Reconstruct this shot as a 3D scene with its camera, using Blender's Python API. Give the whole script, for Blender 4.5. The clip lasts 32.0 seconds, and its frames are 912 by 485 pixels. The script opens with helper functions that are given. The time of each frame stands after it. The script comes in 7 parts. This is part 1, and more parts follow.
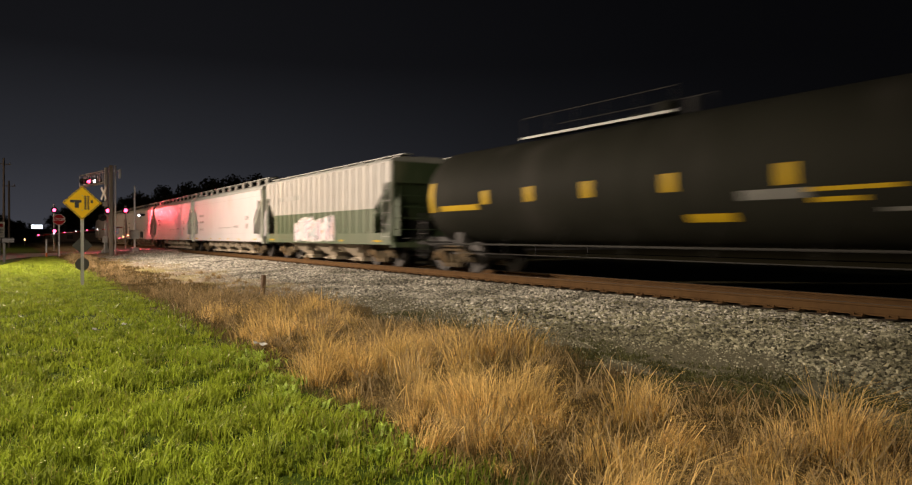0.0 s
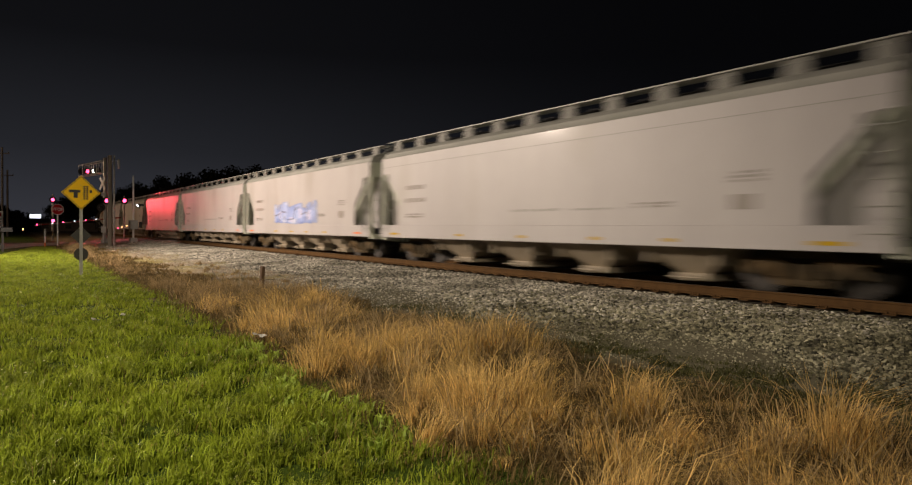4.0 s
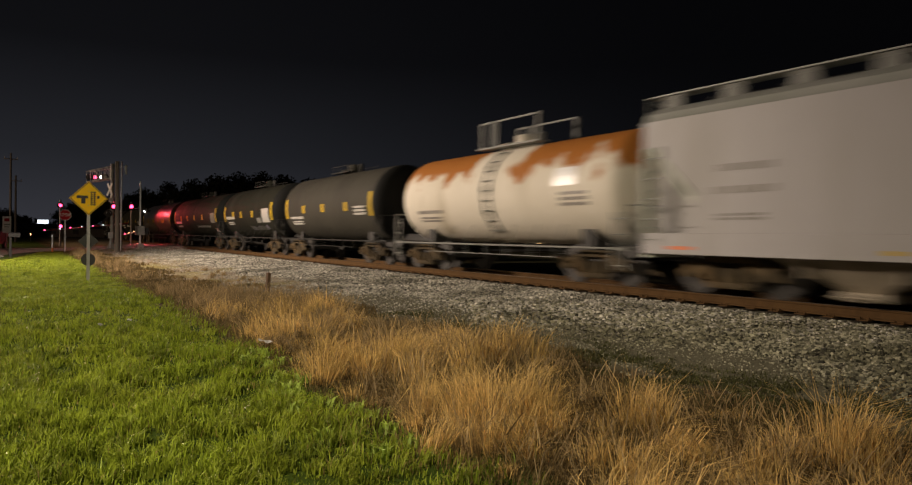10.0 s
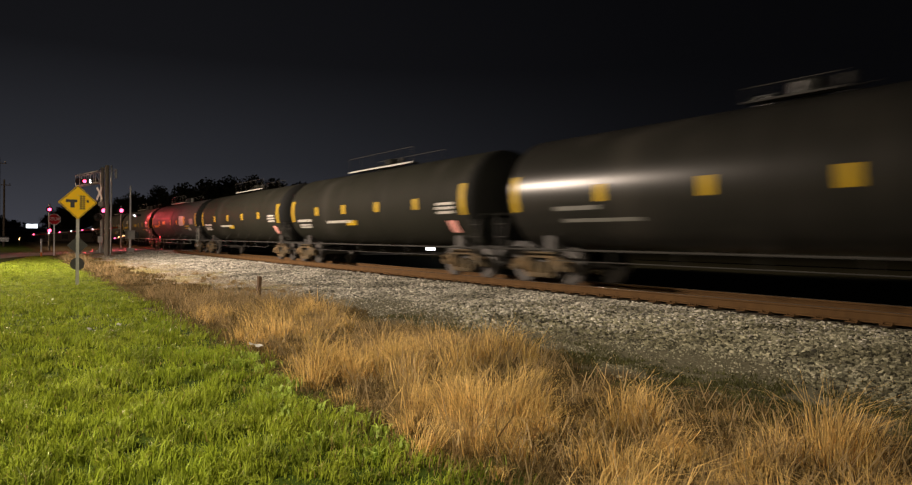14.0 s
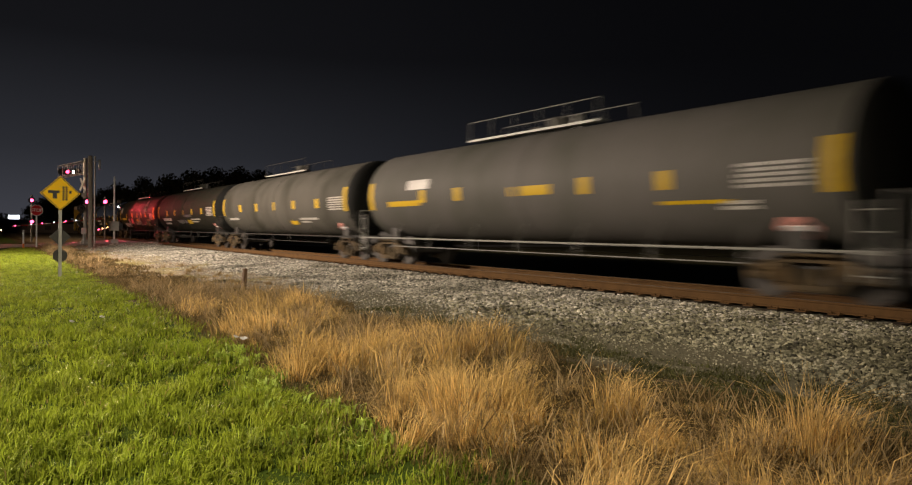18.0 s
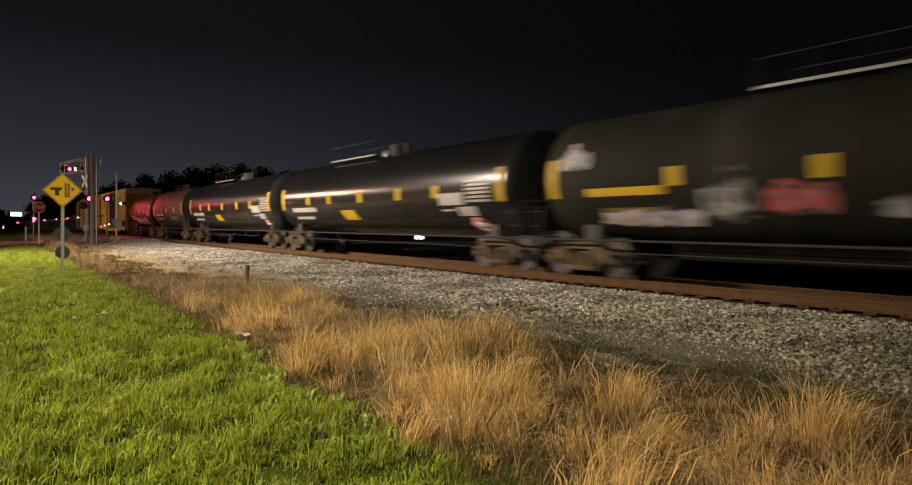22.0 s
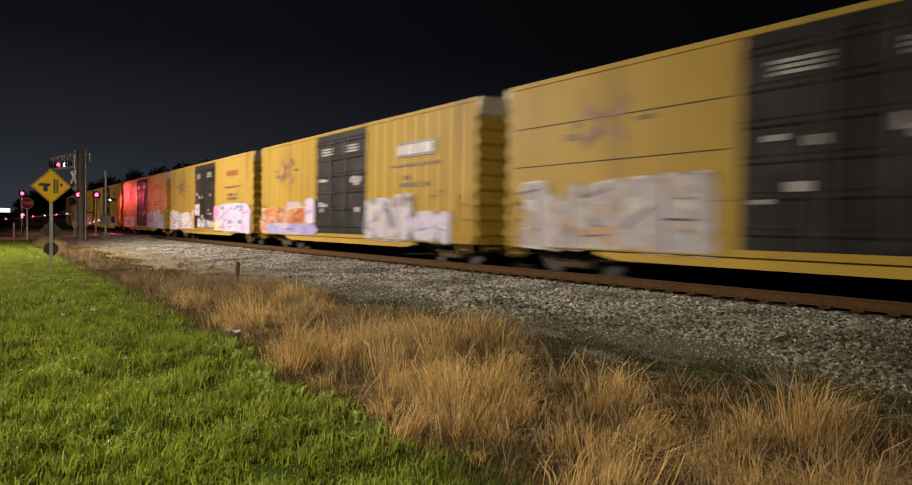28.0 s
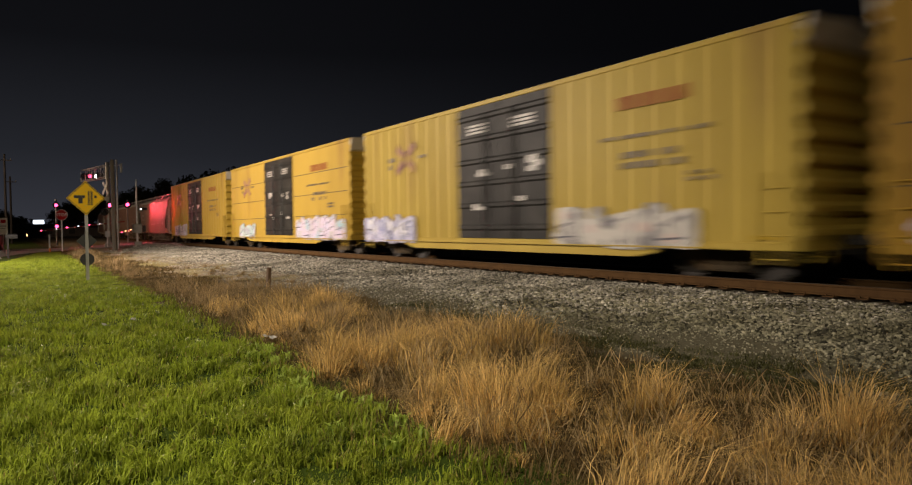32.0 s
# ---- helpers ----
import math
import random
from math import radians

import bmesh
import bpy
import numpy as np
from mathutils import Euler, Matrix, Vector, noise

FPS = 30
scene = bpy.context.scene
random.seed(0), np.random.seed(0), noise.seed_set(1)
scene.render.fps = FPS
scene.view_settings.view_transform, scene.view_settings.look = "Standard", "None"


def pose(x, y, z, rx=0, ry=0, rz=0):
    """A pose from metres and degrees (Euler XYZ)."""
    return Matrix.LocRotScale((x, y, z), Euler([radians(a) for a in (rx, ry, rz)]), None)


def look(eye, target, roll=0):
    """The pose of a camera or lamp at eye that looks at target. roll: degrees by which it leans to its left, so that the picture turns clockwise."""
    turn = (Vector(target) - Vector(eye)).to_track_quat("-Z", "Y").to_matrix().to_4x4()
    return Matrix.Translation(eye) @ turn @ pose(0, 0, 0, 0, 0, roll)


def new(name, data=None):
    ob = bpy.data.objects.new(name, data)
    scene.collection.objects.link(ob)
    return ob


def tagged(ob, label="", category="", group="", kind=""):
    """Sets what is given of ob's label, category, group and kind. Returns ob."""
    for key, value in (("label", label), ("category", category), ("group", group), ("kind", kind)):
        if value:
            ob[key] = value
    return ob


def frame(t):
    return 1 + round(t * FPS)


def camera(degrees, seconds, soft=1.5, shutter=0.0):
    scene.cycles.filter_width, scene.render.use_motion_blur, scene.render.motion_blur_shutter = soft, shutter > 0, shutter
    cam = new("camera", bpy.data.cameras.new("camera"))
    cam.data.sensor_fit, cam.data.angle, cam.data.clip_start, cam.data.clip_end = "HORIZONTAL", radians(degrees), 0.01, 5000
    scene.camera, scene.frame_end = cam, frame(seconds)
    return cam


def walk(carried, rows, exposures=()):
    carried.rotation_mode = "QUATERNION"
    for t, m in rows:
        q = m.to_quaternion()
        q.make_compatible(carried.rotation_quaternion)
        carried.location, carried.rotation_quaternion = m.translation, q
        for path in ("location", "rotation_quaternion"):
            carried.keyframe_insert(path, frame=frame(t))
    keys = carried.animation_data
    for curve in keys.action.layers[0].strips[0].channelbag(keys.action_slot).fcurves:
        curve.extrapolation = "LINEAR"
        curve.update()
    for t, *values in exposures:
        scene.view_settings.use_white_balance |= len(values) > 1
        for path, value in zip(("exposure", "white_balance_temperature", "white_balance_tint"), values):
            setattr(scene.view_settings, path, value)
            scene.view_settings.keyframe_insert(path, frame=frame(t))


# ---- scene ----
# One plan: the track runs along +Y, the near car sides stand at X = 11.2, the lawn lies at Z = 0.
TRACK_X, RAIL_Z, SPEED = 12.8, 0.445, 15.8
cam = camera(67.2, 32.0, 1.2, 0.9)
PATH = [
    (0, 0.007, -0.009, 1.549, 89.50, -0.12, -33.17), (0.5, 0.005, 0.001, 1.551, 89.23, -0.16, -33.36),
    (1, -0.001, -0.001, 1.546, 89.09, -0.27, -33.43), (1.5, -0.002, -0.001, 1.550, 88.95, -0.34, -33.50),
    (2, -0.004, 0.001, 1.551, 88.88, -0.41, -33.63), (2.5, -0.003, 0.003, 1.554, 88.80, -0.42, -33.73),
    (3, 0.007, 0.001, 1.553, 88.81, -0.43, -33.66), (3.5, -0.003, -0.004, 1.552, 88.91, -0.49, -33.48),
    (5.5, -0.002, 0.009, 1.552, 88.70, -0.81, -32.55), (6, -0.002, 0.012, 1.549, 88.67, -0.92, -32.35),
    (6.5, -0.007, 0.010, 1.553, 88.66, -0.91, -32.18), (7, -0.000, 0.014, 1.541, 88.83, -0.94, -32.12),
    (7.5, -0.001, 0.009, 1.552, 88.94, -0.87, -32.18), (8, -0.006, 0.010, 1.554, 89.08, -0.87, -32.27),
    (8.5, -0.001, 0.009, 1.551, 89.21, -0.84, -32.39), (9, -0.003, 0.006, 1.551, 89.33, -0.90, -32.57),
    (9.5, -0.004, 0.000, 1.554, 89.41, -0.86, -32.69), (10, -0.008, -0.003, 1.552, 89.48, -0.79, -32.81),
    (10.5, -0.008, -0.004, 1.550, 89.47, -0.83, -32.96), (11, -0.011, -0.002, 1.550, 89.42, -0.83, -33.15),
    (11.5, -0.002, 0.001, 1.550, 89.42, -0.85, -33.26), (12, 0.002, 0.000, 1.556, 89.35, -0.78, -33.33),
    (12.5, -0.000, -0.002, 1.554, 89.37, -0.78, -33.39), (13, -0.004, -0.004, 1.550, 89.44, -0.76, -33.46),
    (13.5, -0.000, -0.006, 1.553, 89.57, -0.66, -33.47), (14, -0.002, -0.008, 1.545, 89.78, -0.65, -33.49),
    (14.5, 0.002, -0.012, 1.556, 89.78, -0.62, -33.56), (16.5, 0.007, -0.007, 1.549, 89.13, -0.82, -34.50),
    (17, 0.008, -0.005, 1.542, 89.15, -0.84, -34.56), (17.5, 0.008, -0.004, 1.548, 89.12, -0.83, -34.59),
    (18, 0.015, -0.005, 1.549, 89.15, -0.80, -34.55), (18.5, 0.006, -0.012, 1.546, 89.29, -0.83, -34.43),
    (19, 0.006, -0.008, 1.549, 89.25, -0.78, -34.32), (19.5, 0.008, -0.005, 1.542, 89.11, -0.70, -34.39),
    (20, 0.012, -0.001, 1.541, 89.01, -0.60, -34.42), (20.5, 0.011, -0.003, 1.545, 88.99, -0.56, -34.35),
    (21, 0.008, 0.001, 1.550, 88.94, -0.58, -34.32), (21.5, 0.012, 0.005, 1.547, 88.91, -0.69, -34.32),
    (22, 0.010, 0.002, 1.543, 88.86, -0.72, -34.41), (22.5, 0.005, -0.000, 1.548, 88.83, -0.78, -34.49),
    (23, 0.007, -0.006, 1.541, 88.88, -0.80, -34.56), (23.5, 0.009, -0.007, 1.545, 88.90, -0.76, -34.63),
    (24, 0.007, -0.007, 1.549, 88.82, -0.74, -34.76), (24.5, 0.010, -0.005, 1.544, 88.70, -0.71, -34.86),
    (25, 0.021, -0.001, 1.542, 88.58, -0.69, -34.97), (25.5, 0.018, 0.001, 1.541, 88.51, -0.76, -35.09),
    (27.5, 0.010, -0.010, 1.540, 88.62, -0.96, -35.22), (28, 0.015, -0.006, 1.542, 88.63, -0.85, -35.11),
    (28.5, 0.014, -0.008, 1.544, 88.74, -0.83, -34.98), (29, 0.004, -0.011, 1.548, 88.86, -0.81, -34.87),
    (29.5, 0.004, -0.011, 1.547, 89.04, -0.75, -34.64), (30, 0.002, -0.013, 1.552, 89.19, -0.69, -34.17),
    (30.5, -0.006, -0.011, 1.548, 89.22, -0.55, -33.58), (31, -0.010, -0.000, 1.553, 89.01, -0.02, -33.01),
    (31.5, -0.042, 0.005, 1.572, 88.78, 0.58, -32.86), (32, -0.069, 0.007, 1.576, 88.56, 0.77, -33.07),
]
# the camera's own exposure and white balance: it opens up while dark cars pass
EXPOSE = ((0, 0.5, 6500, 10), (0.6, 0.25, 6500, 10), (1.2, 0.0, 6500, 10), (3.5, 0.0, 6500, 10), (6.0, -0.08, 6500, 10), (9.5, -0.1, 6500, 10), (10.5, 0.05, 6500, 10), (11.2, 0.3, 6500, 10),
          (12.0, 0.5, 6500, 10), (20.0, 0.48, 6500, 10), (24.0, 0.48, 6500, 10), (25.5, 0.3, 6450, 10), (27.5, 0.05, 6000, 10), (30.5, 0.1, 6000, 10), (32.0, 0.0, 6300, 10))
walk(cam, [(t, pose(*p)) for t, *p in PATH], EXPOSE)

# ---- light: night sky, assumed street lamps out of view, the red crossing signals ----
world = bpy.data.worlds.new("night_sky")
scene.world = world
world.use_nodes = True
wn, wl = world.node_tree.nodes, world.node_tree.links
bg = wn["Background"]
wc = wn.new("ShaderNodeTexCoord")
wsep = wn.new("ShaderNodeSeparateXYZ")
wramp = wn.new("ShaderNodeValToRGB")
wl.new(wc.outputs["Generated"], wsep.inputs[0])
wl.new(wsep.outputs["Z"], wramp.inputs[0])
# the glow of a town lies low over the far end of the track
wup = wn.new("ShaderNodeMath")
wup.operation = "MAXIMUM"
wup.inputs[1].default_value = 0.34
wl.new(wsep.outputs["Y"], wup.inputs[0])
wside = wn.new("ShaderNodeMath")
wside.operation = "POWER"
wside.inputs[1].default_value = 4.0
wl.new(wup.outputs[0], wside.inputs[0])
wmul = wn.new("ShaderNodeMix")
wmul.data_type, wmul.blend_type = "RGBA", "MULTIPLY"
wmul.inputs[0].default_value = 1.0
wl.new(wramp.outputs[0], wmul.inputs[6])
wl.new(wside.outputs[0], wmul.inputs[7])
wfloor = wn.new("ShaderNodeMix")
wfloor.data_type, wfloor.blend_type = "RGBA", "ADD"
wfloor.inputs[0].default_value, wfloor.inputs[7].default_value = 1.0, (0.0013, 0.0013, 0.0016, 1)
wl.new(wmul.outputs[2], wfloor.inputs[6])
wl.new(wfloor.outputs[2], bg.inputs[0])
cr = wramp.color_ramp
cr.elements[0].position, cr.elements[0].color = 0.0, (0.0340, 0.0350, 0.0430, 1)
cr.elements[1].position, cr.elements[1].color = 0.55, (0.0016, 0.0016, 0.0020, 1)
for at, c in ((0.10, (0.0162, 0.0170, 0.0207, 1)), (0.24, (0.0043, 0.0044, 0.0053, 1))):
    e = cr.elements.new(at)
    e.color = c
bg.inputs[1].default_value = 1.0


def lamp(name, kind, where, watts, colour, radius, target=None, cone=120, blend=0.6):
    d = bpy.data.lights.new(name, kind)
    d.energy, d.color, d.shadow_soft_size = watts, colour, radius
    if kind == "SPOT":
        d.spot_size, d.spot_blend = radians(cone), blend
    ob = new(name, d)
    ob.matrix_world = look(where, target) if target else pose(*where)
    return ob


# unseen lamps, assumed where the light on lawn and train suggests them
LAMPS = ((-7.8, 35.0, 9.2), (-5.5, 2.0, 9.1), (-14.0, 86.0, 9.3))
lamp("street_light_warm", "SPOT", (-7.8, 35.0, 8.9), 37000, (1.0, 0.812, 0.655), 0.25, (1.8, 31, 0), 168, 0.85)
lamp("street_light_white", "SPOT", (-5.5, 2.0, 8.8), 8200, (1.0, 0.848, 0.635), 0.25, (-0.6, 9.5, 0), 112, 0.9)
# also assumed: added to light the road junction and the trees beyond
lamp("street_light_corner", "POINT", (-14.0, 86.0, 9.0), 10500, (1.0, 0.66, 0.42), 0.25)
lamp("signal_light_train", "SPOT", (9.36, 60.1, 3.2), 620, (1.0, 0.025, 0.06), 0.1, (12.0, 59.6, 3.05), 52)
lamp("signal_light_spill", "SPOT", (9.36, 60.2, 3.2), 80, (1.0, 0.03, 0.03), 0.1, (12.0, 60.6, 3.0), 150)
lamp("signal_light_road", "SPOT", (9.45, 71.6, 3.97), 1900, (1.0, 0.07, 0.09), 0.1, (6.0, 60.0, 0.0), 165)


# ---- materials ----
def mat(name, c1, c2=None, rough=0.6, metal=0.0, scale=3.0, fine=40.0, bump=0.15, mix=0.5, island=0.0, rnd=0.0, dirt=None, dirt_scale=1.2,
        dirt_at=(0.5, 0.7), spec=0.5, emit=None, coat=0.0, thin=0.0, stretch=(1, 1, 1), coord="Object"):
    m = bpy.data.materials.new(name)
    m.use_nodes = True
    n, l = m.node_tree.nodes, m.node_tree.links
    b = n["Principled BSDF"]
    b.inputs["Roughness"].default_value, b.inputs["Metallic"].default_value = rough, metal
    b.inputs["Specular IOR Level"].default_value = spec
    b.inputs["Coat Weight"].default_value = coat
    b.inputs["Coat Roughness"].default_value = 0.12
    if emit:
        b.inputs["Emission Color"].default_value, b.inputs["Emission Strength"].default_value = (*emit[0], 1), emit[1]
    if c2 is None:
        c2 = tuple(v * 0.72 for v in c1)
    tc = n.new("ShaderNodeTexCoord")
    mp = n.new("ShaderNodeMapping")
    mp.inputs["Scale"].default_value = stretch
    l.new(tc.outputs[coord], mp.inputs[0])
    n1, n2 = n.new("ShaderNodeTexNoise"), n.new("ShaderNodeTexNoise")
    n1.inputs["Scale"].default_value, n2.inputs["Scale"].default_value = scale, fine
    n1.inputs["Detail"].default_value, n2.inputs["Detail"].default_value = 5, 3
    l.new(mp.outputs[0], n1.inputs["Vector"])
    l.new(mp.outputs[0], n2.inputs["Vector"])
    add = n.new("ShaderNodeMath")
    add.operation = "MULTIPLY_ADD"
    l.new(n2.outputs["Fac"], add.inputs[0])
    add.inputs[1].default_value = 0.45
    l.new(n1.outputs["Fac"], add.inputs[2])
    ramp = n.new("ShaderNodeMapRange")
    ramp.inputs[1].default_value, ramp.inputs[2].default_value = 0.72 - 0.42 * mix - 0.1, 0.72 + 0.42 * mix - 0.05
    l.new(add.outputs[0], ramp.inputs[0])
    mx = n.new("ShaderNodeMix")
    mx.data_type = "RGBA"
    mx.inputs[6].default_value, mx.inputs[7].default_value = (*c1, 1), (*c2, 1)
    l.new(ramp.outputs[0], mx.inputs[0])
    col = mx.outputs[2]
    if dirt:
        n3 = n.new("ShaderNodeTexNoise")
        n3.inputs["Scale"].default_value, n3.inputs["Detail"].default_value = dirt_scale, 6
        l.new(mp.outputs[0], n3.inputs["Vector"])
        r3 = n.new("ShaderNodeMapRange")
        r3.inputs[1].default_value, r3.inputs[2].default_value = dirt_at
        l.new(n3.outputs["Fac"], r3.inputs[0])
        m3 = n.new("ShaderNodeMix")
        m3.data_type = "RGBA"
        m3.inputs[7].default_value = (*dirt, 1)
        l.new(r3.outputs[0], m3.inputs[0])
        l.new(col, m3.inputs[6])
        col = m3.outputs[2]
    if island or rnd:
        src = n.new("ShaderNodeNewGeometry") if island else n.new("ShaderNodeObjectInfo")
        h = n.new("ShaderNodeHueSaturation")
        mr = n.new("ShaderNodeMapRange")
        k = island or rnd
        mr.inputs[3].default_value, mr.inputs[4].default_value = 1 - k, 1 + k
        l.new(src.outputs["Random Per Island" if island else "Random"], mr.inputs[0])
        l.new(mr.outputs[0], h.inputs["Value"])
        l.new(col, h.inputs["Color"])
        col = h.outputs[0]
    l.new(col, b.inputs["Base Color"])
    if bump:
        bp = n.new("ShaderNodeBump")
        bp.inputs["Strength"].default_value, bp.inputs["Distance"].default_value = bump, 0.02
        l.new(add.outputs[0], bp.inputs["Height"])
        l.new(bp.outputs[0], b.inputs["Normal"])
    if thin:
        # thin leaves let part of the light through
        t = n.new("ShaderNodeBsdfTranslucent")
        l.new(col, t.inputs[0])
        ms = n.new("ShaderNodeMixShader")
        ms.inputs[0].default_value = thin
        l.new(b.outputs[0], ms.inputs[1])
        l.new(t.outputs[0], ms.inputs[2])
        l.new(ms.outputs[0], n["Material Output"].inputs[0])
    return m


def glow(name, colour, strength):
    return mat(name, colour, colour, 0.4, emit=(colour, strength), bump=0)


STREAK = (1, 1, 0.25)
M_WHITE = mat("white_car_paint", (0.385, 0.37, 0.375), (0.325, 0.312, 0.316), 0.5, scale=0.7, fine=9, bump=0.03, dirt=(0.30, 0.285, 0.26), dirt_scale=0.9, dirt_at=(0.56, 0.8), stretch=STREAK, spec=0.35, coat=0.04)
M_WHITEDULL = mat("dull_white_car_paint", (0.365, 0.348, 0.348), (0.315, 0.30, 0.30), 0.55, scale=0.7, fine=9, bump=0.03, dirt=(0.27, 0.255, 0.235), dirt_scale=0.9, dirt_at=(0.5, 0.75), stretch=STREAK, spec=0.3)
M_WHITERUST = mat("rust_streaked_white_paint", (0.41, 0.395, 0.36), (0.35, 0.335, 0.305), 0.55, scale=0.7, fine=9, bump=0.03, dirt=(0.37, 0.315, 0.23), dirt_scale=0.8, dirt_at=(0.52, 0.75), stretch=(1, 0.8, 0.6), spec=0.3)
M_GREYROOF = mat("roof_grey_paint", (0.285, 0.285, 0.262), (0.21, 0.214, 0.196), 0.55, scale=1.2, bump=0.05, dirt=(0.22, 0.23, 0.2), dirt_at=(0.5, 0.75))
M_RIBWHITE = mat("ribbed_cream_paint", (0.29, 0.281, 0.258), (0.237, 0.23, 0.21), 0.5, scale=0.9, fine=12, bump=0.03, dirt=(0.35, 0.33, 0.28), dirt_at=(0.52, 0.75), stretch=STREAK)
M_RIBGREEN = mat("ribbed_green_paint", (0.052, 0.078, 0.036), (0.038, 0.058, 0.027), 0.5, scale=0.9, fine=12, bump=0.03, dirt=(0.12, 0.12, 0.075), dirt_at=(0.55, 0.8), stretch=STREAK)
M_BRACKET = mat("roof_bracket_grey", (0.19, 0.19, 0.172), (0.14, 0.14, 0.127), 0.7, scale=3, bump=0.05)
M_SLOPE = mat("slope_sheet_grey_green", (0.46, 0.48, 0.40), (0.36, 0.38, 0.31), 0.6, scale=1.5, bump=0.05)
M_UNDER = mat("grimy_underframe", (0.028, 0.025, 0.022), (0.017, 0.0155, 0.014), 0.75, scale=2.5, bump=0.2)
M_TRUCK = mat("dusty_truck_steel", (0.088, 0.066, 0.038), (0.043, 0.034, 0.022), 0.85, scale=4, bump=0.25, dirt=(0.115, 0.075, 0.036), dirt_scale=3, spec=0.08, rnd=0.35)
M_WHEEL = mat("wheel_steel", (0.035, 0.029, 0.024), (0.022, 0.019, 0.016), 0.7, 0.1, scale=5, bump=0.1)
M_BAY = mat("hopper_bay_steel", (0.40, 0.34, 0.26), (0.26, 0.22, 0.16), 0.6, scale=2, bump=0.1, dirt=(0.17, 0.14, 0.1), dirt_at=(0.45, 0.7))
M_TDARK = mat("dark_tank_paint", (0.0165, 0.0167, 0.0122), (0.0117, 0.0119, 0.0088), 0.7, scale=0.6, fine=8, bump=0.02, dirt=(0.024, 0.023, 0.019), dirt_scale=0.8, dirt_at=(0.5, 0.75), spec=0.05, stretch=STREAK)
M_HEAD = mat("near_black_tank_head", (0.008, 0.0082, 0.0072), (0.0055, 0.0056, 0.005), 0.75, scale=0.8, bump=0.03, spec=0.1)
M_TSHINE = mat("glossy_black_tank_paint", (0.008, 0.008, 0.008), (0.006, 0.006, 0.006), 0.2, scale=0.6, fine=8, bump=0.008, spec=0.55, stretch=STREAK)
M_TGREY = mat("grey_tank_paint", (0.086, 0.081, 0.078), (0.064, 0.0625, 0.056), 0.65, scale=0.6, fine=8, bump=0.02, dirt=(0.048, 0.049, 0.040), dirt_scale=0.45, dirt_at=(0.46, 0.66), stretch=STREAK, spec=0.1)
M_TGREYDARK = mat("weathered_grey_tank_paint", (0.052, 0.0505, 0.049), (0.042, 0.041, 0.039), 0.65, scale=0.6, fine=8, bump=0.02, dirt=(0.05, 0.047, 0.042), dirt_scale=0.7, dirt_at=(0.5, 0.75), spec=0.05, stretch=STREAK)
M_TMID = mat("dull_grey_tank_paint", (0.070, 0.066, 0.057), (0.050, 0.048, 0.041), 0.75, scale=0.6, fine=8, bump=0.04, dirt=(0.029, 0.029, 0.022), dirt_scale=0.9, dirt_at=(0.47, 0.68), spec=0.1, stretch=STREAK)
M_TBROWN = mat("grimy_brown_tank_paint", (0.043, 0.040, 0.031), (0.030, 0.028, 0.022), 0.7, scale=0.6, fine=8, bump=0.02, dirt=(0.028, 0.025, 0.021), dirt_scale=0.8, dirt_at=(0.5, 0.75), spec=0.12, stretch=STREAK)
M_TSATIN = mat("satin_dark_tank_paint", (0.019, 0.018, 0.016), (0.014, 0.014, 0.012), 0.3, scale=0.6, fine=8, bump=0.015, spec=0.2, dirt=(0.026, 0.0245, 0.021), dirt_scale=0.8, stretch=STREAK)


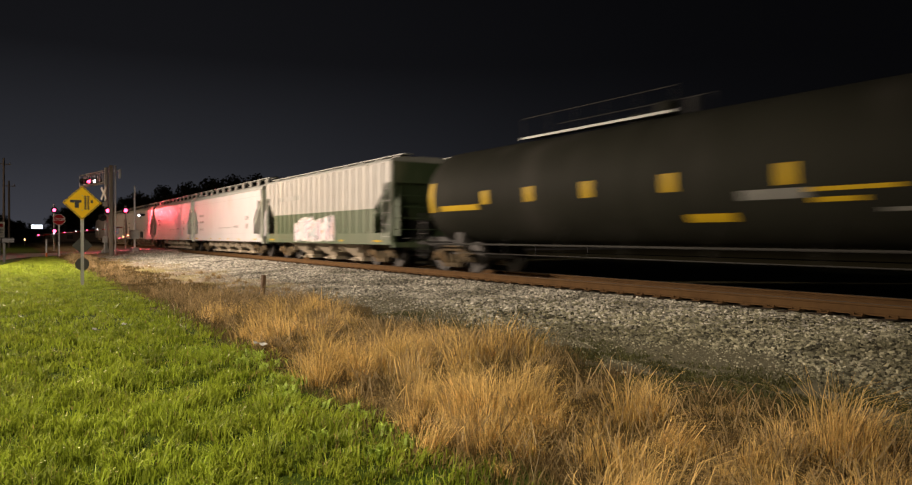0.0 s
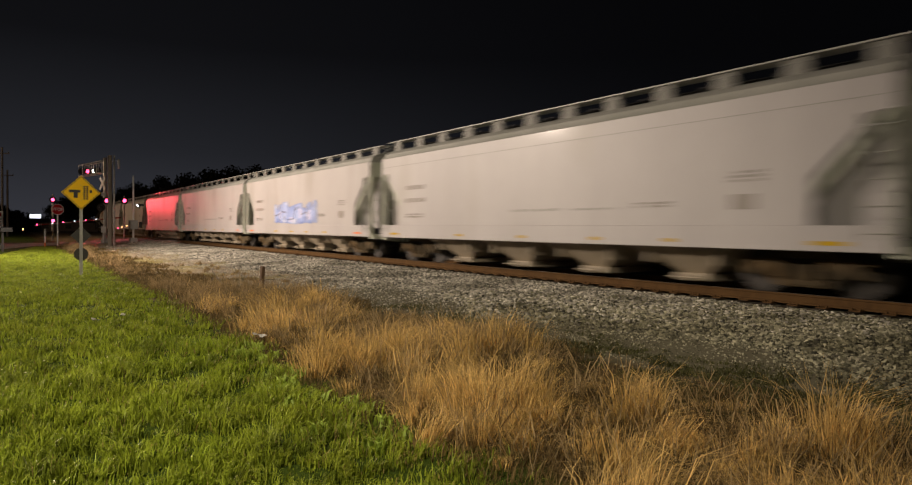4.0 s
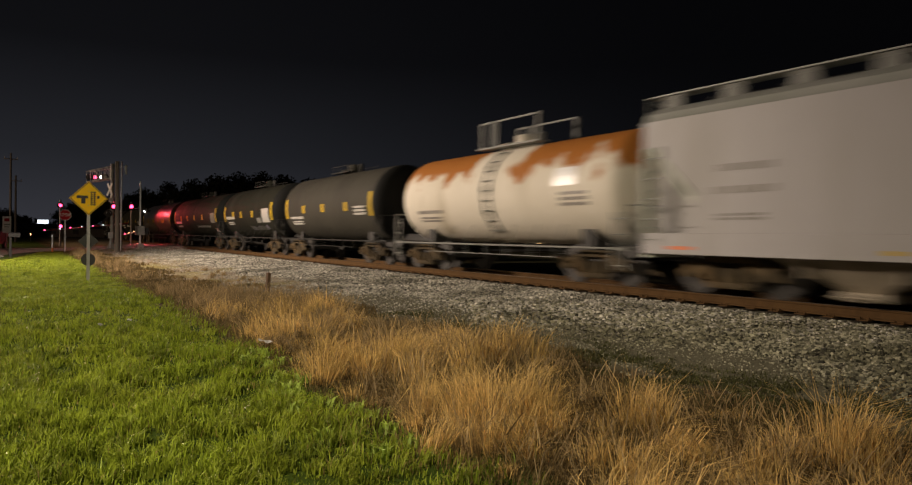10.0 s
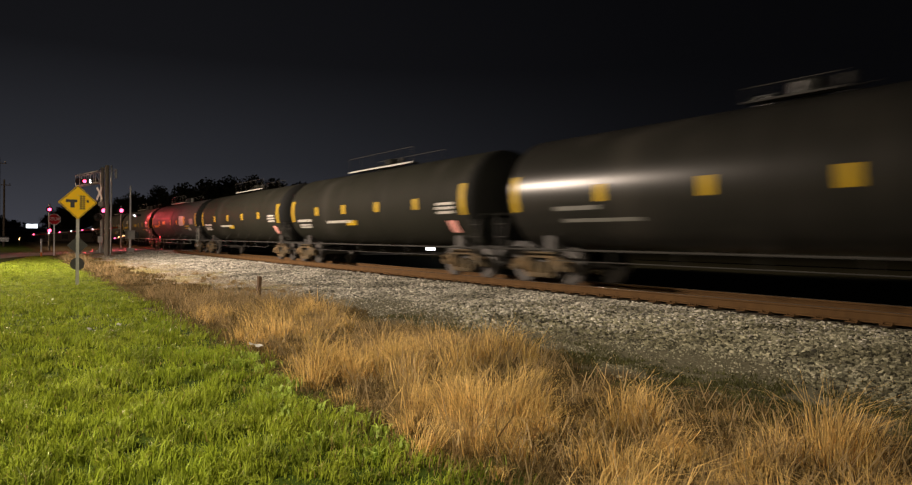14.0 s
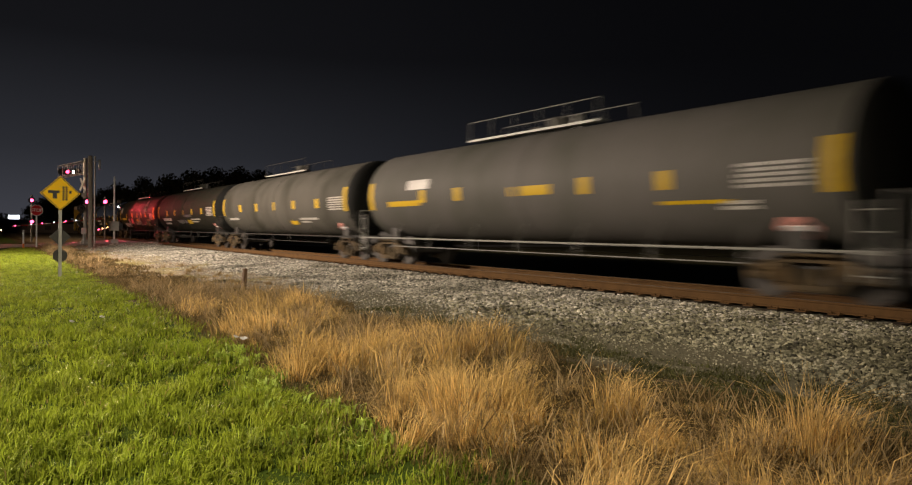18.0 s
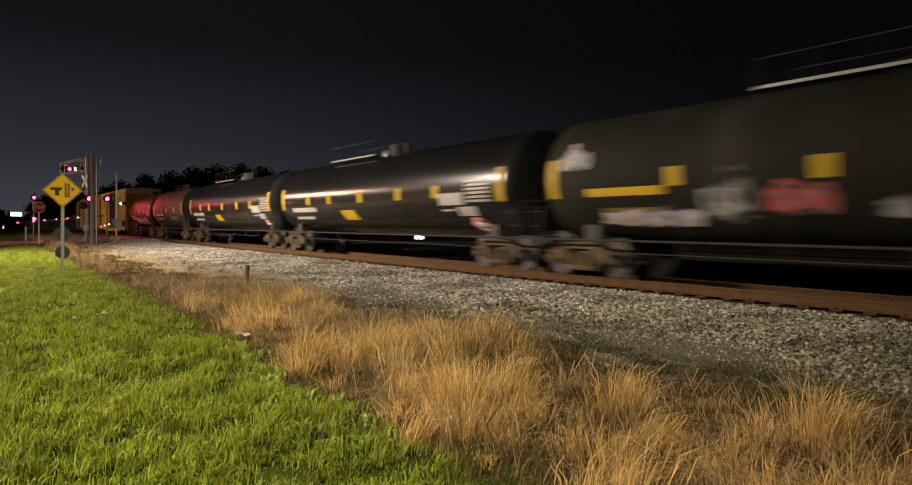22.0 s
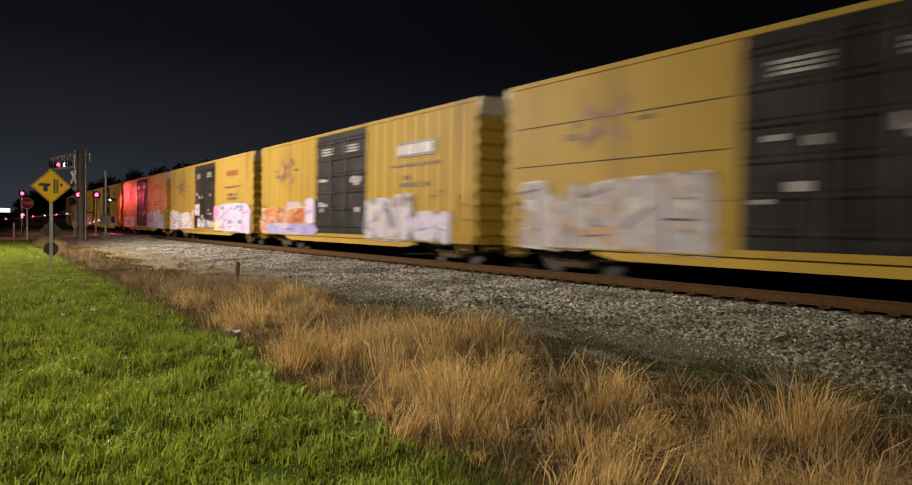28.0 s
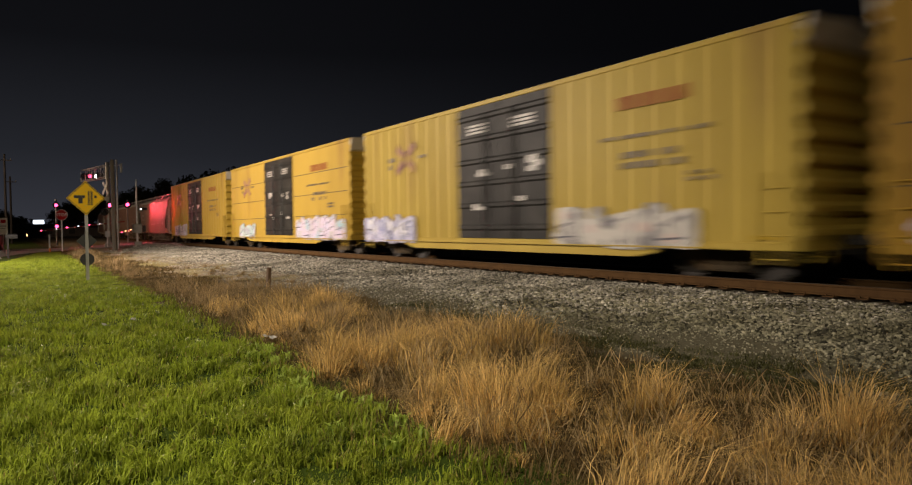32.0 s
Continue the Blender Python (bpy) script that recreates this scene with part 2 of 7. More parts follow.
def rusted(name):
    """Cream tank paint with two broad rust stains that run down from the top, clear of the middle."""
    m = mat(name, (0.60, 0.555, 0.475), (0.52, 0.475, 0.39), 0.65, scale=0.9, fine=9, bump=0.03, dirt=(0.28, 0.23, 0.155), dirt_scale=1.0, dirt_at=(0.56, 0.8), stretch=STREAK, spec=0.15)
    n, l = m.node_tree.nodes, m.node_tree.links
    b = n["Principled BSDF"]
    base = b.inputs["Base Color"].links[0].from_socket
    tc = n.new("ShaderNodeTexCoord")
    sep = n.new("ShaderNodeSeparateXYZ")
    l.new(tc.outputs["Object"], sep.inputs[0])
    nz = n.new("ShaderNodeTexNoise")
    nz.inputs["Scale"].default_value, nz.inputs["Detail"].default_value = 1.3, 6
    l.new(tc.outputs["Object"], nz.inputs["Vector"])

    def math_node(op, a, c):
        k = n.new("ShaderNodeMath")
        k.operation = op
        for i, v in enumerate((a, c)):
            if isinstance(v, (int, float)):
                k.inputs[i].default_value = v
            else:
                l.new(v, k.inputs[i])
        return k.outputs[0]
    wob = math_node("MULTIPLY", math_node("SUBTRACT", nz.outputs["Fac"], 0.5), 2.2)
    away = math_node("ABSOLUTE", math_node("ADD", sep.outputs["Y"], 0.1), 0.0)
    high = math_node("ADD", sep.outputs["Z"], wob)
    reach = math_node("ADD", away, wob)
    m1, m2 = n.new("ShaderNodeMapRange"), n.new("ShaderNodeMapRange")
    m1.inputs[1].default_value, m1.inputs[2].default_value = 2.78, 3.02
    m2.inputs[1].default_value, m2.inputs[2].default_value = 0.9, 1.25
    l.new(high, m1.inputs[0])
    l.new(reach, m2.inputs[0])
    mask = math_node("MULTIPLY", m1.outputs[0], m2.outputs[0])
    mx = n.new("ShaderNodeMix")
    mx.data_type = "RGBA"
    mx.inputs[7].default_value = (0.30, 0.112, 0.022, 1)
    l.new(mask, mx.inputs[0])
    l.new(base, mx.inputs[6])
    l.new(mx.outputs[2], b.inputs["Base Color"])
    return m


M_TRUSTED = rusted("rust_stained_cream_paint")
M_BOX = mat("yellow_boxcar_paint", (0.40, 0.272, 0.04), (0.335, 0.224, 0.033), 0.5, scale=0.8, fine=10, bump=0.02, dirt=(0.25, 0.15, 0.03), dirt_scale=1.1, dirt_at=(0.55, 0.78), stretch=STREAK, rnd=0.10, spec=0.1)
M_BOXROOF = mat("boxcar_roof_galvanised", (0.50, 0.46, 0.37), (0.38, 0.34, 0.27), 0.5, 0.1, scale=2, bump=0.05)
M_BOXPALE = mat("sun_bleached_yellow_boxcar_paint", (0.43, 0.322, 0.058), (0.365, 0.266, 0.048), 0.5, scale=0.8, fine=10, bump=0.02, dirt=(0.30, 0.20, 0.05), dirt_scale=1.1, dirt_at=(0.55, 0.78), stretch=STREAK, spec=0.1)
M_BOXWORN = mat("weathered_orange_boxcar_paint", (0.36, 0.228, 0.030), (0.29, 0.175, 0.025), 0.5, scale=0.7, fine=10, bump=0.02, dirt=(0.20, 0.115, 0.022), dirt_scale=0.8, dirt_at=(0.5, 0.74), stretch=STREAK, spec=0.1)
M_DOOR = mat("black_door_paint", (0.015, 0.015, 0.014), (0.010, 0.010, 0.009), 0.55, scale=1.0, bump=0.03, dirt=(0.03, 0.029, 0.026), spec=0.12)
M_DOORGLOSS = mat("glossy_black_door_paint", (0.02, 0.02, 0.019), (0.012, 0.012, 0.012), 0.22, scale=2.6, fine=7, bump=1.3, dirt=(0.03, 0.029, 0.026), spec=0.07)
M_FADETEXT = mat("faded_black_lettering", (0.055, 0.045, 0.03), (0.13, 0.09, 0.03), 0.6, scale=7, bump=0)
M_RAILDARK = mat("grimy_handrail", (0.038, 0.037, 0.034), (0.026, 0.025, 0.023), 0.75, scale=4, bump=0, spec=0.1)
M_REFLECT = mat("orange_reflector", (0.62, 0.15, 0.03), (0.5, 0.12, 0.025), 0.45, scale=6, bump=0)
M_MARK = mat("yellow_reflector", (0.44, 0.295, 0.010), (0.36, 0.235, 0.008), 0.55, scale=6, bump=0, spec=0.12)
M_TEXT = mat("white_lettering", (0.52, 0.50, 0.46), (0.36, 0.35, 0.32), 0.5, scale=9, bump=0)
M_DTEXT = mat("dark_lettering", (0.13, 0.12, 0.11), (0.22, 0.20, 0.18), 0.5, scale=9, bump=0)
M_REDTEXT = mat("faded_red_lettering", (0.19, 0.04, 0.014), (0.28, 0.13, 0.025), 0.6, scale=5, bump=0, spec=0.12)
M_PLACARD = mat("placard", (0.78, 0.50, 0.45), (0.65, 0.22, 0.18), 0.5, scale=30, bump=0)
M_RAIL = mat("rusty_rail", (0.098, 0.054, 0.022), (0.066, 0.037, 0.016), 0.95, scale=5, fine=60, bump=0.2, dirt=(0.092, 0.052, 0.021), dirt_scale=2.5, spec=0.08)
M_RAILTOP = mat("polished_rail_head", (0.55, 0.50, 0.44), (0.42, 0.36, 0.3), 0.25, 0.9, scale=4, bump=0.02)
M_TIE = mat("weathered_tie", (0.06, 0.045, 0.032), (0.035, 0.027, 0.02), 0.95, scale=3, fine=30, bump=0.4, rnd=0.25, spec=0.08)
M_GALV = mat("galvanised_steel", (0.42, 0.42, 0.40), (0.33, 0.33, 0.32), 0.45, 0.6, scale=4, bump=0.05)
M_SIGNY = mat("yellow_sign_sheeting", (0.97, 0.60, 0.004), (0.92, 0.56, 0.003), 0.5, scale=3, bump=0, spec=0.2)
M_BLACK = mat("sign_black", (0.012, 0.012, 0.012), None, 0.45, bump=0)
M_SIGNR = mat("stop_red_sheeting", (0.45, 0.008, 0.015), None, 0.5, bump=0, spec=0.15)
M_SIGNW = mat("sign_white", (0.78, 0.78, 0.78), None, 0.4, bump=0)
M_BACK = mat("sign_back_aluminium", (0.045, 0.045, 0.042), (0.035, 0.035, 0.033), 0.55, 0.2, bump=0.02)
M_POLEOLD = mat("dark_wood_pole", (0.02, 0.018, 0.016), (0.014, 0.0125, 0.011), 0.9, scale=3, bump=0.3, stretch=(1, 1, 0.1))
M_POLEWOOD = mat("grey_wood_pole", (0.27, 0.235, 0.19), (0.17, 0.145, 0.115), 0.85, scale=3, bump=0.3, stretch=(1, 1, 0.1))
M_DARKMETAL = mat("dark_metal", (0.03, 0.03, 0.032), (0.02, 0.02, 0.02), 0.5, scale=5, bump=0.05)
M_ORANGE = mat("orange_marker", (0.75, 0.20, 0.03), None, 0.5, bump=0)
M_CONC = mat("worn_concrete", (0.40, 0.38, 0.35), (0.30, 0.285, 0.26), 0.85, scale=2, bump=0.25)
M_ASPH = mat("asphalt", (0.23, 0.22, 0.215), (0.18, 0.173, 0.168), 0.8, scale=0.8, fine=70, bump=0.3, dirt=(0.21, 0.20, 0.19), dirt_scale=0.5)
M_LAWN = mat("mown_grass_blades", (0.185, 0.255, 0.016), (0.245, 0.29, 0.026), 0.55, scale=0.8, fine=4, bump=0, island=0.45, spec=0.25, thin=0.25, dirt=(0.12, 0.155, 0.012), dirt_scale=1.6, dirt_at=(0.48, 0.64))
M_STRAW = mat("dry_grass_blades", (0.74, 0.52, 0.205), (0.56, 0.385, 0.14), 0.65, scale=0.9, fine=5, bump=0, island=0.5, spec=0.2, thin=0.4, dirt=(0.42, 0.29, 0.095), dirt_scale=0.9, dirt_at=(0.48, 0.66))
M_DEADBLADE = mat("withered_blades", (0.34, 0.25, 0.09), (0.22, 0.17, 0.06), 0.6, scale=0.9, fine=5, bump=0, island=0.5, spec=0.15, thin=0.3)
M_MOSS = mat("olive_moss", (0.085, 0.085, 0.028), (0.05, 0.052, 0.02), 0.8, scale=1.2, fine=8, bump=0, island=0.5, spec=0.1, thin=0.2)
M_STRAWFAR = mat("weathered_low_grass", (0.40, 0.29, 0.145), (0.25, 0.18, 0.09), 0.75, scale=0.9, fine=5, bump=0, island=0.5, spec=0.15, thin=0.3, dirt=(0.2, 0.15, 0.08), dirt_scale=1.3, dirt_at=(0.5, 0.7))
M_THATCH = mat("matted_straw", (0.22, 0.15, 0.062), (0.11, 0.08, 0.032), 0.75, scale=0.9, fine=5, bump=0, island=0.45, spec=0.15, thin=0.3, dirt=(0.10, 0.075, 0.03), dirt_scale=1.0, dirt_at=(0.45, 0.65))
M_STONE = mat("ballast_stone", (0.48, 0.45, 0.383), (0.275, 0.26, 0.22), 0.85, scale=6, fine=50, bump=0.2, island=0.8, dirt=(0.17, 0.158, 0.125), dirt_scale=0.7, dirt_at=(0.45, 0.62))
M_GATERED = mat("gate_red_stripe", (0.45, 0.03, 0.03), None, 0.45, bump=0)
# moss tone plus darkening for the weaker light at the near end
M_STONEMOSSDIM = mat("mossy_dimmed_ballast_stone", (0.30, 0.28, 0.205), (0.175, 0.168, 0.115), 0.9, scale=6, fine=50, bump=0.2, island=0.85, dirt=(0.125, 0.117, 0.075), dirt_scale=0.7, dirt_at=(0.42, 0.6), spec=0.3)
M_LEAF = mat("dark_foliage", (0.022, 0.025, 0.016), (0.015, 0.017, 0.011), 0.95, scale=0.5, bump=0, island=0.3, spec=0.1)
M_BARK = mat("bark", (0.09, 0.075, 0.055), None, 0.9, bump=0.3)
G_RED = glow("red_signal_glow", (1.0, 0.06, 0.17), 7.0)
G_WHITE = glow("white_glow", (0.95, 0.97, 1.0), 7.0)
G_PANEL = glow("lit_sign_panel", (0.85, 0.93, 1.0), 1.6)
G_LAMP = glow("white_lamp_glow", (0.90, 0.96, 1.0), 4.0)
G_AMBER = glow("amber_glow", (1.0, 0.55, 0.22), 4.0)


# ---- mesh building ----
class Shape:
    """Vertices and faces that grow piece by piece."""

    def __init__(self):
        self.v, self.f = [], []

    def add(self, v, f, m=None):
        k = len(self.v)
        self.v += [tuple(m @ Vector(p)) for p in v] if m else [tuple(p) for p in v]
        self.f += [tuple(i + k for i in q) for q in f]
        return self

    def box(self, x0, x1, y0, y1, z0, z1, c=0.0, m=None):
        """A box; c chamfers its edges."""
        if c <= 0:
            v = [(x, y, z) for x in (x0, x1) for y in (y0, y1) for z in (z0, z1)]
            return self.add(v, [(0, 1, 3, 2), (4, 6, 7, 5), (0, 4, 5, 1), (2, 3, 7, 6), (0, 2, 6, 4), (1, 5, 7, 3)], m)
        bm = bmesh.new()
        bmesh.ops.create_cube(bm, size=1)
        bmesh.ops.transform(bm, matrix=Matrix.Translation(((x0 + x1) / 2, (y0 + y1) / 2, (z0 + z1) / 2)) @ Matrix.Diagonal((x1 - x0, y1 - y0, z1 - z0, 1)), verts=bm.verts)
        bmesh.ops.bevel(bm, geom=bm.edges[:], offset=c, segments=1, affect="EDGES")
        bm.verts.index_update()
        self.add([p.co[:] for p in bm.verts], [[p.index for p in q.verts] for q in bm.faces], m)
        bm.free()
        return self

    def tube(self, a, b, r, n=10, r2=None, caps=True):
        """A round bar from a to b."""
        a, b = Vector(a), Vector(b)
        q = (b - a).to_track_quat("Z", "Y").to_matrix()
        r2 = r if r2 is None else r2
        v = [a + q @ Vector((r * math.cos(t), r * math.sin(t), 0)) for t in (2 * math.pi * i / n for i in range(n))]
        v += [b + q @ Vector((r2 * math.cos(t), r2 * math.sin(t), 0)) for t in (2 * math.pi * i / n for i in range(n))]
        f = [(i, (i + 1) % n, n + (i + 1) % n, n + i) for i in range(n)]
        if caps:
            f += [tuple(range(n - 1, -1, -1)), tuple(range(n, 2 * n))]
        return self.add(v, f)

    def prism(self, poly, axis, a, b, m=None):
        """A flat outline pushed along an axis from a to b; outline coordinates are the two other axes in order."""
        def p3(u, w, t):
            return (t, u, w) if axis == "x" else (u, t, w) if axis == "y" else (u, w, t)
        n = len(poly)
        v = [p3(u, w, a) for u, w in poly] + [p3(u, w, b) for u, w in poly]
        f = [(i, (i + 1) % n, n + (i + 1) % n, n + i) for i in range(n)] + [tuple(range(n - 1, -1, -1)), tuple(range(n, 2 * n))]
        return self.add(v, f, m)

    def turn(self, rings, n=32, axis="y", cx=0, cz=0):
        """A surface of revolution along y from (y, radius) rings."""
        v, f = [], []
        for y, r in rings:
            for i in range(n):
                t = 2 * math.pi * i / n
                v.append((cx + r * math.cos(t), y, cz + r * math.sin(t)) if axis == "y" else (cx + r * math.cos(t), cz + r * math.sin(t), y))
        for k in range(len(rings) - 1):
            for i in range(n):
                f.append((k * n + i, k * n + (i + 1) % n, (k + 1) * n + (i + 1) % n, (k + 1) * n + i))
        f += [tuple(range(n)), tuple(range((len(rings) - 1) * n, len(rings) * n))]
        return self.add(v, f)

    def patch(self, y0, y1, z0, z1, r, cz, side=-1, t=0.006, lean=0.0):
        """A thin plate that follows a tank of radius r round height cz, between two heights, on one side."""
        k = 4
        a0, a1 = math.asin(max(-1, min(1, (z0 - cz) / r))), math.asin(max(-1, min(1, (z1 - cz) / r)))
        v, f = [], []
        for rr in (r - 0.01, r + t):
            for y in (y0, y1):
                for i in range(k + 1):
                    a = a0 + (a1 - a0) * i / k
                    v.append((side * rr * math.cos(a), y + lean * i / k, cz + rr * math.sin(a)))
        n = k + 1
        for i in range(k):
            f += [(2 * n + i, 2 * n + i + 1, 3 * n + i + 1, 3 * n + i), (i, i + 1, 2 * n + i + 1, 2 * n + i), (n + i, n + i + 1, 3 * n + i + 1, 3 * n + i)]
        f += [(0, n, 3 * n, 2 * n), (k, n + k, 3 * n + k, 2 * n + k)]
        return self.add(v, f)

    def mesh(self, name, material, smooth=False):
        me = bpy.data.meshes.new(name)
        me.from_pydata(self.v, [], self.f)
        me.materials.append(material)
        bm = bmesh.new()
        bm.from_mesh(me)
        bmesh.ops.recalc_face_normals(bm, faces=bm.faces)
        bm.to_mesh(me)
        bm.free()
        me.polygons.foreach_set("use_smooth", [smooth] * len(me.polygons))
        if smooth:
            me.set_sharp_from_angle(angle=radians(35))
        return me


def part(name, shape, material, parent, label="", smooth=False):
    """One mesh object under a thing or under a part; a Shape or a ready mesh."""
    ob = new(name, shape if isinstance(shape, bpy.types.Mesh) else shape.mesh(name, material, smooth))
    ob.parent = parent
    if label:
        ob["label"] = label
    if name in ("lettering", "graffiti", "graffiti_rim"):
        ob["kind"] = "stuff"
    return ob


def thing(name, label, category, group="", where=None):
    ob = new(name)
    ob.empty_display_size = 0.2
    tagged(ob, label, category, group)
    if where:
        ob.matrix_world = pose(*where)
    return ob


def solid(name, shape, material, label, category, group="", smooth=False, kind=""):
    ob = new(name, shape.mesh(name, material, smooth))
    return tagged(ob, label, category, group, kind)


def raw(name, verts, faces, material, smooth=False):
    """A big mesh from numpy arrays; faces all of one size."""
    me = bpy.data.meshes.new(name)
    k = faces.shape[1]
    me.vertices.add(len(verts))
    me.vertices.foreach_set("co", verts.astype(np.float32).ravel())
    me.loops.add(faces.size)
    me.loops.foreach_set("vertex_index", faces.astype(np.int32).ravel())
    me.polygons.add(len(faces))
    me.polygons.foreach_set("loop_start", np.arange(0, faces.size, k, dtype=np.int32))
    me.update(calc_edges=True)
    me.materials.append(material)
    me.polygons.foreach_set("use_smooth", [smooth] * len(me.polygons))
    return me


# ---- ground ----
def ease(a, b, v):
    t = np.clip((v - a) / (b - a), 0, 1)
    return t * t * (3 - 2 * t)


def road_z(x):
    """Height of the crossing road above the lawn."""
    return 0.40 * ease(2.5, 10.6, x) * (1 - ease(15.5, 30.0, x))


def ground_z(x, y):
    x, y = np.asarray(x, float), np.asarray(y, float)
    z = 0.03 * ease(2.6, 6.2, x) + 0.17 * ease(6.4, 10.6, x)
    z = z * (1 - ease(15.2, 18.5, x))
    z = z + 0.012 * np.sin(x * 1.7 + 0.6 * np.sin(y * 0.9)) * np.sin(y * 1.3 + 1.0) * (1 - ease(9, 10.5, x))
    z = z + 0.03 * np.sin(x * 3.1 + y * 0.7) * np.sin(y * 1.9 - x) * ease(2.8, 3.6, x) * (1 - ease(5.6, 6.6, x))
    near = ease(56.5, 60.2, y) * (1 - ease(70.8, 75.0, y))
    return np.maximum(z, (road_z(x) - 0.05) * near)


def ground_material():
    m = mat("soil", (0.075, 0.06, 0.035), (0.05, 0.042, 0.026), 0.95, scale=1.0, fine=25, bump=0.4, spec=0.05)
    n, l = m.node_tree.nodes, m.node_tree.links
    b = n["Principled BSDF"]
    pos = n.new("ShaderNodeNewGeometry")
    sep = n.new("ShaderNodeSeparateXYZ")
    l.new(pos.outputs["Position"], sep.inputs[0])
    wob = n.new("ShaderNodeTexNoise")
    wob.inputs["Scale"].default_value, wob.inputs["Detail"].default_value = 0.9, 6
    l.new(pos.outputs["Position"], wob.inputs["Vector"])
    sh = n.new("ShaderNodeMath")
    sh.operation = "MULTIPLY_ADD"
    l.new(wob.outputs["Fac"], sh.inputs[0])
    sh.inputs[1].default_value = 1.6
    l.new(sep.outputs["X"], sh.inputs[2])
    fine = n.new("ShaderNodeTexNoise")
    fine.inputs["Scale"].default_value, fine.inputs["Detail"].default_value = 18, 6
    l.new(pos.outputs["Position"], fine.inputs["Vector"])

    def blend(c1, c2):
        x = n.new("ShaderNodeMix")
        x.data_type = "RGBA"
        x.inputs[6].default_value, x.inputs[7].default_value = (*c1, 1), (*c2, 1)
        l.new(fine.outputs["Fac"], x.inputs[0])
        return x.outputs[2]
    col = blend((0.02, 0.033, 0.005), (0.045, 0.068, 0.009))
    for at, to, pair in ((3.3, 3.7, ((0.04, 0.03, 0.015), (0.10, 0.07, 0.034))), (6.5, 7.2, ((0.07, 0.065, 0.043), (0.15, 0.138, 0.095))), (8.6, 9.2, ((0.10, 0.092, 0.072), (0.27, 0.25, 0.195))),
                         (16.5, 17.5, ((0.05, 0.05, 0.025), (0.09, 0.075, 0.04)))):
        r = n.new("ShaderNodeMapRange")
        r.inputs[1].default_value, r.inputs[2].default_value = at, to
        l.new(sh.outputs[0], r.inputs[0])
        x = n.new("ShaderNodeMix")
        x.data_type = "RGBA"
        l.new(r.outputs[0], x.inputs[0])
        l.new(col, x.inputs[6])
        l.new(blend(*pair), x.inputs[7])
        col = x.outputs[2]
    # bare sandy ground with yellow moss, further along between the dry grass and the ballast
    far = n.new("ShaderNodeMapRange")
    far.inputs[1].default_value, far.inputs[2].default_value = 15.0, 21.0
    l.new(sep.outputs["Y"], far.inputs[0])
    band = n.new("ShaderNodeMapRange")
    band.inputs[1].default_value, band.inputs[2].default_value = 4.3, 5.2
    l.new(sh.outputs[0], band.inputs[0])
    end = n.new("ShaderNodeMapRange")
    end.inputs[1].default_value, end.inputs[2].default_value, end.inputs[3].default_value, end.inputs[4].default_value = 9.2, 10.6, 1.0, 0.0
    l.new(sh.outputs[0], end.inputs[0])
    moss = n.new("ShaderNodeTexNoise")
    moss.inputs["Scale"].default_value, moss.inputs["Detail"].default_value = 0.45, 5
    l.new(pos.outputs["Position"], moss.inputs["Vector"])
    mm = n.new("ShaderNodeMapRange")
    mm.inputs[1].default_value, mm.inputs[2].default_value = 0.46, 0.62
    l.new(moss.outputs["Fac"], mm.inputs[0])
    sand = n.new("ShaderNodeMix")
    sand.data_type = "RGBA"
    l.new(mm.outputs[0], sand.inputs[0])
    l.new(blend((0.16, 0.13, 0.095), (0.36, 0.295, 0.215)), sand.inputs[6])
    l.new(blend((0.15, 0.13, 0.05), (0.28, 0.235, 0.10)), sand.inputs[7])
    for other in (band, end):
        k = n.new("ShaderNodeMath")
        k.operation = "MULTIPLY"
        l.new(far.outputs[0], k.inputs[0])
        l.new(other.outputs[0], k.inputs[1])
        far = k
    x = n.new("ShaderNodeMix")
    x.data_type = "RGBA"
    l.new(far.outputs[0], x.inputs[0])
    l.new(col, x.inputs[6])
    l.new(sand.outputs[2], x.inputs[7])
    l.new(x.outputs[2], b.inputs["Base Color"])
    return m


def build_ground():
    xs = np.concatenate([[-2500, -900, -300, -120, -50, -25, -12, -7, -4.5], np.arange(-3, 19, 0.22), [20, 22, 25, 28, 31, 36, 45, 60, 100, 200, 500, 1200, 2500]])
    ys = np.concatenate([[-2500, -900, -300, -120, -50, -20, -8, -3], np.arange(0, 30, 0.3), np.arange(30, 78, 0.6), [80, 85, 92, 100, 115, 140, 180, 250, 400, 800, 1500, 3000]])
    X, Y = np.meshgrid(xs, ys, indexing="ij")
    v = np.stack([X, Y, ground_z(X, Y)], -1).reshape(-1, 3)
    nx, ny = len(xs), len(ys)
    i, j = np.meshgrid(np.arange(nx - 1), np.arange(ny - 1), indexing="ij")
    k = (i * ny + j).ravel()
    ob = new("ground", raw("ground", v, np.stack([k, k + ny, k + ny + 1, k + 1], -1), ground_material(), True))
    tagged(ob, "grass verge soil and stony dirt beside the railway", "ground", kind="structure")


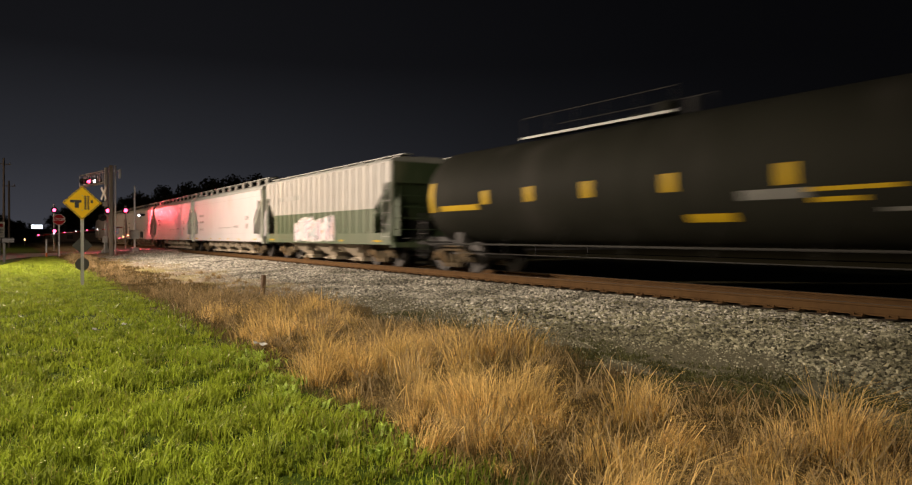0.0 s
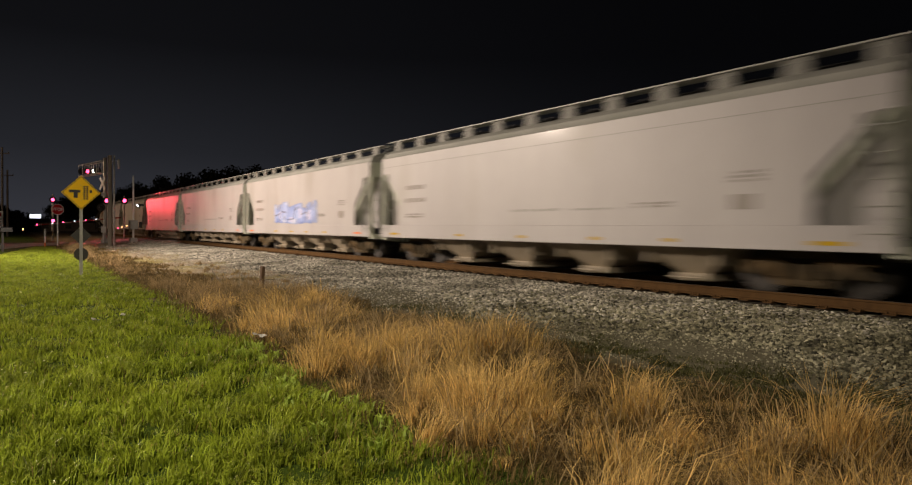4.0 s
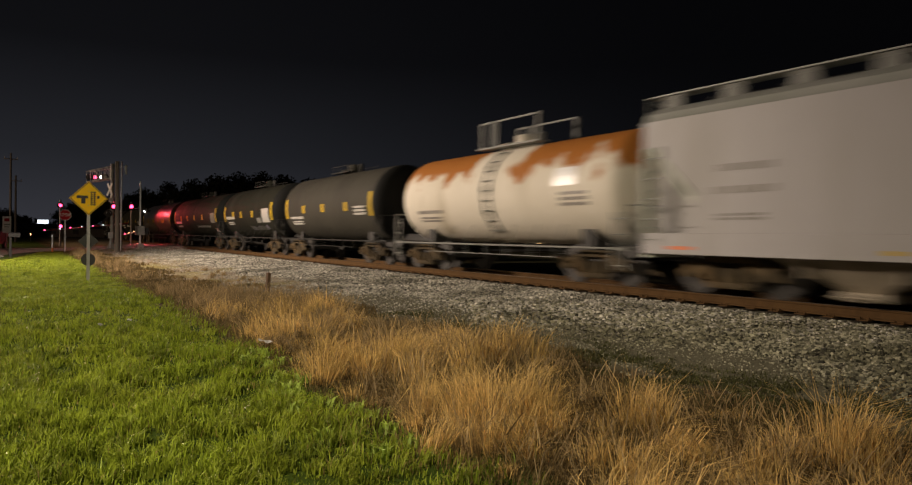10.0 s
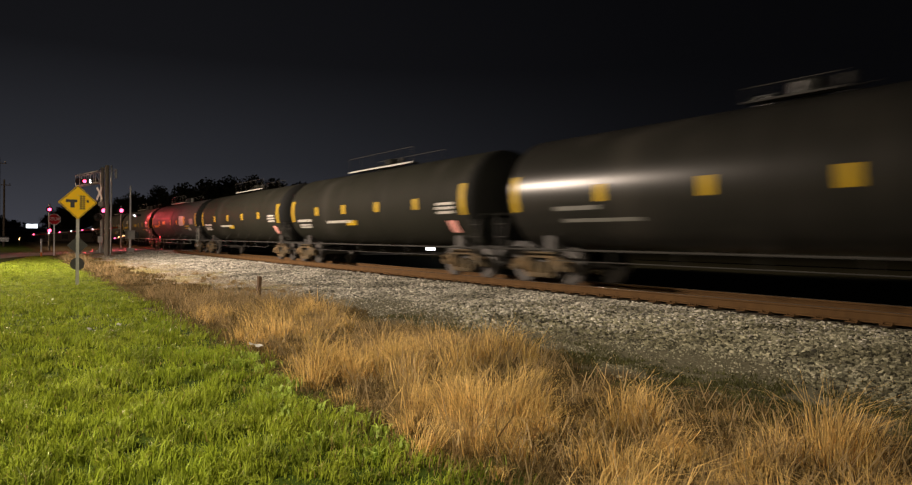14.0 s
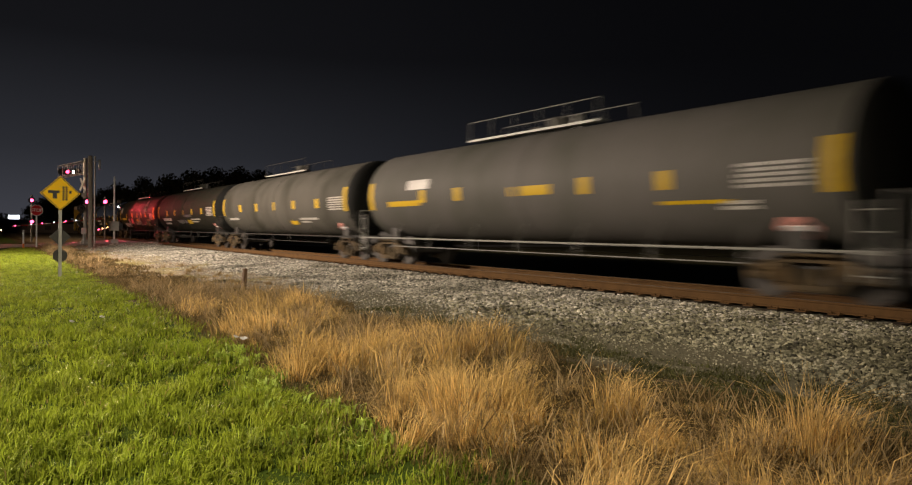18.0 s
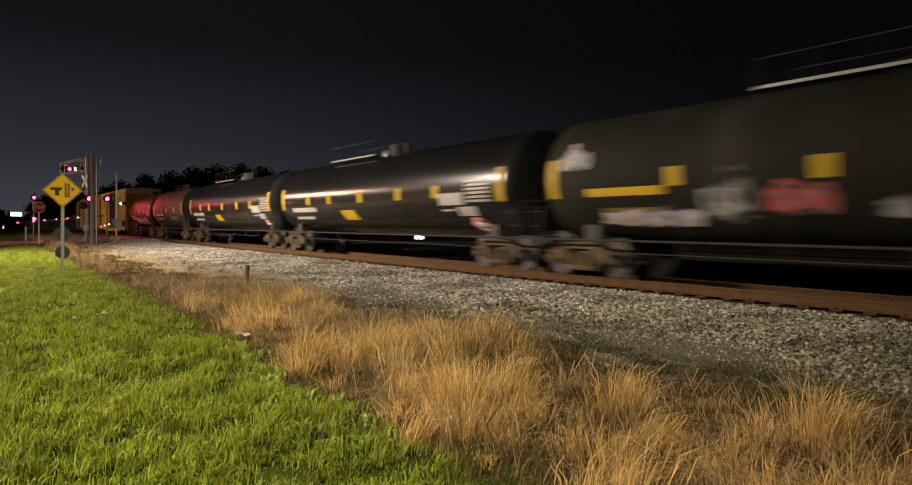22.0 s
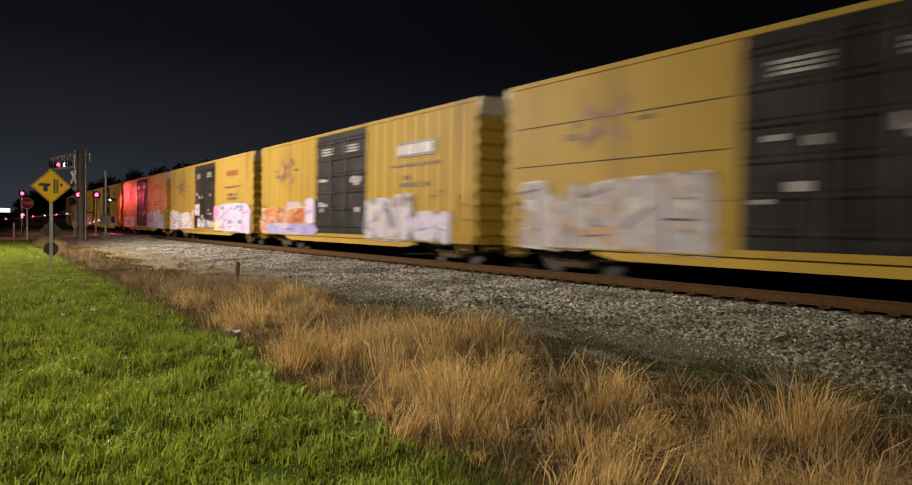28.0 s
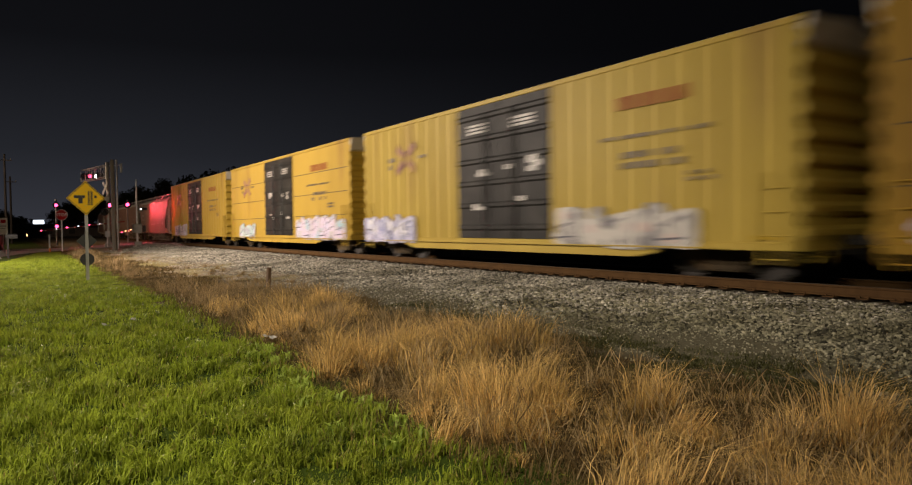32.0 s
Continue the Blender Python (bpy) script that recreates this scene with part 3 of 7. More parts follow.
def strip(name, pts_l, pts_r, z, material, label, thick=0.12):
    """A slab between two edge lines, with height z(x, y) at each edge point."""
    s = Shape()
    n = len(pts_l)
    v = [(x, y, z(x, y)) for x, y in pts_l] + [(x, y, z(x, y)) for x, y in pts_r]
    v += [(x, y, c - thick) for x, y, c in v]
    f = []
    for i in range(n - 1):
        f += [(i, i + 1, n + i + 1, n + i), (2 * n + i, 3 * n + i, 3 * n + i + 1, 2 * n + i + 1), (i, 2 * n + i, 2 * n + i + 1, i + 1), (n + i, n + i + 1, 3 * n + i + 1, 3 * n + i)]
    f += [(0, n, 3 * n, 2 * n), (n - 1, 3 * n - 1, 4 * n - 1, 2 * n - 1)]
    s.add(v, f)
    return solid(name, s, material, label, "road", kind="structure")


def build_roads():
    xs = [-160, -60, -20, -9.0, -3, 0, 2, 3, 4, 5, 6, 7, 8, 9, 10, 11, 12, 14, 15.5, 17, 19, 22, 26, 30, 60, 160]
    road = strip("road_crossing", [(x, 61.0) for x in xs], [(x, 70.0) for x in xs], lambda x, y: float(road_z(x)) + 0.012, M_ASPH, "worn grey asphalt road over the level crossing")
    ys = [-160, -60, -20, 0, 10, 20, 30, 38, 44, 48, 52, 55, 57.5, 59.5, 61.0]
    edge = [-2.6, -2.6, -2.6, -2.6, -2.6, -2.5, -2.3, -1.9, -1.4, -0.9, -0.3, 0.4, 1.1, 1.9, 2.9]
    strip("road_parallel", [(-9.6, y) for y in ys], list(zip(edge, ys)), lambda x, y: 0.012, M_ASPH, "grey asphalt road that runs beside the lawn")
    # pale concrete patch at the corner of the two roads
    s = Shape().prism([(-1.55, 43.0), (-0.95, 43.6), (-0.45, 47.0), (-0.62, 50.5), (-1.1, 49.2)], "z", -0.05, 0.03)
    solid("pavement", s, M_CONC, "pale broken concrete at the road corner", "pavement", kind="structure")
    # rubber and timber panels at the crossing
    for k, x in enumerate((11.0, 12.2, 13.25, 14.55)):
        w = (1.02, 0.9, 0.9, 1.02)[k]
        for y in np.arange(61.2, 69.8, 1.45):
            p = Shape().box(x - w / 2 + 0.06, x + w / 2 - 0.06, y, y + 1.42, 0.18, 0.438, 0.01)
            part("panel", p, M_TIE, road, "dark timber crossing panel")


# ---- grass and ballast ----
def patchy(x, y, size, seed):
    """Smooth random patches between 0 and 1, about size metres across."""
    u, w = np.asarray(x, float) / size + 100, np.asarray(y, float) / size + 100
    i, j = np.floor(u).astype(int), np.floor(w).astype(int)
    a, b = u - i, w - j
    a, b = a * a * (3 - 2 * a), b * b * (3 - 2 * b)
    t = np.random.default_rng(seed).uniform(0, 1, (256, 256))
    g = lambda p, q: t[p % 256, q % 256]
    return (g(i, j) * (1 - a) + g(i + 1, j) * a) * (1 - b) + (g(i, j + 1) * (1 - a) + g(i + 1, j + 1) * a) * b


def blades(name, p, height, width, lean, material, label, seed, category):
    """Thin bent blades: one mesh of three triangles each."""
    rng = np.random.default_rng(seed)
    n = len(p)
    a = rng.uniform(0, 2 * np.pi, n)
    side = np.stack([np.cos(a), np.sin(a), np.zeros(n)], -1) * (width / 2)[:, None]
    up = np.array([0, 0, 1.0])
    b = p - up * 0.01
    mid = p + up * (height * 0.55)[:, None] + lean * (height * 0.28)[:, None]
    tip = p + up * (height * (1 - 0.35 * np.linalg.norm(lean, axis=1)))[:, None] + lean * (height * 0.95)[:, None]
    v = np.stack([b - side, b + side, mid - side * 0.75, mid + side * 0.75, tip], 1).reshape(-1, 3)
    k = np.arange(n)[:, None, None] * 5
    f = (np.array([[0, 1, 3], [0, 3, 2], [2, 3, 4]])[None] + k).reshape(-1, 3)
    ob = new(name, raw(name, v, f, material))
    return tagged(ob, label, category, kind="stuff")


def lawn_edge(y):
    """Where the mown grass gives way to the dry grass."""
    return 2.40 + 0.52 * (1 - np.exp(-(np.maximum(y, 2.5) - 2.5) / 8.0)) + 0.07 * np.sin(y * 0.83) + 0.05 * np.sin(y * 2.3 + 1)


def combed(x, y, size, seed):
    """Ways in which whole patches of grass lie over, as two smooth fields."""
    a = 2 * np.pi * (patchy(x, y, size, seed) * 1.3 + 0.25 * patchy(x, y, size * 0.4, seed + 1))
    return np.cos(a), np.sin(a)


def build_lawn():
    rng = np.random.default_rng(11)
    P, H, Wd, L = [], [], [], []
    for y0, y1, dens, h, w in ((1.8, 4.5, 4600, 0.14, 0.0092), (4.5, 7.5, 3500, 0.14, 0.0105), (7.5, 12, 2300, 0.13, 0.013), (12, 20, 1150, 0.11, 0.017),
                               (20, 32, 1500, 0.07, 0.016), (32, 58, 800, 0.065, 0.024), (-4.0, 1.8, 900, 0.13, 0.014)):
        x0, x1 = -0.045 * y1 - 0.45 if y0 > 0 else -3.2, 3.6
        n = int((x1 - x0) * (y1 - y0) * dens)
        x, y = rng.uniform(x0, x1, n), rng.uniform(y0, y1, n)
        over = x - lawn_edge(y)
        keep = over < rng.normal(0, 0.15, n)
        keep &= ~((y > 42) & (x < -0.3 + (y - 42) * 0.13))
        pit = 0.3 * patchy(x, y, 0.42, 4) + 0.45 * patchy(x, y, 0.15, 5) + 0.25 * patchy(x, y, 0.06, 6)
        # the sward thins out towards the dry grass
        thin = ease(-0.75, 0.1, over) * (1 - ease(12, 24, y))
        far = ease(10, 22, y)
        keep &= rng.uniform(0, 1, n) < (0.80 - 0.45 * far) * ease(0.34 + 0.14 * thin, 0.60 + 0.14 * thin, pit) + (0.30 + 0.40 * far) * (1 - 0.72 * thin)
        x, y, pit, thin = x[keep], y[keep], pit[keep], thin[keep]
        n = len(x)
        tuft = ease(0.22, 0.78, pit) * (0.5 + 0.5 * patchy(x, y, 0.7, 8))
        P.append(np.stack([x, y, ground_z(x, y)], -1))
        H.append(h * rng.uniform(0.35, 1.3, n) * (0.16 + 1.5 * tuft) * (1 - 0.25 * thin))
        Wd.append(w * rng.uniform(0.6, 1.35, n))
        a = rng.uniform(0, 2 * np.pi, n)
        r = rng.uniform(0.1, 0.85, n)
        cx, cy = combed(x, y, 0.13, 41)
        k = 0.15 + 0.55 * patchy(x, y, 0.3, 44)
        L.append(np.stack([r * np.cos(a) + k * cx + 0.12, r * np.sin(a) + k * cy, np.zeros(n)], -1))
    p, h, w, lean = (np.concatenate(a) for a in (P, H, Wd, L))
    # dead blades among the green ones, more of them towards the dry grass
    dead = rng.uniform(0, 1, len(p)) < 0.03 + 0.22 * ease(-0.9, 0.1, p[:, 0] - lawn_edge(p[:, 1])) * (1 - ease(9, 16, p[:, 1]))
    blades("lawn_grass", p[~dead], h[~dead], w[~dead], lean[~dead], M_LAWN, "lush green mown grass of the verge", 3, "grass")
    blades("dead_grass", p[dead], h[dead] * 0.8, w[dead] * 0.8, lean[dead] * 1.3, M_DEADBLADE, "withered brown blades among the green grass", 4, "grass")
    # broad-leaved weeds along the edge of the lawn
    n = 520
    c = rng.integers(0, 26, n)
    cy = rng.uniform(4.2, 9.0, 26)
    cx = lawn_edge(cy) - rng.uniform(-0.02, 0.6, 26)
    p = np.stack([cx[c] + rng.normal(0, 0.045, n), cy[c] + rng.normal(0, 0.045, n), np.full(n, 0.03)], -1)
    a = rng.uniform(0, 2 * np.pi, n)
    blades("weed_leaves", p, rng.uniform(0.06, 0.13, n), rng.uniform(0.018, 0.03, n), np.stack([np.cos(a), np.sin(a), 0 * a], -1) * 0.8,
           mat("weed_leaf", (0.36, 0.46, 0.07), (0.28, 0.38, 0.06), 0.5, bump=0, island=0.25, thin=0.3), "pale green broad-leaved weeds in the lawn", 5, "weeds")


def straw_edge(y):
    """Where the dry grass gives way to the stones."""
    return 5.35 + 0.35 * ease(7, 11, y) - 1.15 * ease(13, 22, y) + 0.35 * np.sin(y * 0.9 + 1) + 0.22 * np.sin(y * 2.1) + 0.35 * (1 - ease(1.5, 4, y))


# bare hollows in the dry grass: place and half widths
HOLLOWS = ((5.05, 7.15, 0.55, 0.42), (4.45, 5.0, 0.50, 0.30), (3.55, 5.1, 0.16, 0.5), (4.05, 4.1, 0.35, 0.16), (5.1, 10.6, 0.5, 0.22), (3.9, 2.9, 0.22, 0.12))


def hollow(x, y):
    """1 inside a bare hollow, falling to 0 round it."""
    out = np.zeros(len(x))
    for cx, cy, a, b in HOLLOWS:
        out = np.maximum(out, 1 - ease(0.55, 1.25, np.hypot((x - cx) / a, (y - cy) / b)))
    return out


def build_straw():
    rng = np.random.default_rng(21)
    P, H, Wd, L, G = [], [], [], [], []

    def put(x, y, h, w, lean):
        P.append(np.stack([x, y, ground_z(x, y)], -1))
        H.append(h), Wd.append(w), L.append(lean)

    # tussocks that fan out, whole patches combed one way
    for y0, y1, dens, per, w in ((0.4, 6, 15, 150, 0.0056), (6, 15, 12, 105, 0.0075), (15, 26, 7.0, 80, 0.009), (26, 58, 3.4, 60, 0.014), (-4, 0.4, 8, 90, 0.008)):
        m = int(4.6 * (y1 - y0) * dens)
        cx, cy = rng.uniform(2.4, 6.6, m), rng.uniform(y0, y1, m)
        edge = straw_edge(cy)
        mass = 0.5 * patchy(cx, cy, 0.8, 15) + 0.5 * patchy(cx, cy, 0.36, 18)
        keep = (cx > lawn_edge(cy) + 0.10) & ((cx < edge) | ((cy > 15) & (rng.uniform(0, 1, m) < 0.16))) & (mass > np.where((cx < 4.2) & (cy > 5), 0.29, 0.36)) & ~((cy > 52) & (cx > 5.6))
        keep &= rng.uniform(0, 1, m) > hollow(cx, cy)
        cx, cy, mass = cx[keep], cy[keep], mass[keep]
        m = len(cx)
        size = rng.uniform(0.42, 1.08, m) * (0.20 + 1.10 * ease(0.36, 0.66, mass)) * (0.6 + 0.4 * ease(0, 0.5, cx - lawn_edge(cy))) * (0.6 + 0.4 * ease(0.0, 0.7, straw_edge(cy) - cx))
        size *= 1 - 0.5 * ease(12, 21, cy) * (1 - 0.85 * ease(22, 30, cy) * ease(0.0, 0.5, 5.0 - cx))
        fx, fy = combed(cx, cy, 0.38, 16)
        k = 0.08 + 0.5 * patchy(cx, cy, 0.5, 19)
        lx = k * fx + 0.08 + rng.normal(0, 0.28, m)
        ly = k * fy - 0.05 + rng.normal(0, 0.28, m)
        g = np.repeat(np.arange(m), per)
        n = len(g)
        r = np.abs(rng.normal(0, 0.07, n)) * (0.6 + size[g])
        a = rng.uniform(0, 2 * np.pi, n)
        x, y = cx[g] + r * np.cos(a), cy[g] + r * np.sin(a)
        spread = rng.uniform(0.0, 0.8, n)
        stray = rng.normal(0, 0.21, (2, n)) * (1 + 3 * (rng.uniform(0, 1, (1, n)) < 0.05))
        lean = np.stack([spread * np.cos(a) + lx[g] + stray[0], spread * np.sin(a) + ly[g] + stray[1], np.zeros(n)], -1)
        k = np.linalg.norm(lean, axis=1)
        lean *= (np.minimum(k, 1.5) / np.maximum(k, 1e-6))[:, None]
        G.append((0.45 * patchy(cx, cy, 0.5, 61) + 0.55 * rng.uniform(0, 1, m) < 0.30 + 0.75 * ease(8, 21, cy))[g])
        put(x, y, size[g] * rng.uniform(0.15, 0.64, n), w * rng.uniform(0.55, 1.4, n), lean)
    p, h, w, lean = (np.concatenate(a) for a in (P, H, Wd, L))
    grey = np.concatenate(G)
    blades("dry_grass", p[~grey], h[~grey], w[~grey], lean[~grey], M_STRAW, "tall dry straw-coloured grass in leaning tussocks", 7, "dry grass")
    blades("dry_grass", p[grey], h[grey], w[grey], lean[grey], M_STRAWFAR, "low brown-grey weathered grass beside bare dirt", 8, "dry grass")
    for a in (P, H, Wd, L):
        a.clear()
    # low matted straw between them
    for y0, y1, dens, w in ((0.4, 6, 1500, 0.0065), (6, 13, 950, 0.009), (13, 24, 420, 0.013), (24, 58, 150, 0.028), (-4, 0.4, 500, 0.012)):
        n = int(4.4 * (y1 - y0) * dens)
        x, y = rng.uniform(2.3, 6.7, n), rng.uniform(y0, y1, n)
        keep = (x > lawn_edge(y) + rng.normal(-0.02, 0.13, n)) & (x < straw_edge(y) + 0.25 + rng.normal(0, 0.18, n)) & ~((y > 54) & (x > 5.8))
        keep &= rng.uniform(0, 1, n) > 0.75 * hollow(x, y)
        x, y = x[keep], y[keep]
        n = len(x)
        a = rng.uniform(0, 2 * np.pi, n)
        r = rng.uniform(0.4, 1.3, n)
        put(x, y, rng.uniform(0.05, 0.17, n), w * rng.uniform(0.6, 1.4, n), np.stack([r * np.cos(a), r * np.sin(a) - 0.15, 0 * a], -1))
    blades("dry_grass", np.concatenate(P), np.concatenate(H), np.concatenate(Wd), np.concatenate(L), M_THATCH, "low matted brown straw between the tussocks", 9, "dry grass")
    # broken stalks that lie across the tussocks every way
    n = 6500
    x, y = rng.uniform(2.5, 6.0, n), 0.6 + 17 * rng.uniform(0, 1, n) ** 1.7
    keep = (x > lawn_edge(y) + 0.12) & (x < straw_edge(y) + 0.1) & (rng.uniform(0, 1, n) > 0.6 * hollow(x, y))
    x, y = x[keep], y[keep]
    n = len(x)
    a, r = rng.uniform(0, 2 * np.pi, n), rng.uniform(0.8, 1.7, n)
    up = rng.uniform(0.02, 0.30, n) * (0.35 + 0.65 * patchy(x, y, 0.4, 71))
    blades("broken_stalks", np.stack([x, y, ground_z(x, y) + up], -1), rng.uniform(0.12, 0.34, n), rng.uniform(0.005, 0.009, n) * (1 + 0.05 * y), np.stack([r * np.cos(a), r * np.sin(a), 0 * a], -1), M_STRAWFAR, "broken dry stalks fallen across the tussocks", 12, "dry grass")
    # short olive moss and weeds where the stones begin
    n = 110000
    x, y = rng.uniform(4.9, 7.6, n), rng.uniform(0.3, 12, n)
    c = 0.6 * patchy(x, y, 0.6, 51) + 0.4 * patchy(x, y, 0.2, 52)
    keep = (x > straw_edge(y) - 0.35) & (rng.uniform(0, 1, n) < ease(0.36, 0.60, c) * (1 - ease(6.2, 7.4, x)) * (1 - 0.6 * ease(5, 11, y)))
    x, y = x[keep], y[keep]
    n = len(x)
    a = rng.uniform(0, 2 * np.pi, n)
    blades("moss", np.stack([x, y, ground_z(x, y)], -1), rng.uniform(0.015, 0.06, n), rng.uniform(0.006, 0.014, n), np.stack([np.cos(a), np.sin(a), 0 * a], -1) * 0.9, M_MOSS, "short dark olive moss at the foot of the ballast", 10, "moss")


def build_ballast():
    rng = np.random.default_rng(31)
    X, Y, S = [], [], []
    for y0, y1, dens, s in ((-0.5, 8, 930, 0.0245), (8, 16, 660, 0.028), (16, 30, 520, 0.031), (30, 60, 260, 0.039)):
        n = int(6.6 * (y1 - y0) * dens)
        x, y = rng.uniform(5.0, 11.6, n), rng.uniform(y0, y1, n)
        dense = ease(6.95, 8.1, x + 0.35 * np.sin(y * 0.8) + 0.2 * np.sin(y * 2.1)) * (1 - 0.4 * ease(26, 46, y))
        keep = (rng.uniform(0, 1, n) < 0.42 * ease(5.0, 6.6, x) + (1 - 0.42 * ease(5.0, 6.6, x)) * dense ** 0.8)
        X.append(x[keep]), Y.append(y[keep]), S.append(s * (0.35 + 1.1 * rng.uniform(0, 1, keep.sum()) ** 1.6) * (0.38 + 0.62 * dense[keep]))
    n = 2600
    X.append(rng.uniform(12.35, 15.2, n)), Y.append(rng.uniform(0, 30, n)), S.append(rng.uniform(0.03, 0.06, n))
    x, y, s = np.concatenate(X), np.concatenate(Y), np.concatenate(S)
    n = len(x)
    c = np.array([(a, b, d) for a in (-1, 1) for b in (-1, 1) for d in (-1, 1)], float)
    v = c[None] * rng.uniform(0.45, 1.05, (n, 8, 3)) * (s[:, None, None] * np.stack([rng.uniform(0.7, 1.3, n), rng.uniform(0.7, 1.3, n), rng.uniform(0.6, 1.1, n)], -1)[:, None])
    a, b = rng.uniform(0, 6.28, n), rng.normal(0, 0.8, n)
    ca, sa, cb, sb = np.cos(a), np.sin(a), np.cos(b), np.sin(b)
    R = np.zeros((n, 3, 3))
    R[:, 0, 0], R[:, 0, 1], R[:, 0, 2] = ca, -sa * cb, sa * sb
    R[:, 1, 0], R[:, 1, 1], R[:, 1, 2] = sa, ca * cb, -ca * sb
    R[:, 2, 1], R[:, 2, 2] = sb, cb
    v = np.einsum("nij,nkj->nki", R, v)
    v += np.stack([x, y, ground_z(x, y) + s * 0.28], -1)[:, None]
    q = np.array([(0, 1, 3, 2), (4, 6, 7, 5), (0, 4, 5, 1), (2, 3, 7, 6), (0, 2, 6, 4), (1, 5, 7, 3)])
    # pale clean stones further along, mossy near ones with the light's falloff painted in
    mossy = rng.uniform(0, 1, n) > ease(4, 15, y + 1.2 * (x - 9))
    for pick, m, words in ((~mossy, M_STONE, "pale grey crushed stone ballast beside the rails"), (mossy, M_STONEMOSSDIM, "mossy crushed stone ballast beside the rails, coloured darker for the dim light")):
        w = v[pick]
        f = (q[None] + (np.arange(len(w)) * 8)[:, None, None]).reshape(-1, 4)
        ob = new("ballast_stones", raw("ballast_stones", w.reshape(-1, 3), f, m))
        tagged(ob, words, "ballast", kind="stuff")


# ---- track ----
CURVE_AT, CURVE_R = 96.0, 420.0


def track(s):
    """Place and heading of the track's centre line, s metres along it."""
    if s <= CURVE_AT:
        return TRACK_X, s, 0.0
    h = (s - CURVE_AT) / CURVE_R
    return TRACK_X + CURVE_R * (1 - math.cos(h)), CURVE_AT + CURVE_R * math.sin(h), h


def sweep(profile, off, stations):
    """A profile (across, up) carried along the track at an offset to its side."""
    s, n = Shape(), len(profile)
    for d in stations:
        x, y, h = track(d)
        s.v += [(x + (off + u) * math.cos(h), y - (off + u) * math.sin(h), w) for u, w in profile]
    for k in range(len(stations) - 1):
        s.f += [(k * n + i, k * n + (i + 1) % n, (k + 1) * n + (i + 1) % n, (k + 1) * n + i) for i in range(n)]
    return s


def build_track():
    root = thing("railway_track", "rusty steel rails on weathered wooden ties in stone ballast", "railway track", where=(0, 0, 0))
    far = [-300, -60] + [96 + 10 * i for i in range(45)]
    z = RAIL_Z
    for off in (-0.755, 0.755):
        rail = part("rail", sweep([(-0.07, z - 0.19), (0.07, z - 0.19), (0.07, z - 0.172), (0.02, z - 0.15), (0.02, z - 0.05), (0.035, z - 0.035), (0.036, z - 0.006), (-0.036, z - 0.006),
                                   (-0.035, z - 0.035), (-0.024, z - 0.05), (-0.024, z - 0.145), (-0.07, z - 0.172)], off, far), M_RAIL, root)
        part("rail_head", sweep([(-0.033, z - 0.006), (0.033, z - 0.006), (0.028, z), (-0.028, z)], off, far), M_RAILTOP, rail, "polished running surface of the rail")
    tie = Shape().box(-1.3, 1.3, -0.115, 0.115, -0.17, 0.0, 0.012).mesh("tie", M_TIE)
    plate = Shape().box(-0.17, 0.17, -0.10, 0.10, 0.0, 0.02, 0.004)
    for dx, dy in ((-0.1, -0.07), (0.1, 0.07), (-0.1, 0.07), (0.1, -0.07)):
        plate.box(dx - 0.014, dx + 0.014, dy - 0.014, dy + 0.014, 0.02, 0.05)
    plate = plate.mesh("tie_plate", M_RAIL)
    rng = random.Random(4)
    y = -1.5
    while y < 59.5:
        t = part("tie", tie, None, root)
        t.matrix_basis = pose(TRACK_X + rng.uniform(-0.04, 0.04), y + rng.uniform(-0.03, 0.03), z - 0.212, 0, 0, rng.uniform(-1.2, 1.2))
        for off in (-0.755, 0.755):
            p = part("tie_plate", plate, None, t)
            p.matrix_basis = pose(off, 0, 0)
        y += 0.53


# ---- railway cars: built round their middle, on the rail head, +y to the rear; -x is the side by the lawn ----
CACHE = {}


def shared(key, make):
    if key not in CACHE:
        CACHE[key] = make()
    return CACHE[key]


def at(ob, *p):
    ob.matrix_basis = pose(*p)
    return ob


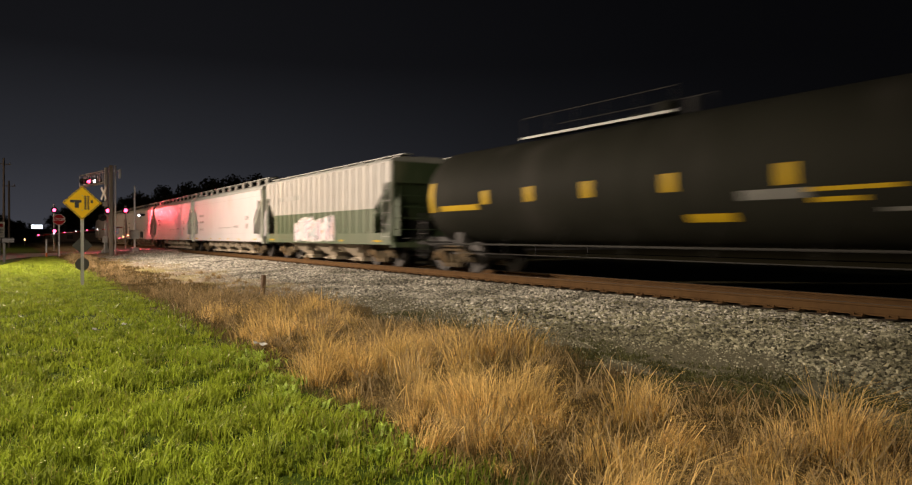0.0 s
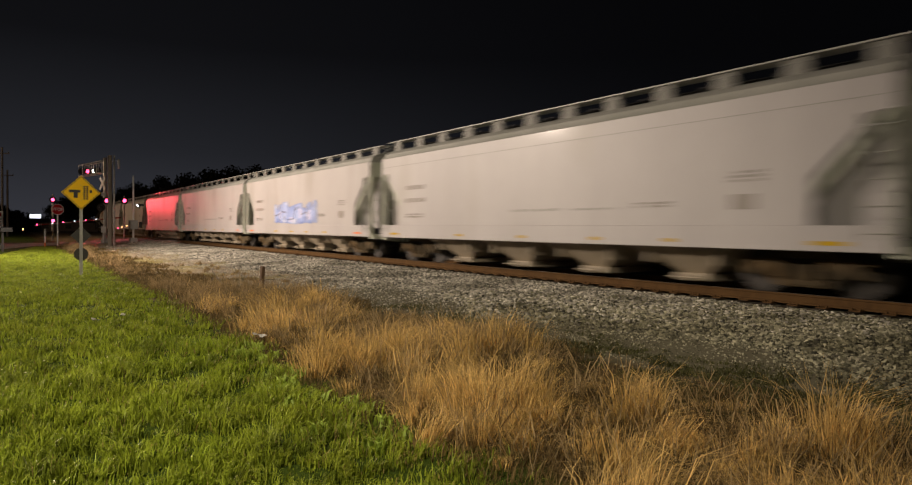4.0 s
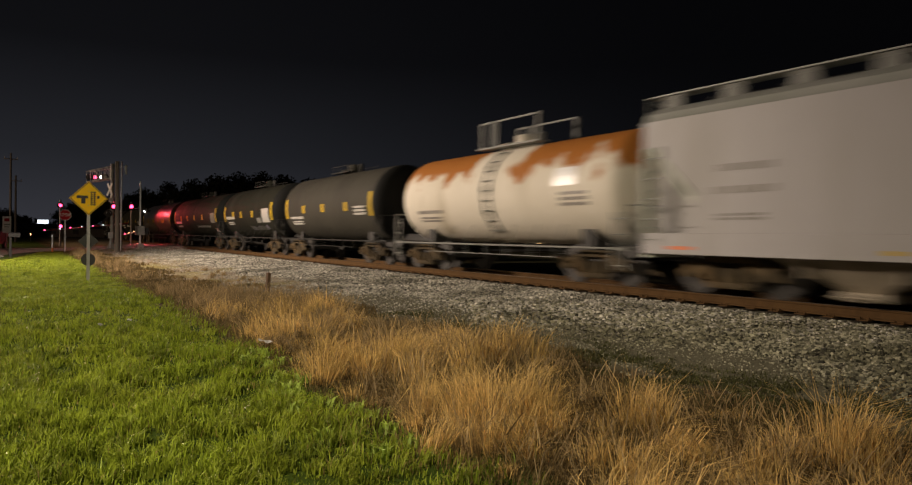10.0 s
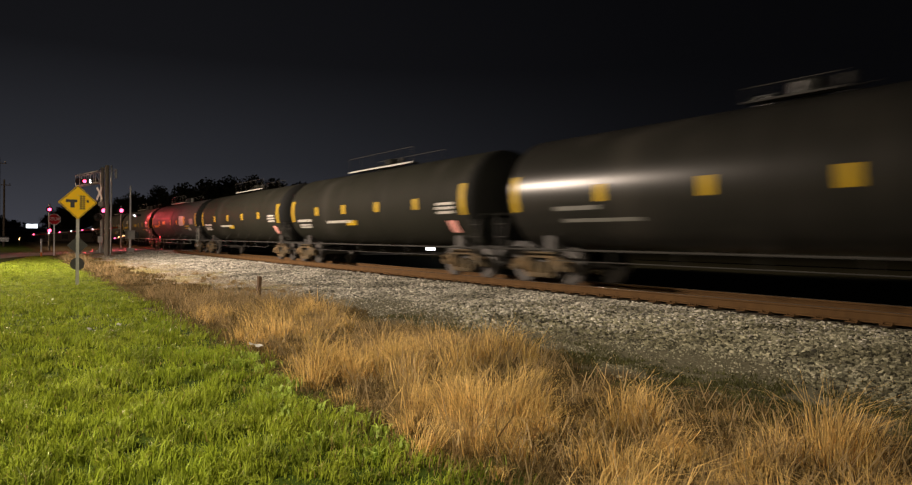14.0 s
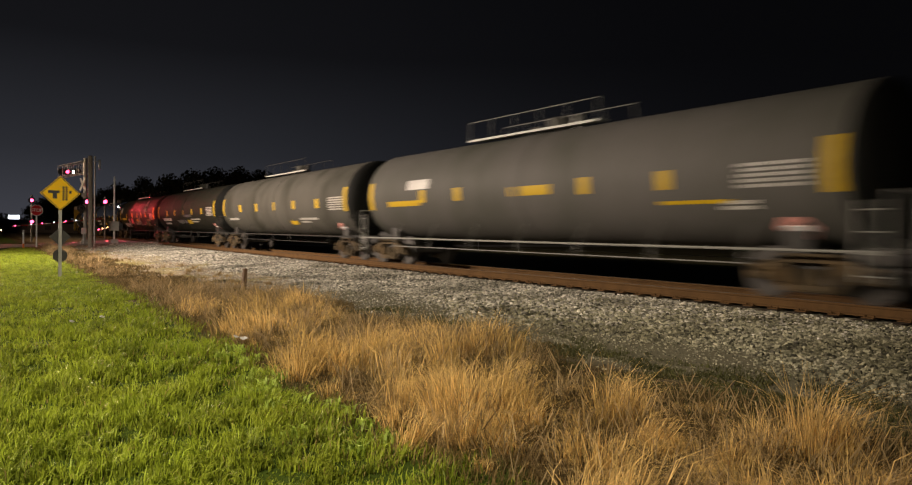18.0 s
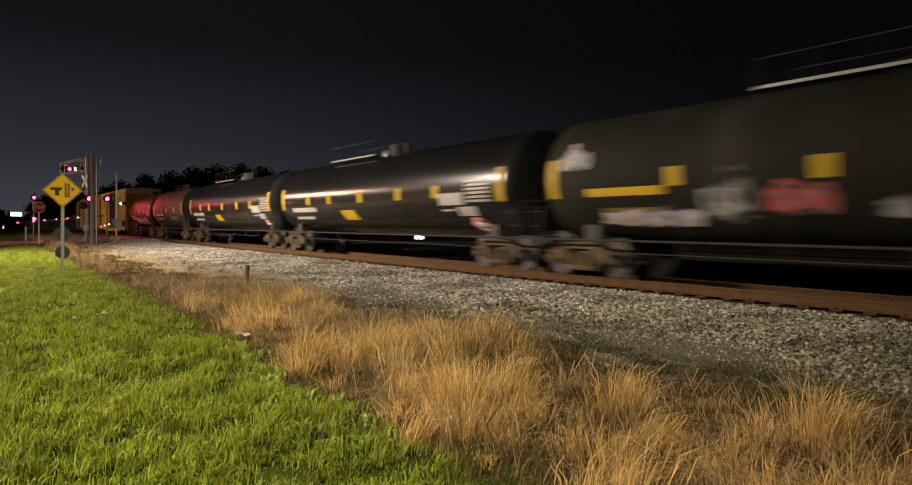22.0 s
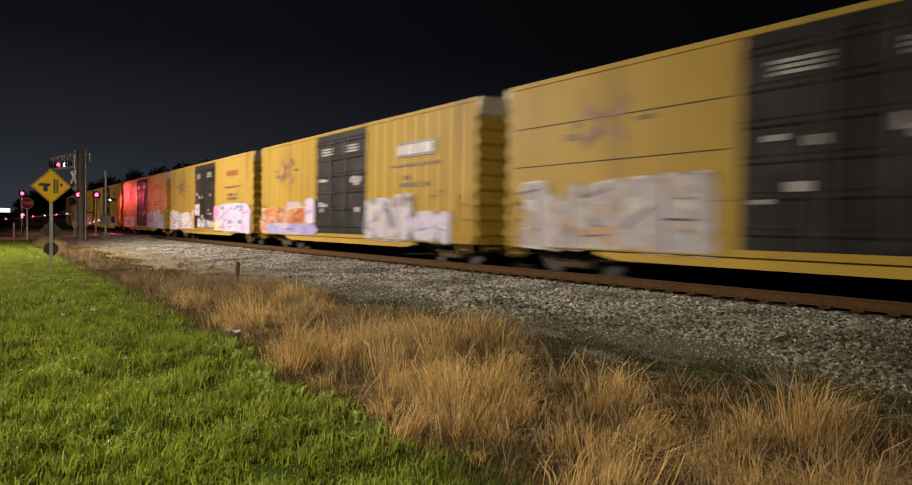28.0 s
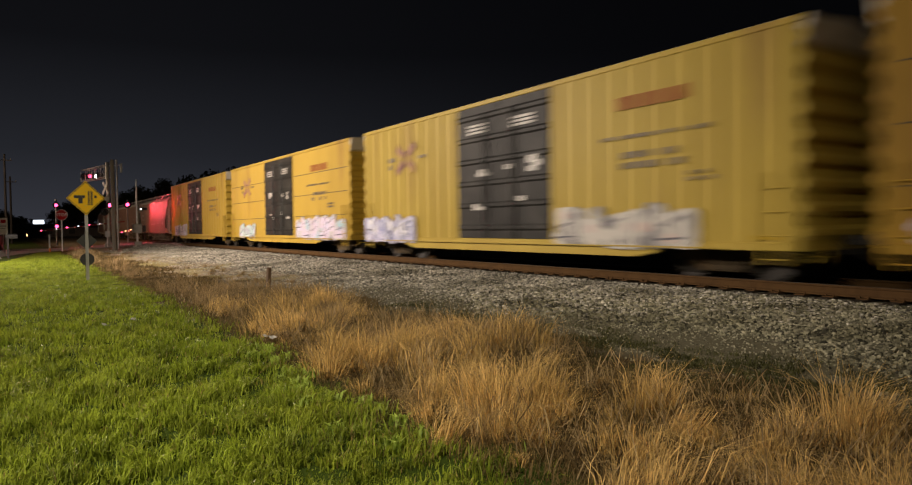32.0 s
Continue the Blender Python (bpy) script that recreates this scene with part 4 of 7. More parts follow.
def add_truck(car, y):
    """A two-axle truck."""
    def bolster():
        return Shape().box(-0.95, 0.95, -0.2, 0.2, 0.42, 0.72, 0.02).mesh("truck", M_UNDER)

    def frame_mesh():
        # top chord, pedestals, diagonals and the lower tie, with open windows between
        s = Shape().prism([(-1.14, 0.58), (-0.74, 0.68), (-0.5, 0.82), (0.5, 0.82), (0.74, 0.68), (1.14, 0.58), (1.14, 0.47), (0.7, 0.56), (0.45, 0.66), (-0.45, 0.66), (-0.7, 0.56), (-1.14, 0.47)], "x", -0.07, 0.07)
        for d in (-1, 1):
            s.prism([(d * 1.14, 0.56), (d * 1.14, 0.33), (d * 1.02, 0.33), (d * 1.0, 0.56)], "x", -0.07, 0.07)
            s.prism([(d * 0.78, 0.56), (d * 0.62, 0.56), (d * 0.30, 0.16), (d * 0.44, 0.16)], "x", -0.065, 0.065)
        s.box(-0.075, 0.075, -0.44, 0.44, 0.15, 0.24, 0.015)
        for d in (-0.89, 0.89):
            s.tube((-0.11, d, 0.46), (0.10, d, 0.46), 0.125, 12)
        for d in (-0.17, 0.0, 0.17):
            s.tube((0, d, 0.26), (0, d, 0.55), 0.085, 8)
        s.box(-0.1, 0.1, -0.34, 0.34, 0.19, 0.27)
        s.box(-0.085, 0.085, -0.62, -0.40, 0.30, 0.66, 0.02)
        s.box(-0.085, 0.085, 0.40, 0.62, 0.30, 0.66, 0.02)
        return s.mesh("sideframe", M_TRUCK, True)

    def wheels():
        s = Shape().tube((-0.95, 0, 0.46), (0.95, 0, 0.46), 0.075, 12)
        me = Shape()
        for sx in (-1, 1):
            k = Shape().turn([(-0.07, 0.20), (-0.07, 0.38), (-0.068, 0.458), (0.05, 0.462), (0.05, 0.49), (0.075, 0.48), (0.075, 0.20)], 28)
            for v in k.v:
                me.v.append((sx * (0.755 + 0.0 - v[1] * 1.0), v[0], v[2] + 0.46))
            base = len(me.v) - len(k.v)
            me.f += [tuple(i + base for i in q) for q in k.f]
        s.add(me.v, me.f)
        return s.mesh("wheelset", M_WHEEL, True)
    t = at(part("truck", shared("bolster", bolster), None, car), 0, y, 0)
    for x in (-1.02, 1.02):
        at(part("sideframe", shared("frame", frame_mesh), None, t, "dusty cast steel sideframe"), x, 0, 0)
    for d in (-0.89, 0.89):
        at(part("wheelset", shared("wheels", wheels), None, t), 0, d, 0)


def add_coupler(car, y, reach):
    d = 1 if y > 0 else -1

    def make():
        s = Shape().box(-0.09, 0.09, 0, reach, 0.68, 0.86, 0.015).box(-0.17, 0.13, reach - 0.28, reach, 0.66, 0.92, 0.03)
        return s.tube((0.3, 0.1, 0.7), (0.3, reach * 0.9, 0.42), 0.022, 6).mesh("coupler", M_UNDER)
    at(part("coupler", shared(("coupler", round(reach, 2)), make), None, car), 0, y, 0, 0, 0, 0 if d > 0 else 180)


def ladder(width, z0, z1, step, r=0.014):
    """A ladder in the y-z plane."""
    s = Shape().box(-0.015, 0.015, -width / 2 - 0.02, -width / 2 + 0.02, z0, z1).box(-0.015, 0.015, width / 2 - 0.02, width / 2 + 0.02, z0, z1)
    z = z0 + 0.1
    while z < z1:
        s.tube((0, -width / 2, z), (0, width / 2, z), r, 6)
        z += step
    return s


def add_ladders(car, x, y, z0, z1, material, label, turn=0, width=0.45, step=0.42):
    key = ("ladder", round(z0, 2), round(z1, 2), material.name, width)
    at(part("ladder", shared(key, lambda: ladder(width, z0, z1, step).mesh("ladder", material)), None, car, label), x, y, 0, 0, 0, turn)


def bars(rng, y0, y1, z0, z1, rows, x, fill=0.7, t=0.004):
    """Unreadable lettering: short plain bars in rows on a flat side at x."""
    s = Shape()
    h = (z1 - z0) / rows
    for k in range(rows):
        y = y0
        while y < y1 - 0.05:
            w = rng.uniform(0.6, 1.5) * h * 0.8
            e = min(y + w, y1)
            if rng.random() < fill + 0.25:
                s.box(x - t, x + 0.01, y, e, z0 + k * h, z0 + k * h + h * 0.62)
            y = e + h * 0.28
    return s


def curved_bars(rng, y0, y1, z0, z1, rows, r, cz):
    s = Shape()
    h = (z1 - z0) / rows
    for k in range(rows):
        y = y0
        while y < y1 - 0.05:
            e = min(y + rng.uniform(0.7, 1.6) * h, y1)
            s.patch(y, e, z0 + k * h, z0 + k * h + h * 0.6, r, cz)
            y = e + h * 0.3
    return s


def curved_poly(s, poly, r, cz, lift=0.006):
    """A thin plate of any outline (along, up) that follows a tank."""
    k = len(poly)
    v = [(-math.sqrt(max(0.01, (r + lift) ** 2 - (q - cz) ** 2)), p, q) for p, q in poly]
    v += [(a + 0.03, b, c) for a, b, c in v]
    return s.add(v, [tuple(range(k)), tuple(range(2 * k - 1, k - 1, -1))] + [(i, (i + 1) % k, k + (i + 1) % k, k + i) for i in range(k)])


def blob(rng, y0, y1, z0, z1, n=18, rough=0.22):
    """An uneven closed outline that fills a rectangle."""
    cy, cz, a, b = (y0 + y1) / 2, (z0 + z1) / 2, (y1 - y0) / 2, (z1 - z0) / 2
    out = []
    for i in range(n):
        t = 2 * math.pi * i / n
        c, d = math.cos(t), math.sin(t)
        k = 1 / max(abs(c), abs(d)) ** 0.75
        w = 1 + rng.uniform(-rough, rough * 0.4)
        out.append((cy + a * min(1, max(-1, c * k)) * w, cz + b * min(1, max(-1, d * k)) * w))
    return out


SPRAY = {}


def spray(c1, c2, c3):
    key = (c1, c2, c3)
    if key not in SPRAY:
        SPRAY[key] = mat("spray_paint", c1, c2, 0.5, scale=1.4, fine=5, bump=0, mix=0.25, dirt=c3, dirt_scale=2.2, dirt_at=(0.54, 0.62), spec=0.12)
    return SPRAY[key]


def graffiti(car, rng, x, y0, y1, z0, z1, face, edge, n, r=0, cz=0, accent=None):
    """Spray-painted interlocking figures of thick strokes with a rim, on a flat side at x or on a tank of radius r."""
    rim, fill, line, other = Shape(), Shape(), Shape(), Shape()
    w, hh = (y1 - y0) / n, z1 - z0
    count = [0]

    def lay(s, poly, lift):
        count[0] += 1
        lift += 0.0003 * (count[0] % 12)
        if r:
            k = len(poly)
            v = [(-(math.sqrt(max(0.01, (r + lift) ** 2 - (q - cz) ** 2))), p, q) for p, q in poly]
            v += [(a + 0.03, b, c) for a, b, c in v]
            s.add(v, [tuple(range(k)), tuple(range(2 * k - 1, k - 1, -1))] + [(i, (i + 1) % k, k + (i + 1) % k, k + i) for i in range(k)])
        else:
            s.prism(poly, "x", x - lift, x + 0.02)

    def stroke(s, a, b, t, lift, grow=0.0):
        # a thick bar with cut-off corners from a to b
        (p, q), (u, v) = a, b
        k = math.hypot(u - p, v - q) or 1e-3
        ey, ez = (u - p) / k, (v - q) / k
        p, q, u, v, t = p - ey * grow, q - ez * grow, u + ey * grow, v + ez * grow, t / 2 + grow
        c = min(t * 0.5, k * 0.3)
        out = [(p, q, 0, -t + c), (p, q, c, -t), (u, v, -c, -t), (u, v, 0, -t + c), (u, v, 0, t - c), (u, v, -c, t), (p, q, c, t), (p, q, 0, t - c)]
        lay(s, [(m + ey * along - ez * off, o + ez * along + ey * off) for m, o, along, off in out], lift)
    g = min(0.055, 0.08 * w)
    # an uneven field behind the figures
    lay(rim, blob(rng, y0 - 0.06 * w, y1 + 0.06 * w, z0, z0 + hh * 0.72, 10 + 4 * n, 0.10), 0.003)
    for i in range(n):
        a, b = y0 + i * w, y0 + (i + 1) * w
        lo, hi = z0 + hh * rng.uniform(0.0, 0.1), z1 - hh * rng.uniform(0.0, 0.2)
        t = min(0.34 * w, 0.3 * hh) * rng.uniform(0.85, 1.1)
        tilt = w * rng.uniform(-0.12, 0.12)
        l, m = a + 0.16 * w, b - 0.16 * w
        kind = rng.randrange(5)
        run = [((l, lo), (l + tilt, hi))]
        if kind in (0, 1, 3):
            run.append(((m, lo), (m + tilt, hi - hh * rng.uniform(0, 0.15))))
        if kind in (1, 2, 4):
            run.append(((l, hi - t * 0.5), (m, hi - t * rng.uniform(0.5, 1.2))))
        if kind in (2, 4):
            run.append(((l, lo + t * 0.5), (m + 0.1 * w, lo + t * 0.6)))
        run.append(((l, lo + (hi - lo) * rng.uniform(0.35, 0.6)), (m, lo + (hi - lo) * rng.uniform(0.3, 0.65))))
        if kind == 3:
            run.append(((l, hi), (m, lo)))
        for p, q in run:
            stroke(rim, p, q, t, 0.008, g)
        for p, q in run:
            stroke(fill, p, q, t, 0.014)
        # thin shadow lines and patches of a second colour
        for k in range(rng.randint(1, 3)):
            p, q = rng.choice(run)
            d = t * 0.32
            stroke(line, (p[0] + d, p[1] + d * 0.4), (q[0] + d, q[1] - d * 0.4), min(0.05, 0.16 * t), 0.020)
        p, q = rng.choice(run)
        u, v = rng.uniform(0.1, 0.5), rng.uniform(0.6, 0.95)
        stroke(other, (p[0] + (q[0] - p[0]) * u, p[1] + (q[1] - p[1]) * u), (p[0] + (q[0] - p[0]) * v, p[1] + (q[1] - p[1]) * v), t * 0.72, 0.018)
    part("graffiti_rim", rim, edge, car, "spray-painted outline")
    part("graffiti", fill, face, car, "spray-painted graffiti lettering")
    part("graffiti", other, accent or spray(*WHITE_SPRAY), car, "second colour of the graffiti")
    part("graffiti", line, spray((0.05, 0.05, 0.07), (0.10, 0.10, 0.13), (0.16, 0.15, 0.2)), car, "dark strokes of the graffiti")


WHITE_SPRAY = ((0.56, 0.54, 0.68), (0.47, 0.44, 0.59), (0.20, 0.21, 0.30))


# -- covered hopper --
def hopper(L, style, rng, paint, label, wedge=False):
    """L: length of the sides. style: smooth or ribbed."""
    car = thing("covered_hopper_car", label, "hopper car", "cars of the freight train")
    h = L / 2
    E, S, B, W = 3.55, 1.22, 0.80, 1.6
    ribbed = style == "ribbed"
    if ribbed:
        E = 3.75

    def side():
        s = Shape()
        # main side panel with the ends cut away below
        half = [(-h, E), (-h, 3.02), (-h + 0.28, 3.0), (-h + 1.3, 2.02), (-h + 1.3, S)]
        up = half + [(-u, w) for u, w in half[::-1]]
        s.prism(up, "x", -W, -W + 0.05)
        return s
    for sx in (1, -1):
        key = ("hopside", round(L, 2), style, paint.name)
        if ribbed:
            top, low = Shape(), Shape()
            # upper cream band and lower green band of the same ribbed side
            for dst, z0, z1 in ((top, 2.12, E), (low, S, 2.12)):
                yl = [(-h, z1), (-h, max(z0, 3.02)), (-h + 0.28, 3.0), (-h + 1.2, 2.12)] if z0 > 2 else [(-h + 1.2, 2.12), (-h + 1.3, 2.02), (-h + 1.3, S)]
                dst.prism(yl + [(-u, w) for u, w in yl[::-1]], "x", -W, -W + 0.05)
            p = part("side_panel", top, paint, car, "cream upper half of a ribbed side")
            q = part("side_panel", low, M_RIBGREEN, car, "dark green lower half of a ribbed side")
            k = int(L / 0.62)
            for o, z0, z1, m in ((p, 2.12, E, paint), (q, S, 2.12, M_RIBGREEN)):
                if sx < 0:
                    at(o, 0, 0, 0, 0, 0, 180)
                for i in range(1, k):
                    y = -h + L * i / k
                    a = abs(y) - (h - 1.3)
                    lo = round(z0 if a < 0 else max(z0, 2.02 + a * 0.95), 2)
                    if lo < z1 - 0.1:
                        at(part("rib", shared(("rib", lo, z1), lambda: Shape().box(-W - 0.045, -W + 0.01, -0.055, 0.055, lo, z1 - 0.01).mesh("rib", m)), None, o), 0, y, 0)
        else:
            p = part("side_panel", shared(key, lambda: side().mesh("side_panel", paint)), None, car)
            if sx < 0:
                at(p, 0, 0, 0, 0, 0, 180)
            if paint is M_WHITE:
                part("side_seam", shared(("seam", round(L, 2)), lambda: Shape().box(-W - 0.006, -W + 0.01, -h + 0.02, h - 0.02, E - 0.315, E - 0.302).mesh("side_seam", M_GREYROOF)), None, p)
        sill = part("side_sill", shared(("sill", round(L, 2), paint.name), lambda: Shape().box(-W - 0.02, -W + 0.12, -h, h, B, S + 0.012, 0.01).mesh("side_sill", M_RIBGREEN if ribbed else paint)), None, car)
        if sx < 0:
            at(sill, 0, 0, 0, 0, 0, 180)
    # end posts and slope sheets seen through the cut-away ends
    for d in (-1, 1):
        def slope():
            s = Shape()
            s.prism([(d * (h - 0.06), 3.05), (d * (h - 1.9), S - 0.1), (d * (h - 2.0), S - 0.1), (d * (h - 0.16), 3.1)], "x", -W + 0.06, W - 0.06)
            s.box(-W + 0.05, W - 0.05, d * h - 0.05, d * h + 0.02, 3.0, E)
            return s.mesh("slope_sheet", M_RIBGREEN if ribbed else M_SLOPE)
        part("slope_sheet", shared(("slope", round(L, 2), d, E), slope), None, car, "dark green sloping end sheet" if ribbed else "grey-green sloping end sheet")

        def posts():
            s = Shape()
            for x in (-W + 0.02, W - 0.14):
                s.box(x, x + 0.12, d * h - 0.09, d * h + 0.03, B, 3.05, 0.008)
            s.box(-W + 0.05, W - 0.05, d * h - 0.16, d * h + 0.02, B - 0.08, B + 0.1)
            s.box(-0.25, 0.25, d * (h - 2.5), d * (h + 0.02), 0.62, 0.98)
            for z in (1.35, 1.75, 2.15, 2.55):
                s.tube((-W + 0.1, d * (h + 0.01), z), (W - 0.1, d * (h + 0.01), z), 0.014, 6)
            return s.mesh("end_frame", M_RIBGREEN if ribbed else M_SLOPE)

        def web(x):
            # upright plate that stands in from the side and carries the end of the hopper
            s = Shape().prism([(d * (h - 0.12), S - 0.1), (d * (h - 0.12), 2.9), (d * (h - 0.3), 2.9), (d * (h - 1.75), S + 0.2), (d * (h - 1.75), S - 0.1)], "x", x, x + 0.05)
            return s.mesh("end_web", M_RIBGREEN if ribbed else paint)
        for x in () if wedge else (-W + 0.42, W - 0.47):
            part("end_web", shared(("web", round(L, 2), d, x, paint.name), lambda: web(x)), None, car, "inset end plate in the side's paint")
        # crossover platform over the coupling
        if not ribbed:
            part("end_platform", shared(("endplat", round(L, 2), d, E), lambda: Shape().box(-1.2, 1.2, d * h - 0.1, d * h + 0.28, E + 0.2, E + 0.24).tube((-1.1, d * (h + 0.26), E - 0.4), (-1.1, d * (h + 0.26), E + 0.6), 0.016, 6).tube((1.1, d * (h + 0.26), E - 0.4), (1.1, d * (h + 0.26), E + 0.6), 0.016, 6).tube((-1.1, d * (h + 0.26), E + 0.5), (1.1, d * (h + 0.26), E + 0.5), 0.016, 6).mesh("end_platform", M_GREYROOF)), None, car, "grey crossover platform at the roof end")
        part("end_frame", shared(("posts", round(L, 2), d), posts), None, car)
        for x in (-W - 0.0,):
            add_ladders(car, x - 0.03, d * (h - 0.24), 1.0, 3.0, M_GREYROOF, "grey steel ladder")
        add_truck(car, d * (h - 1.75))
        add_coupler(car, d * h, 0.5)

        def brake():
            s = Shape()
            return s.box(-0.95, 0.95, d * (h + 0.02) - 0.1, d * (h + 0.02) + 0.22, 1.02, 1.06).mesh("brake_platform", M_UNDER)
        part("brake_platform", shared(("brake", round(L, 2), d), brake), None, car)

    def roof():
        arc = [(-W, E)] + [(-W + 0.06, E + 0.06)] + [(1.55 * -math.cos(t), E + 0.06 + (0.16 if ribbed else 0.42) * math.sin(t)) for t in np.linspace(0.25, math.pi - 0.25, 11)] + [(W - 0.06, E + 0.06), (W, E)]
        return Shape().prism(arc, "y", -h + 0.02, h - 0.02).mesh("roof", M_GREYROOF, True)
    part("roof", shared(("roof", round(L, 2), E), roof), None, car, "grey weathered curved roof")
    # running boards on their brackets, hatches between them
    z = E + (0.26 if ribbed else 0.66 if paint is M_WHITE else 0.62)
    n = round((L - 0.8) / 1.45)
    for sx in (-1, 1):
        b = part("running_board", shared(("board", round(L, 2), z, sx), lambda: Shape().box(sx * 1.02 - 0.2, sx * 1.02 + 0.2, -h - 0.22, h + 0.22, z - 0.03, z, 0.0).mesh("running_board", M_GREYROOF)), None, car)
        for i in range(n + 1):
            y = -h + 0.4 + (L - 0.8) * i / n
            k = 0.08 if wedge else 0.19
            p = part("bracket", shared(("bracket", E, k, z), lambda: Shape().prism([(-0.24, z - 0.48), (0.24, z - 0.48), (k, z - 0.035), (-k, z - 0.035)], "x", -0.03, 0.03).mesh("bracket", M_BRACKET)), None, b)
            at(p, sx * 1.14, y, 0)

    def hatch():
        s = Shape()
        s.box(-0.42, 0.42, -h + 0.7, h - 0.7, z - 0.24, z - 0.08, 0.02)
        for i in range(10):
            y = -h + 0.9 + (L - 1.8) * i / 9
            s.box(-0.46, 0.46, y - 0.05, y + 0.05, z - 0.10, z - 0.04)
        return s.mesh("hatch_cover", M_UNDER)
    part("hatch_cover", shared(("hatch", round(L, 2), z), hatch), None, car, "dark long hatch cover")
    # discharge bays
    k = 3 if ribbed else 4
    span = (L - 5.6) / k
    for i in range(k):
        def bay():
            o, t = span / 2 - 0.04, 0.30
            v = [(-1.36, -o, B), (1.36, -o, B), (1.36, o, B), (-1.36, o, B), (-0.8, -t, 0.24), (0.8, -t, 0.24), (0.8, t, 0.24), (-0.8, t, 0.24)]
            s = Shape().add(v, [(0, 1, 5, 4), (1, 2, 6, 5), (2, 3, 7, 6), (3, 0, 4, 7), (4, 5, 6, 7), (3, 2, 1, 0)])
            s.box(-0.92, 0.92, -t - 0.1, t + 0.1, 0.10, 0.25, 0.015)
            s.box(-1.1, -0.92, -0.09, 0.09, 0.10, 0.22, 0.01).tube((-1.14, -t - 0.05, 0.17), (-1.14, t + 0.05, 0.17), 0.02, 6)
            for d in (-1, 1):
                s.box(-1.30, -0.86, d * o * 0.62 - 0.02, d * o * 0.62 + 0.02, 0.45, B)
            return s.mesh("discharge_bay", M_BAY)
        at(part("discharge_bay", shared(("bay", round(span, 2)), bay), None, car, "dusty sloping discharge bay"), 0, (i - (k - 1) / 2) * span, 0)
    part("centre_sill", shared(("hsill", round(L, 2)), lambda: Shape().box(-0.16, 0.16, -h, h, 0.55, 0.85).mesh("centre_sill", M_UNDER)), None, car)
    # lettering: rear third, front number, small notices and the yellow marks along the sill
    x = -W - 0.005
    if not ribbed:
        # number and weights by the rear end, a data square and small notices by the front
        txt = bars(rng, h - 2.95, h - 1.75, 2.40, 2.62, 1, x)
        v = bars(rng, h - 3.0, h - 1.7, 1.98, 2.2, 1, x, 0.9)
        w = bars(rng, h - 2.8, h - 1.8, 1.48, 1.64, 2, x, 0.6)
        part("lettering", txt.add(v.v, v.f).add(w.v, w.f), M_DTEXT, car)
        txt = Shape().box(x - 0.003, x + 0.01, -h + 2.35, -h + 2.8, 1.52, 1.80)
        v = bars(rng, -h + 2.2, -h + 2.9, 2.02, 2.26, 3, x, 0.5)
        w = bars(rng, -h + 4.2, -h + 5.2, 1.60, 1.74, 2, x, 0.6)
        part("lettering", txt.add(v.v, v.f).add(w.v, w.f), M_DTEXT, car)
        v = bars(rng, -1.0 + rng.uniform(-1, 1), 1.0, 1.58, 1.68, 1, x, 0.5)
        w = bars(rng, -h + 5.9, -h + 7.3, 1.58, 1.66, 1, x, 0.4)
        part("lettering", v.add(w.v, w.f), M_GREYROOF, car)
    else:
        part("lettering", bars(rng, h - 5.2, h - 2.0, 2.75, 3.1, 1, x - 0.045), M_GREYROOF, car)
    for d in (-h + 1.0, h - 1.0, -h + 4.2, -h + 6.3, 0.5, h - 5.0):
        part("reflector", Shape().box(x - 0.02, x, d - (0.3 if abs(d) > h - 2 else 0.15), d + (0.3 if abs(d) > h - 2 else 0.15), B + 0.10, B + 0.17), M_REFLECT if paint is M_WHITEDULL and abs(d) > h - 2 else M_MARK, car, "reflector strip")
    return car


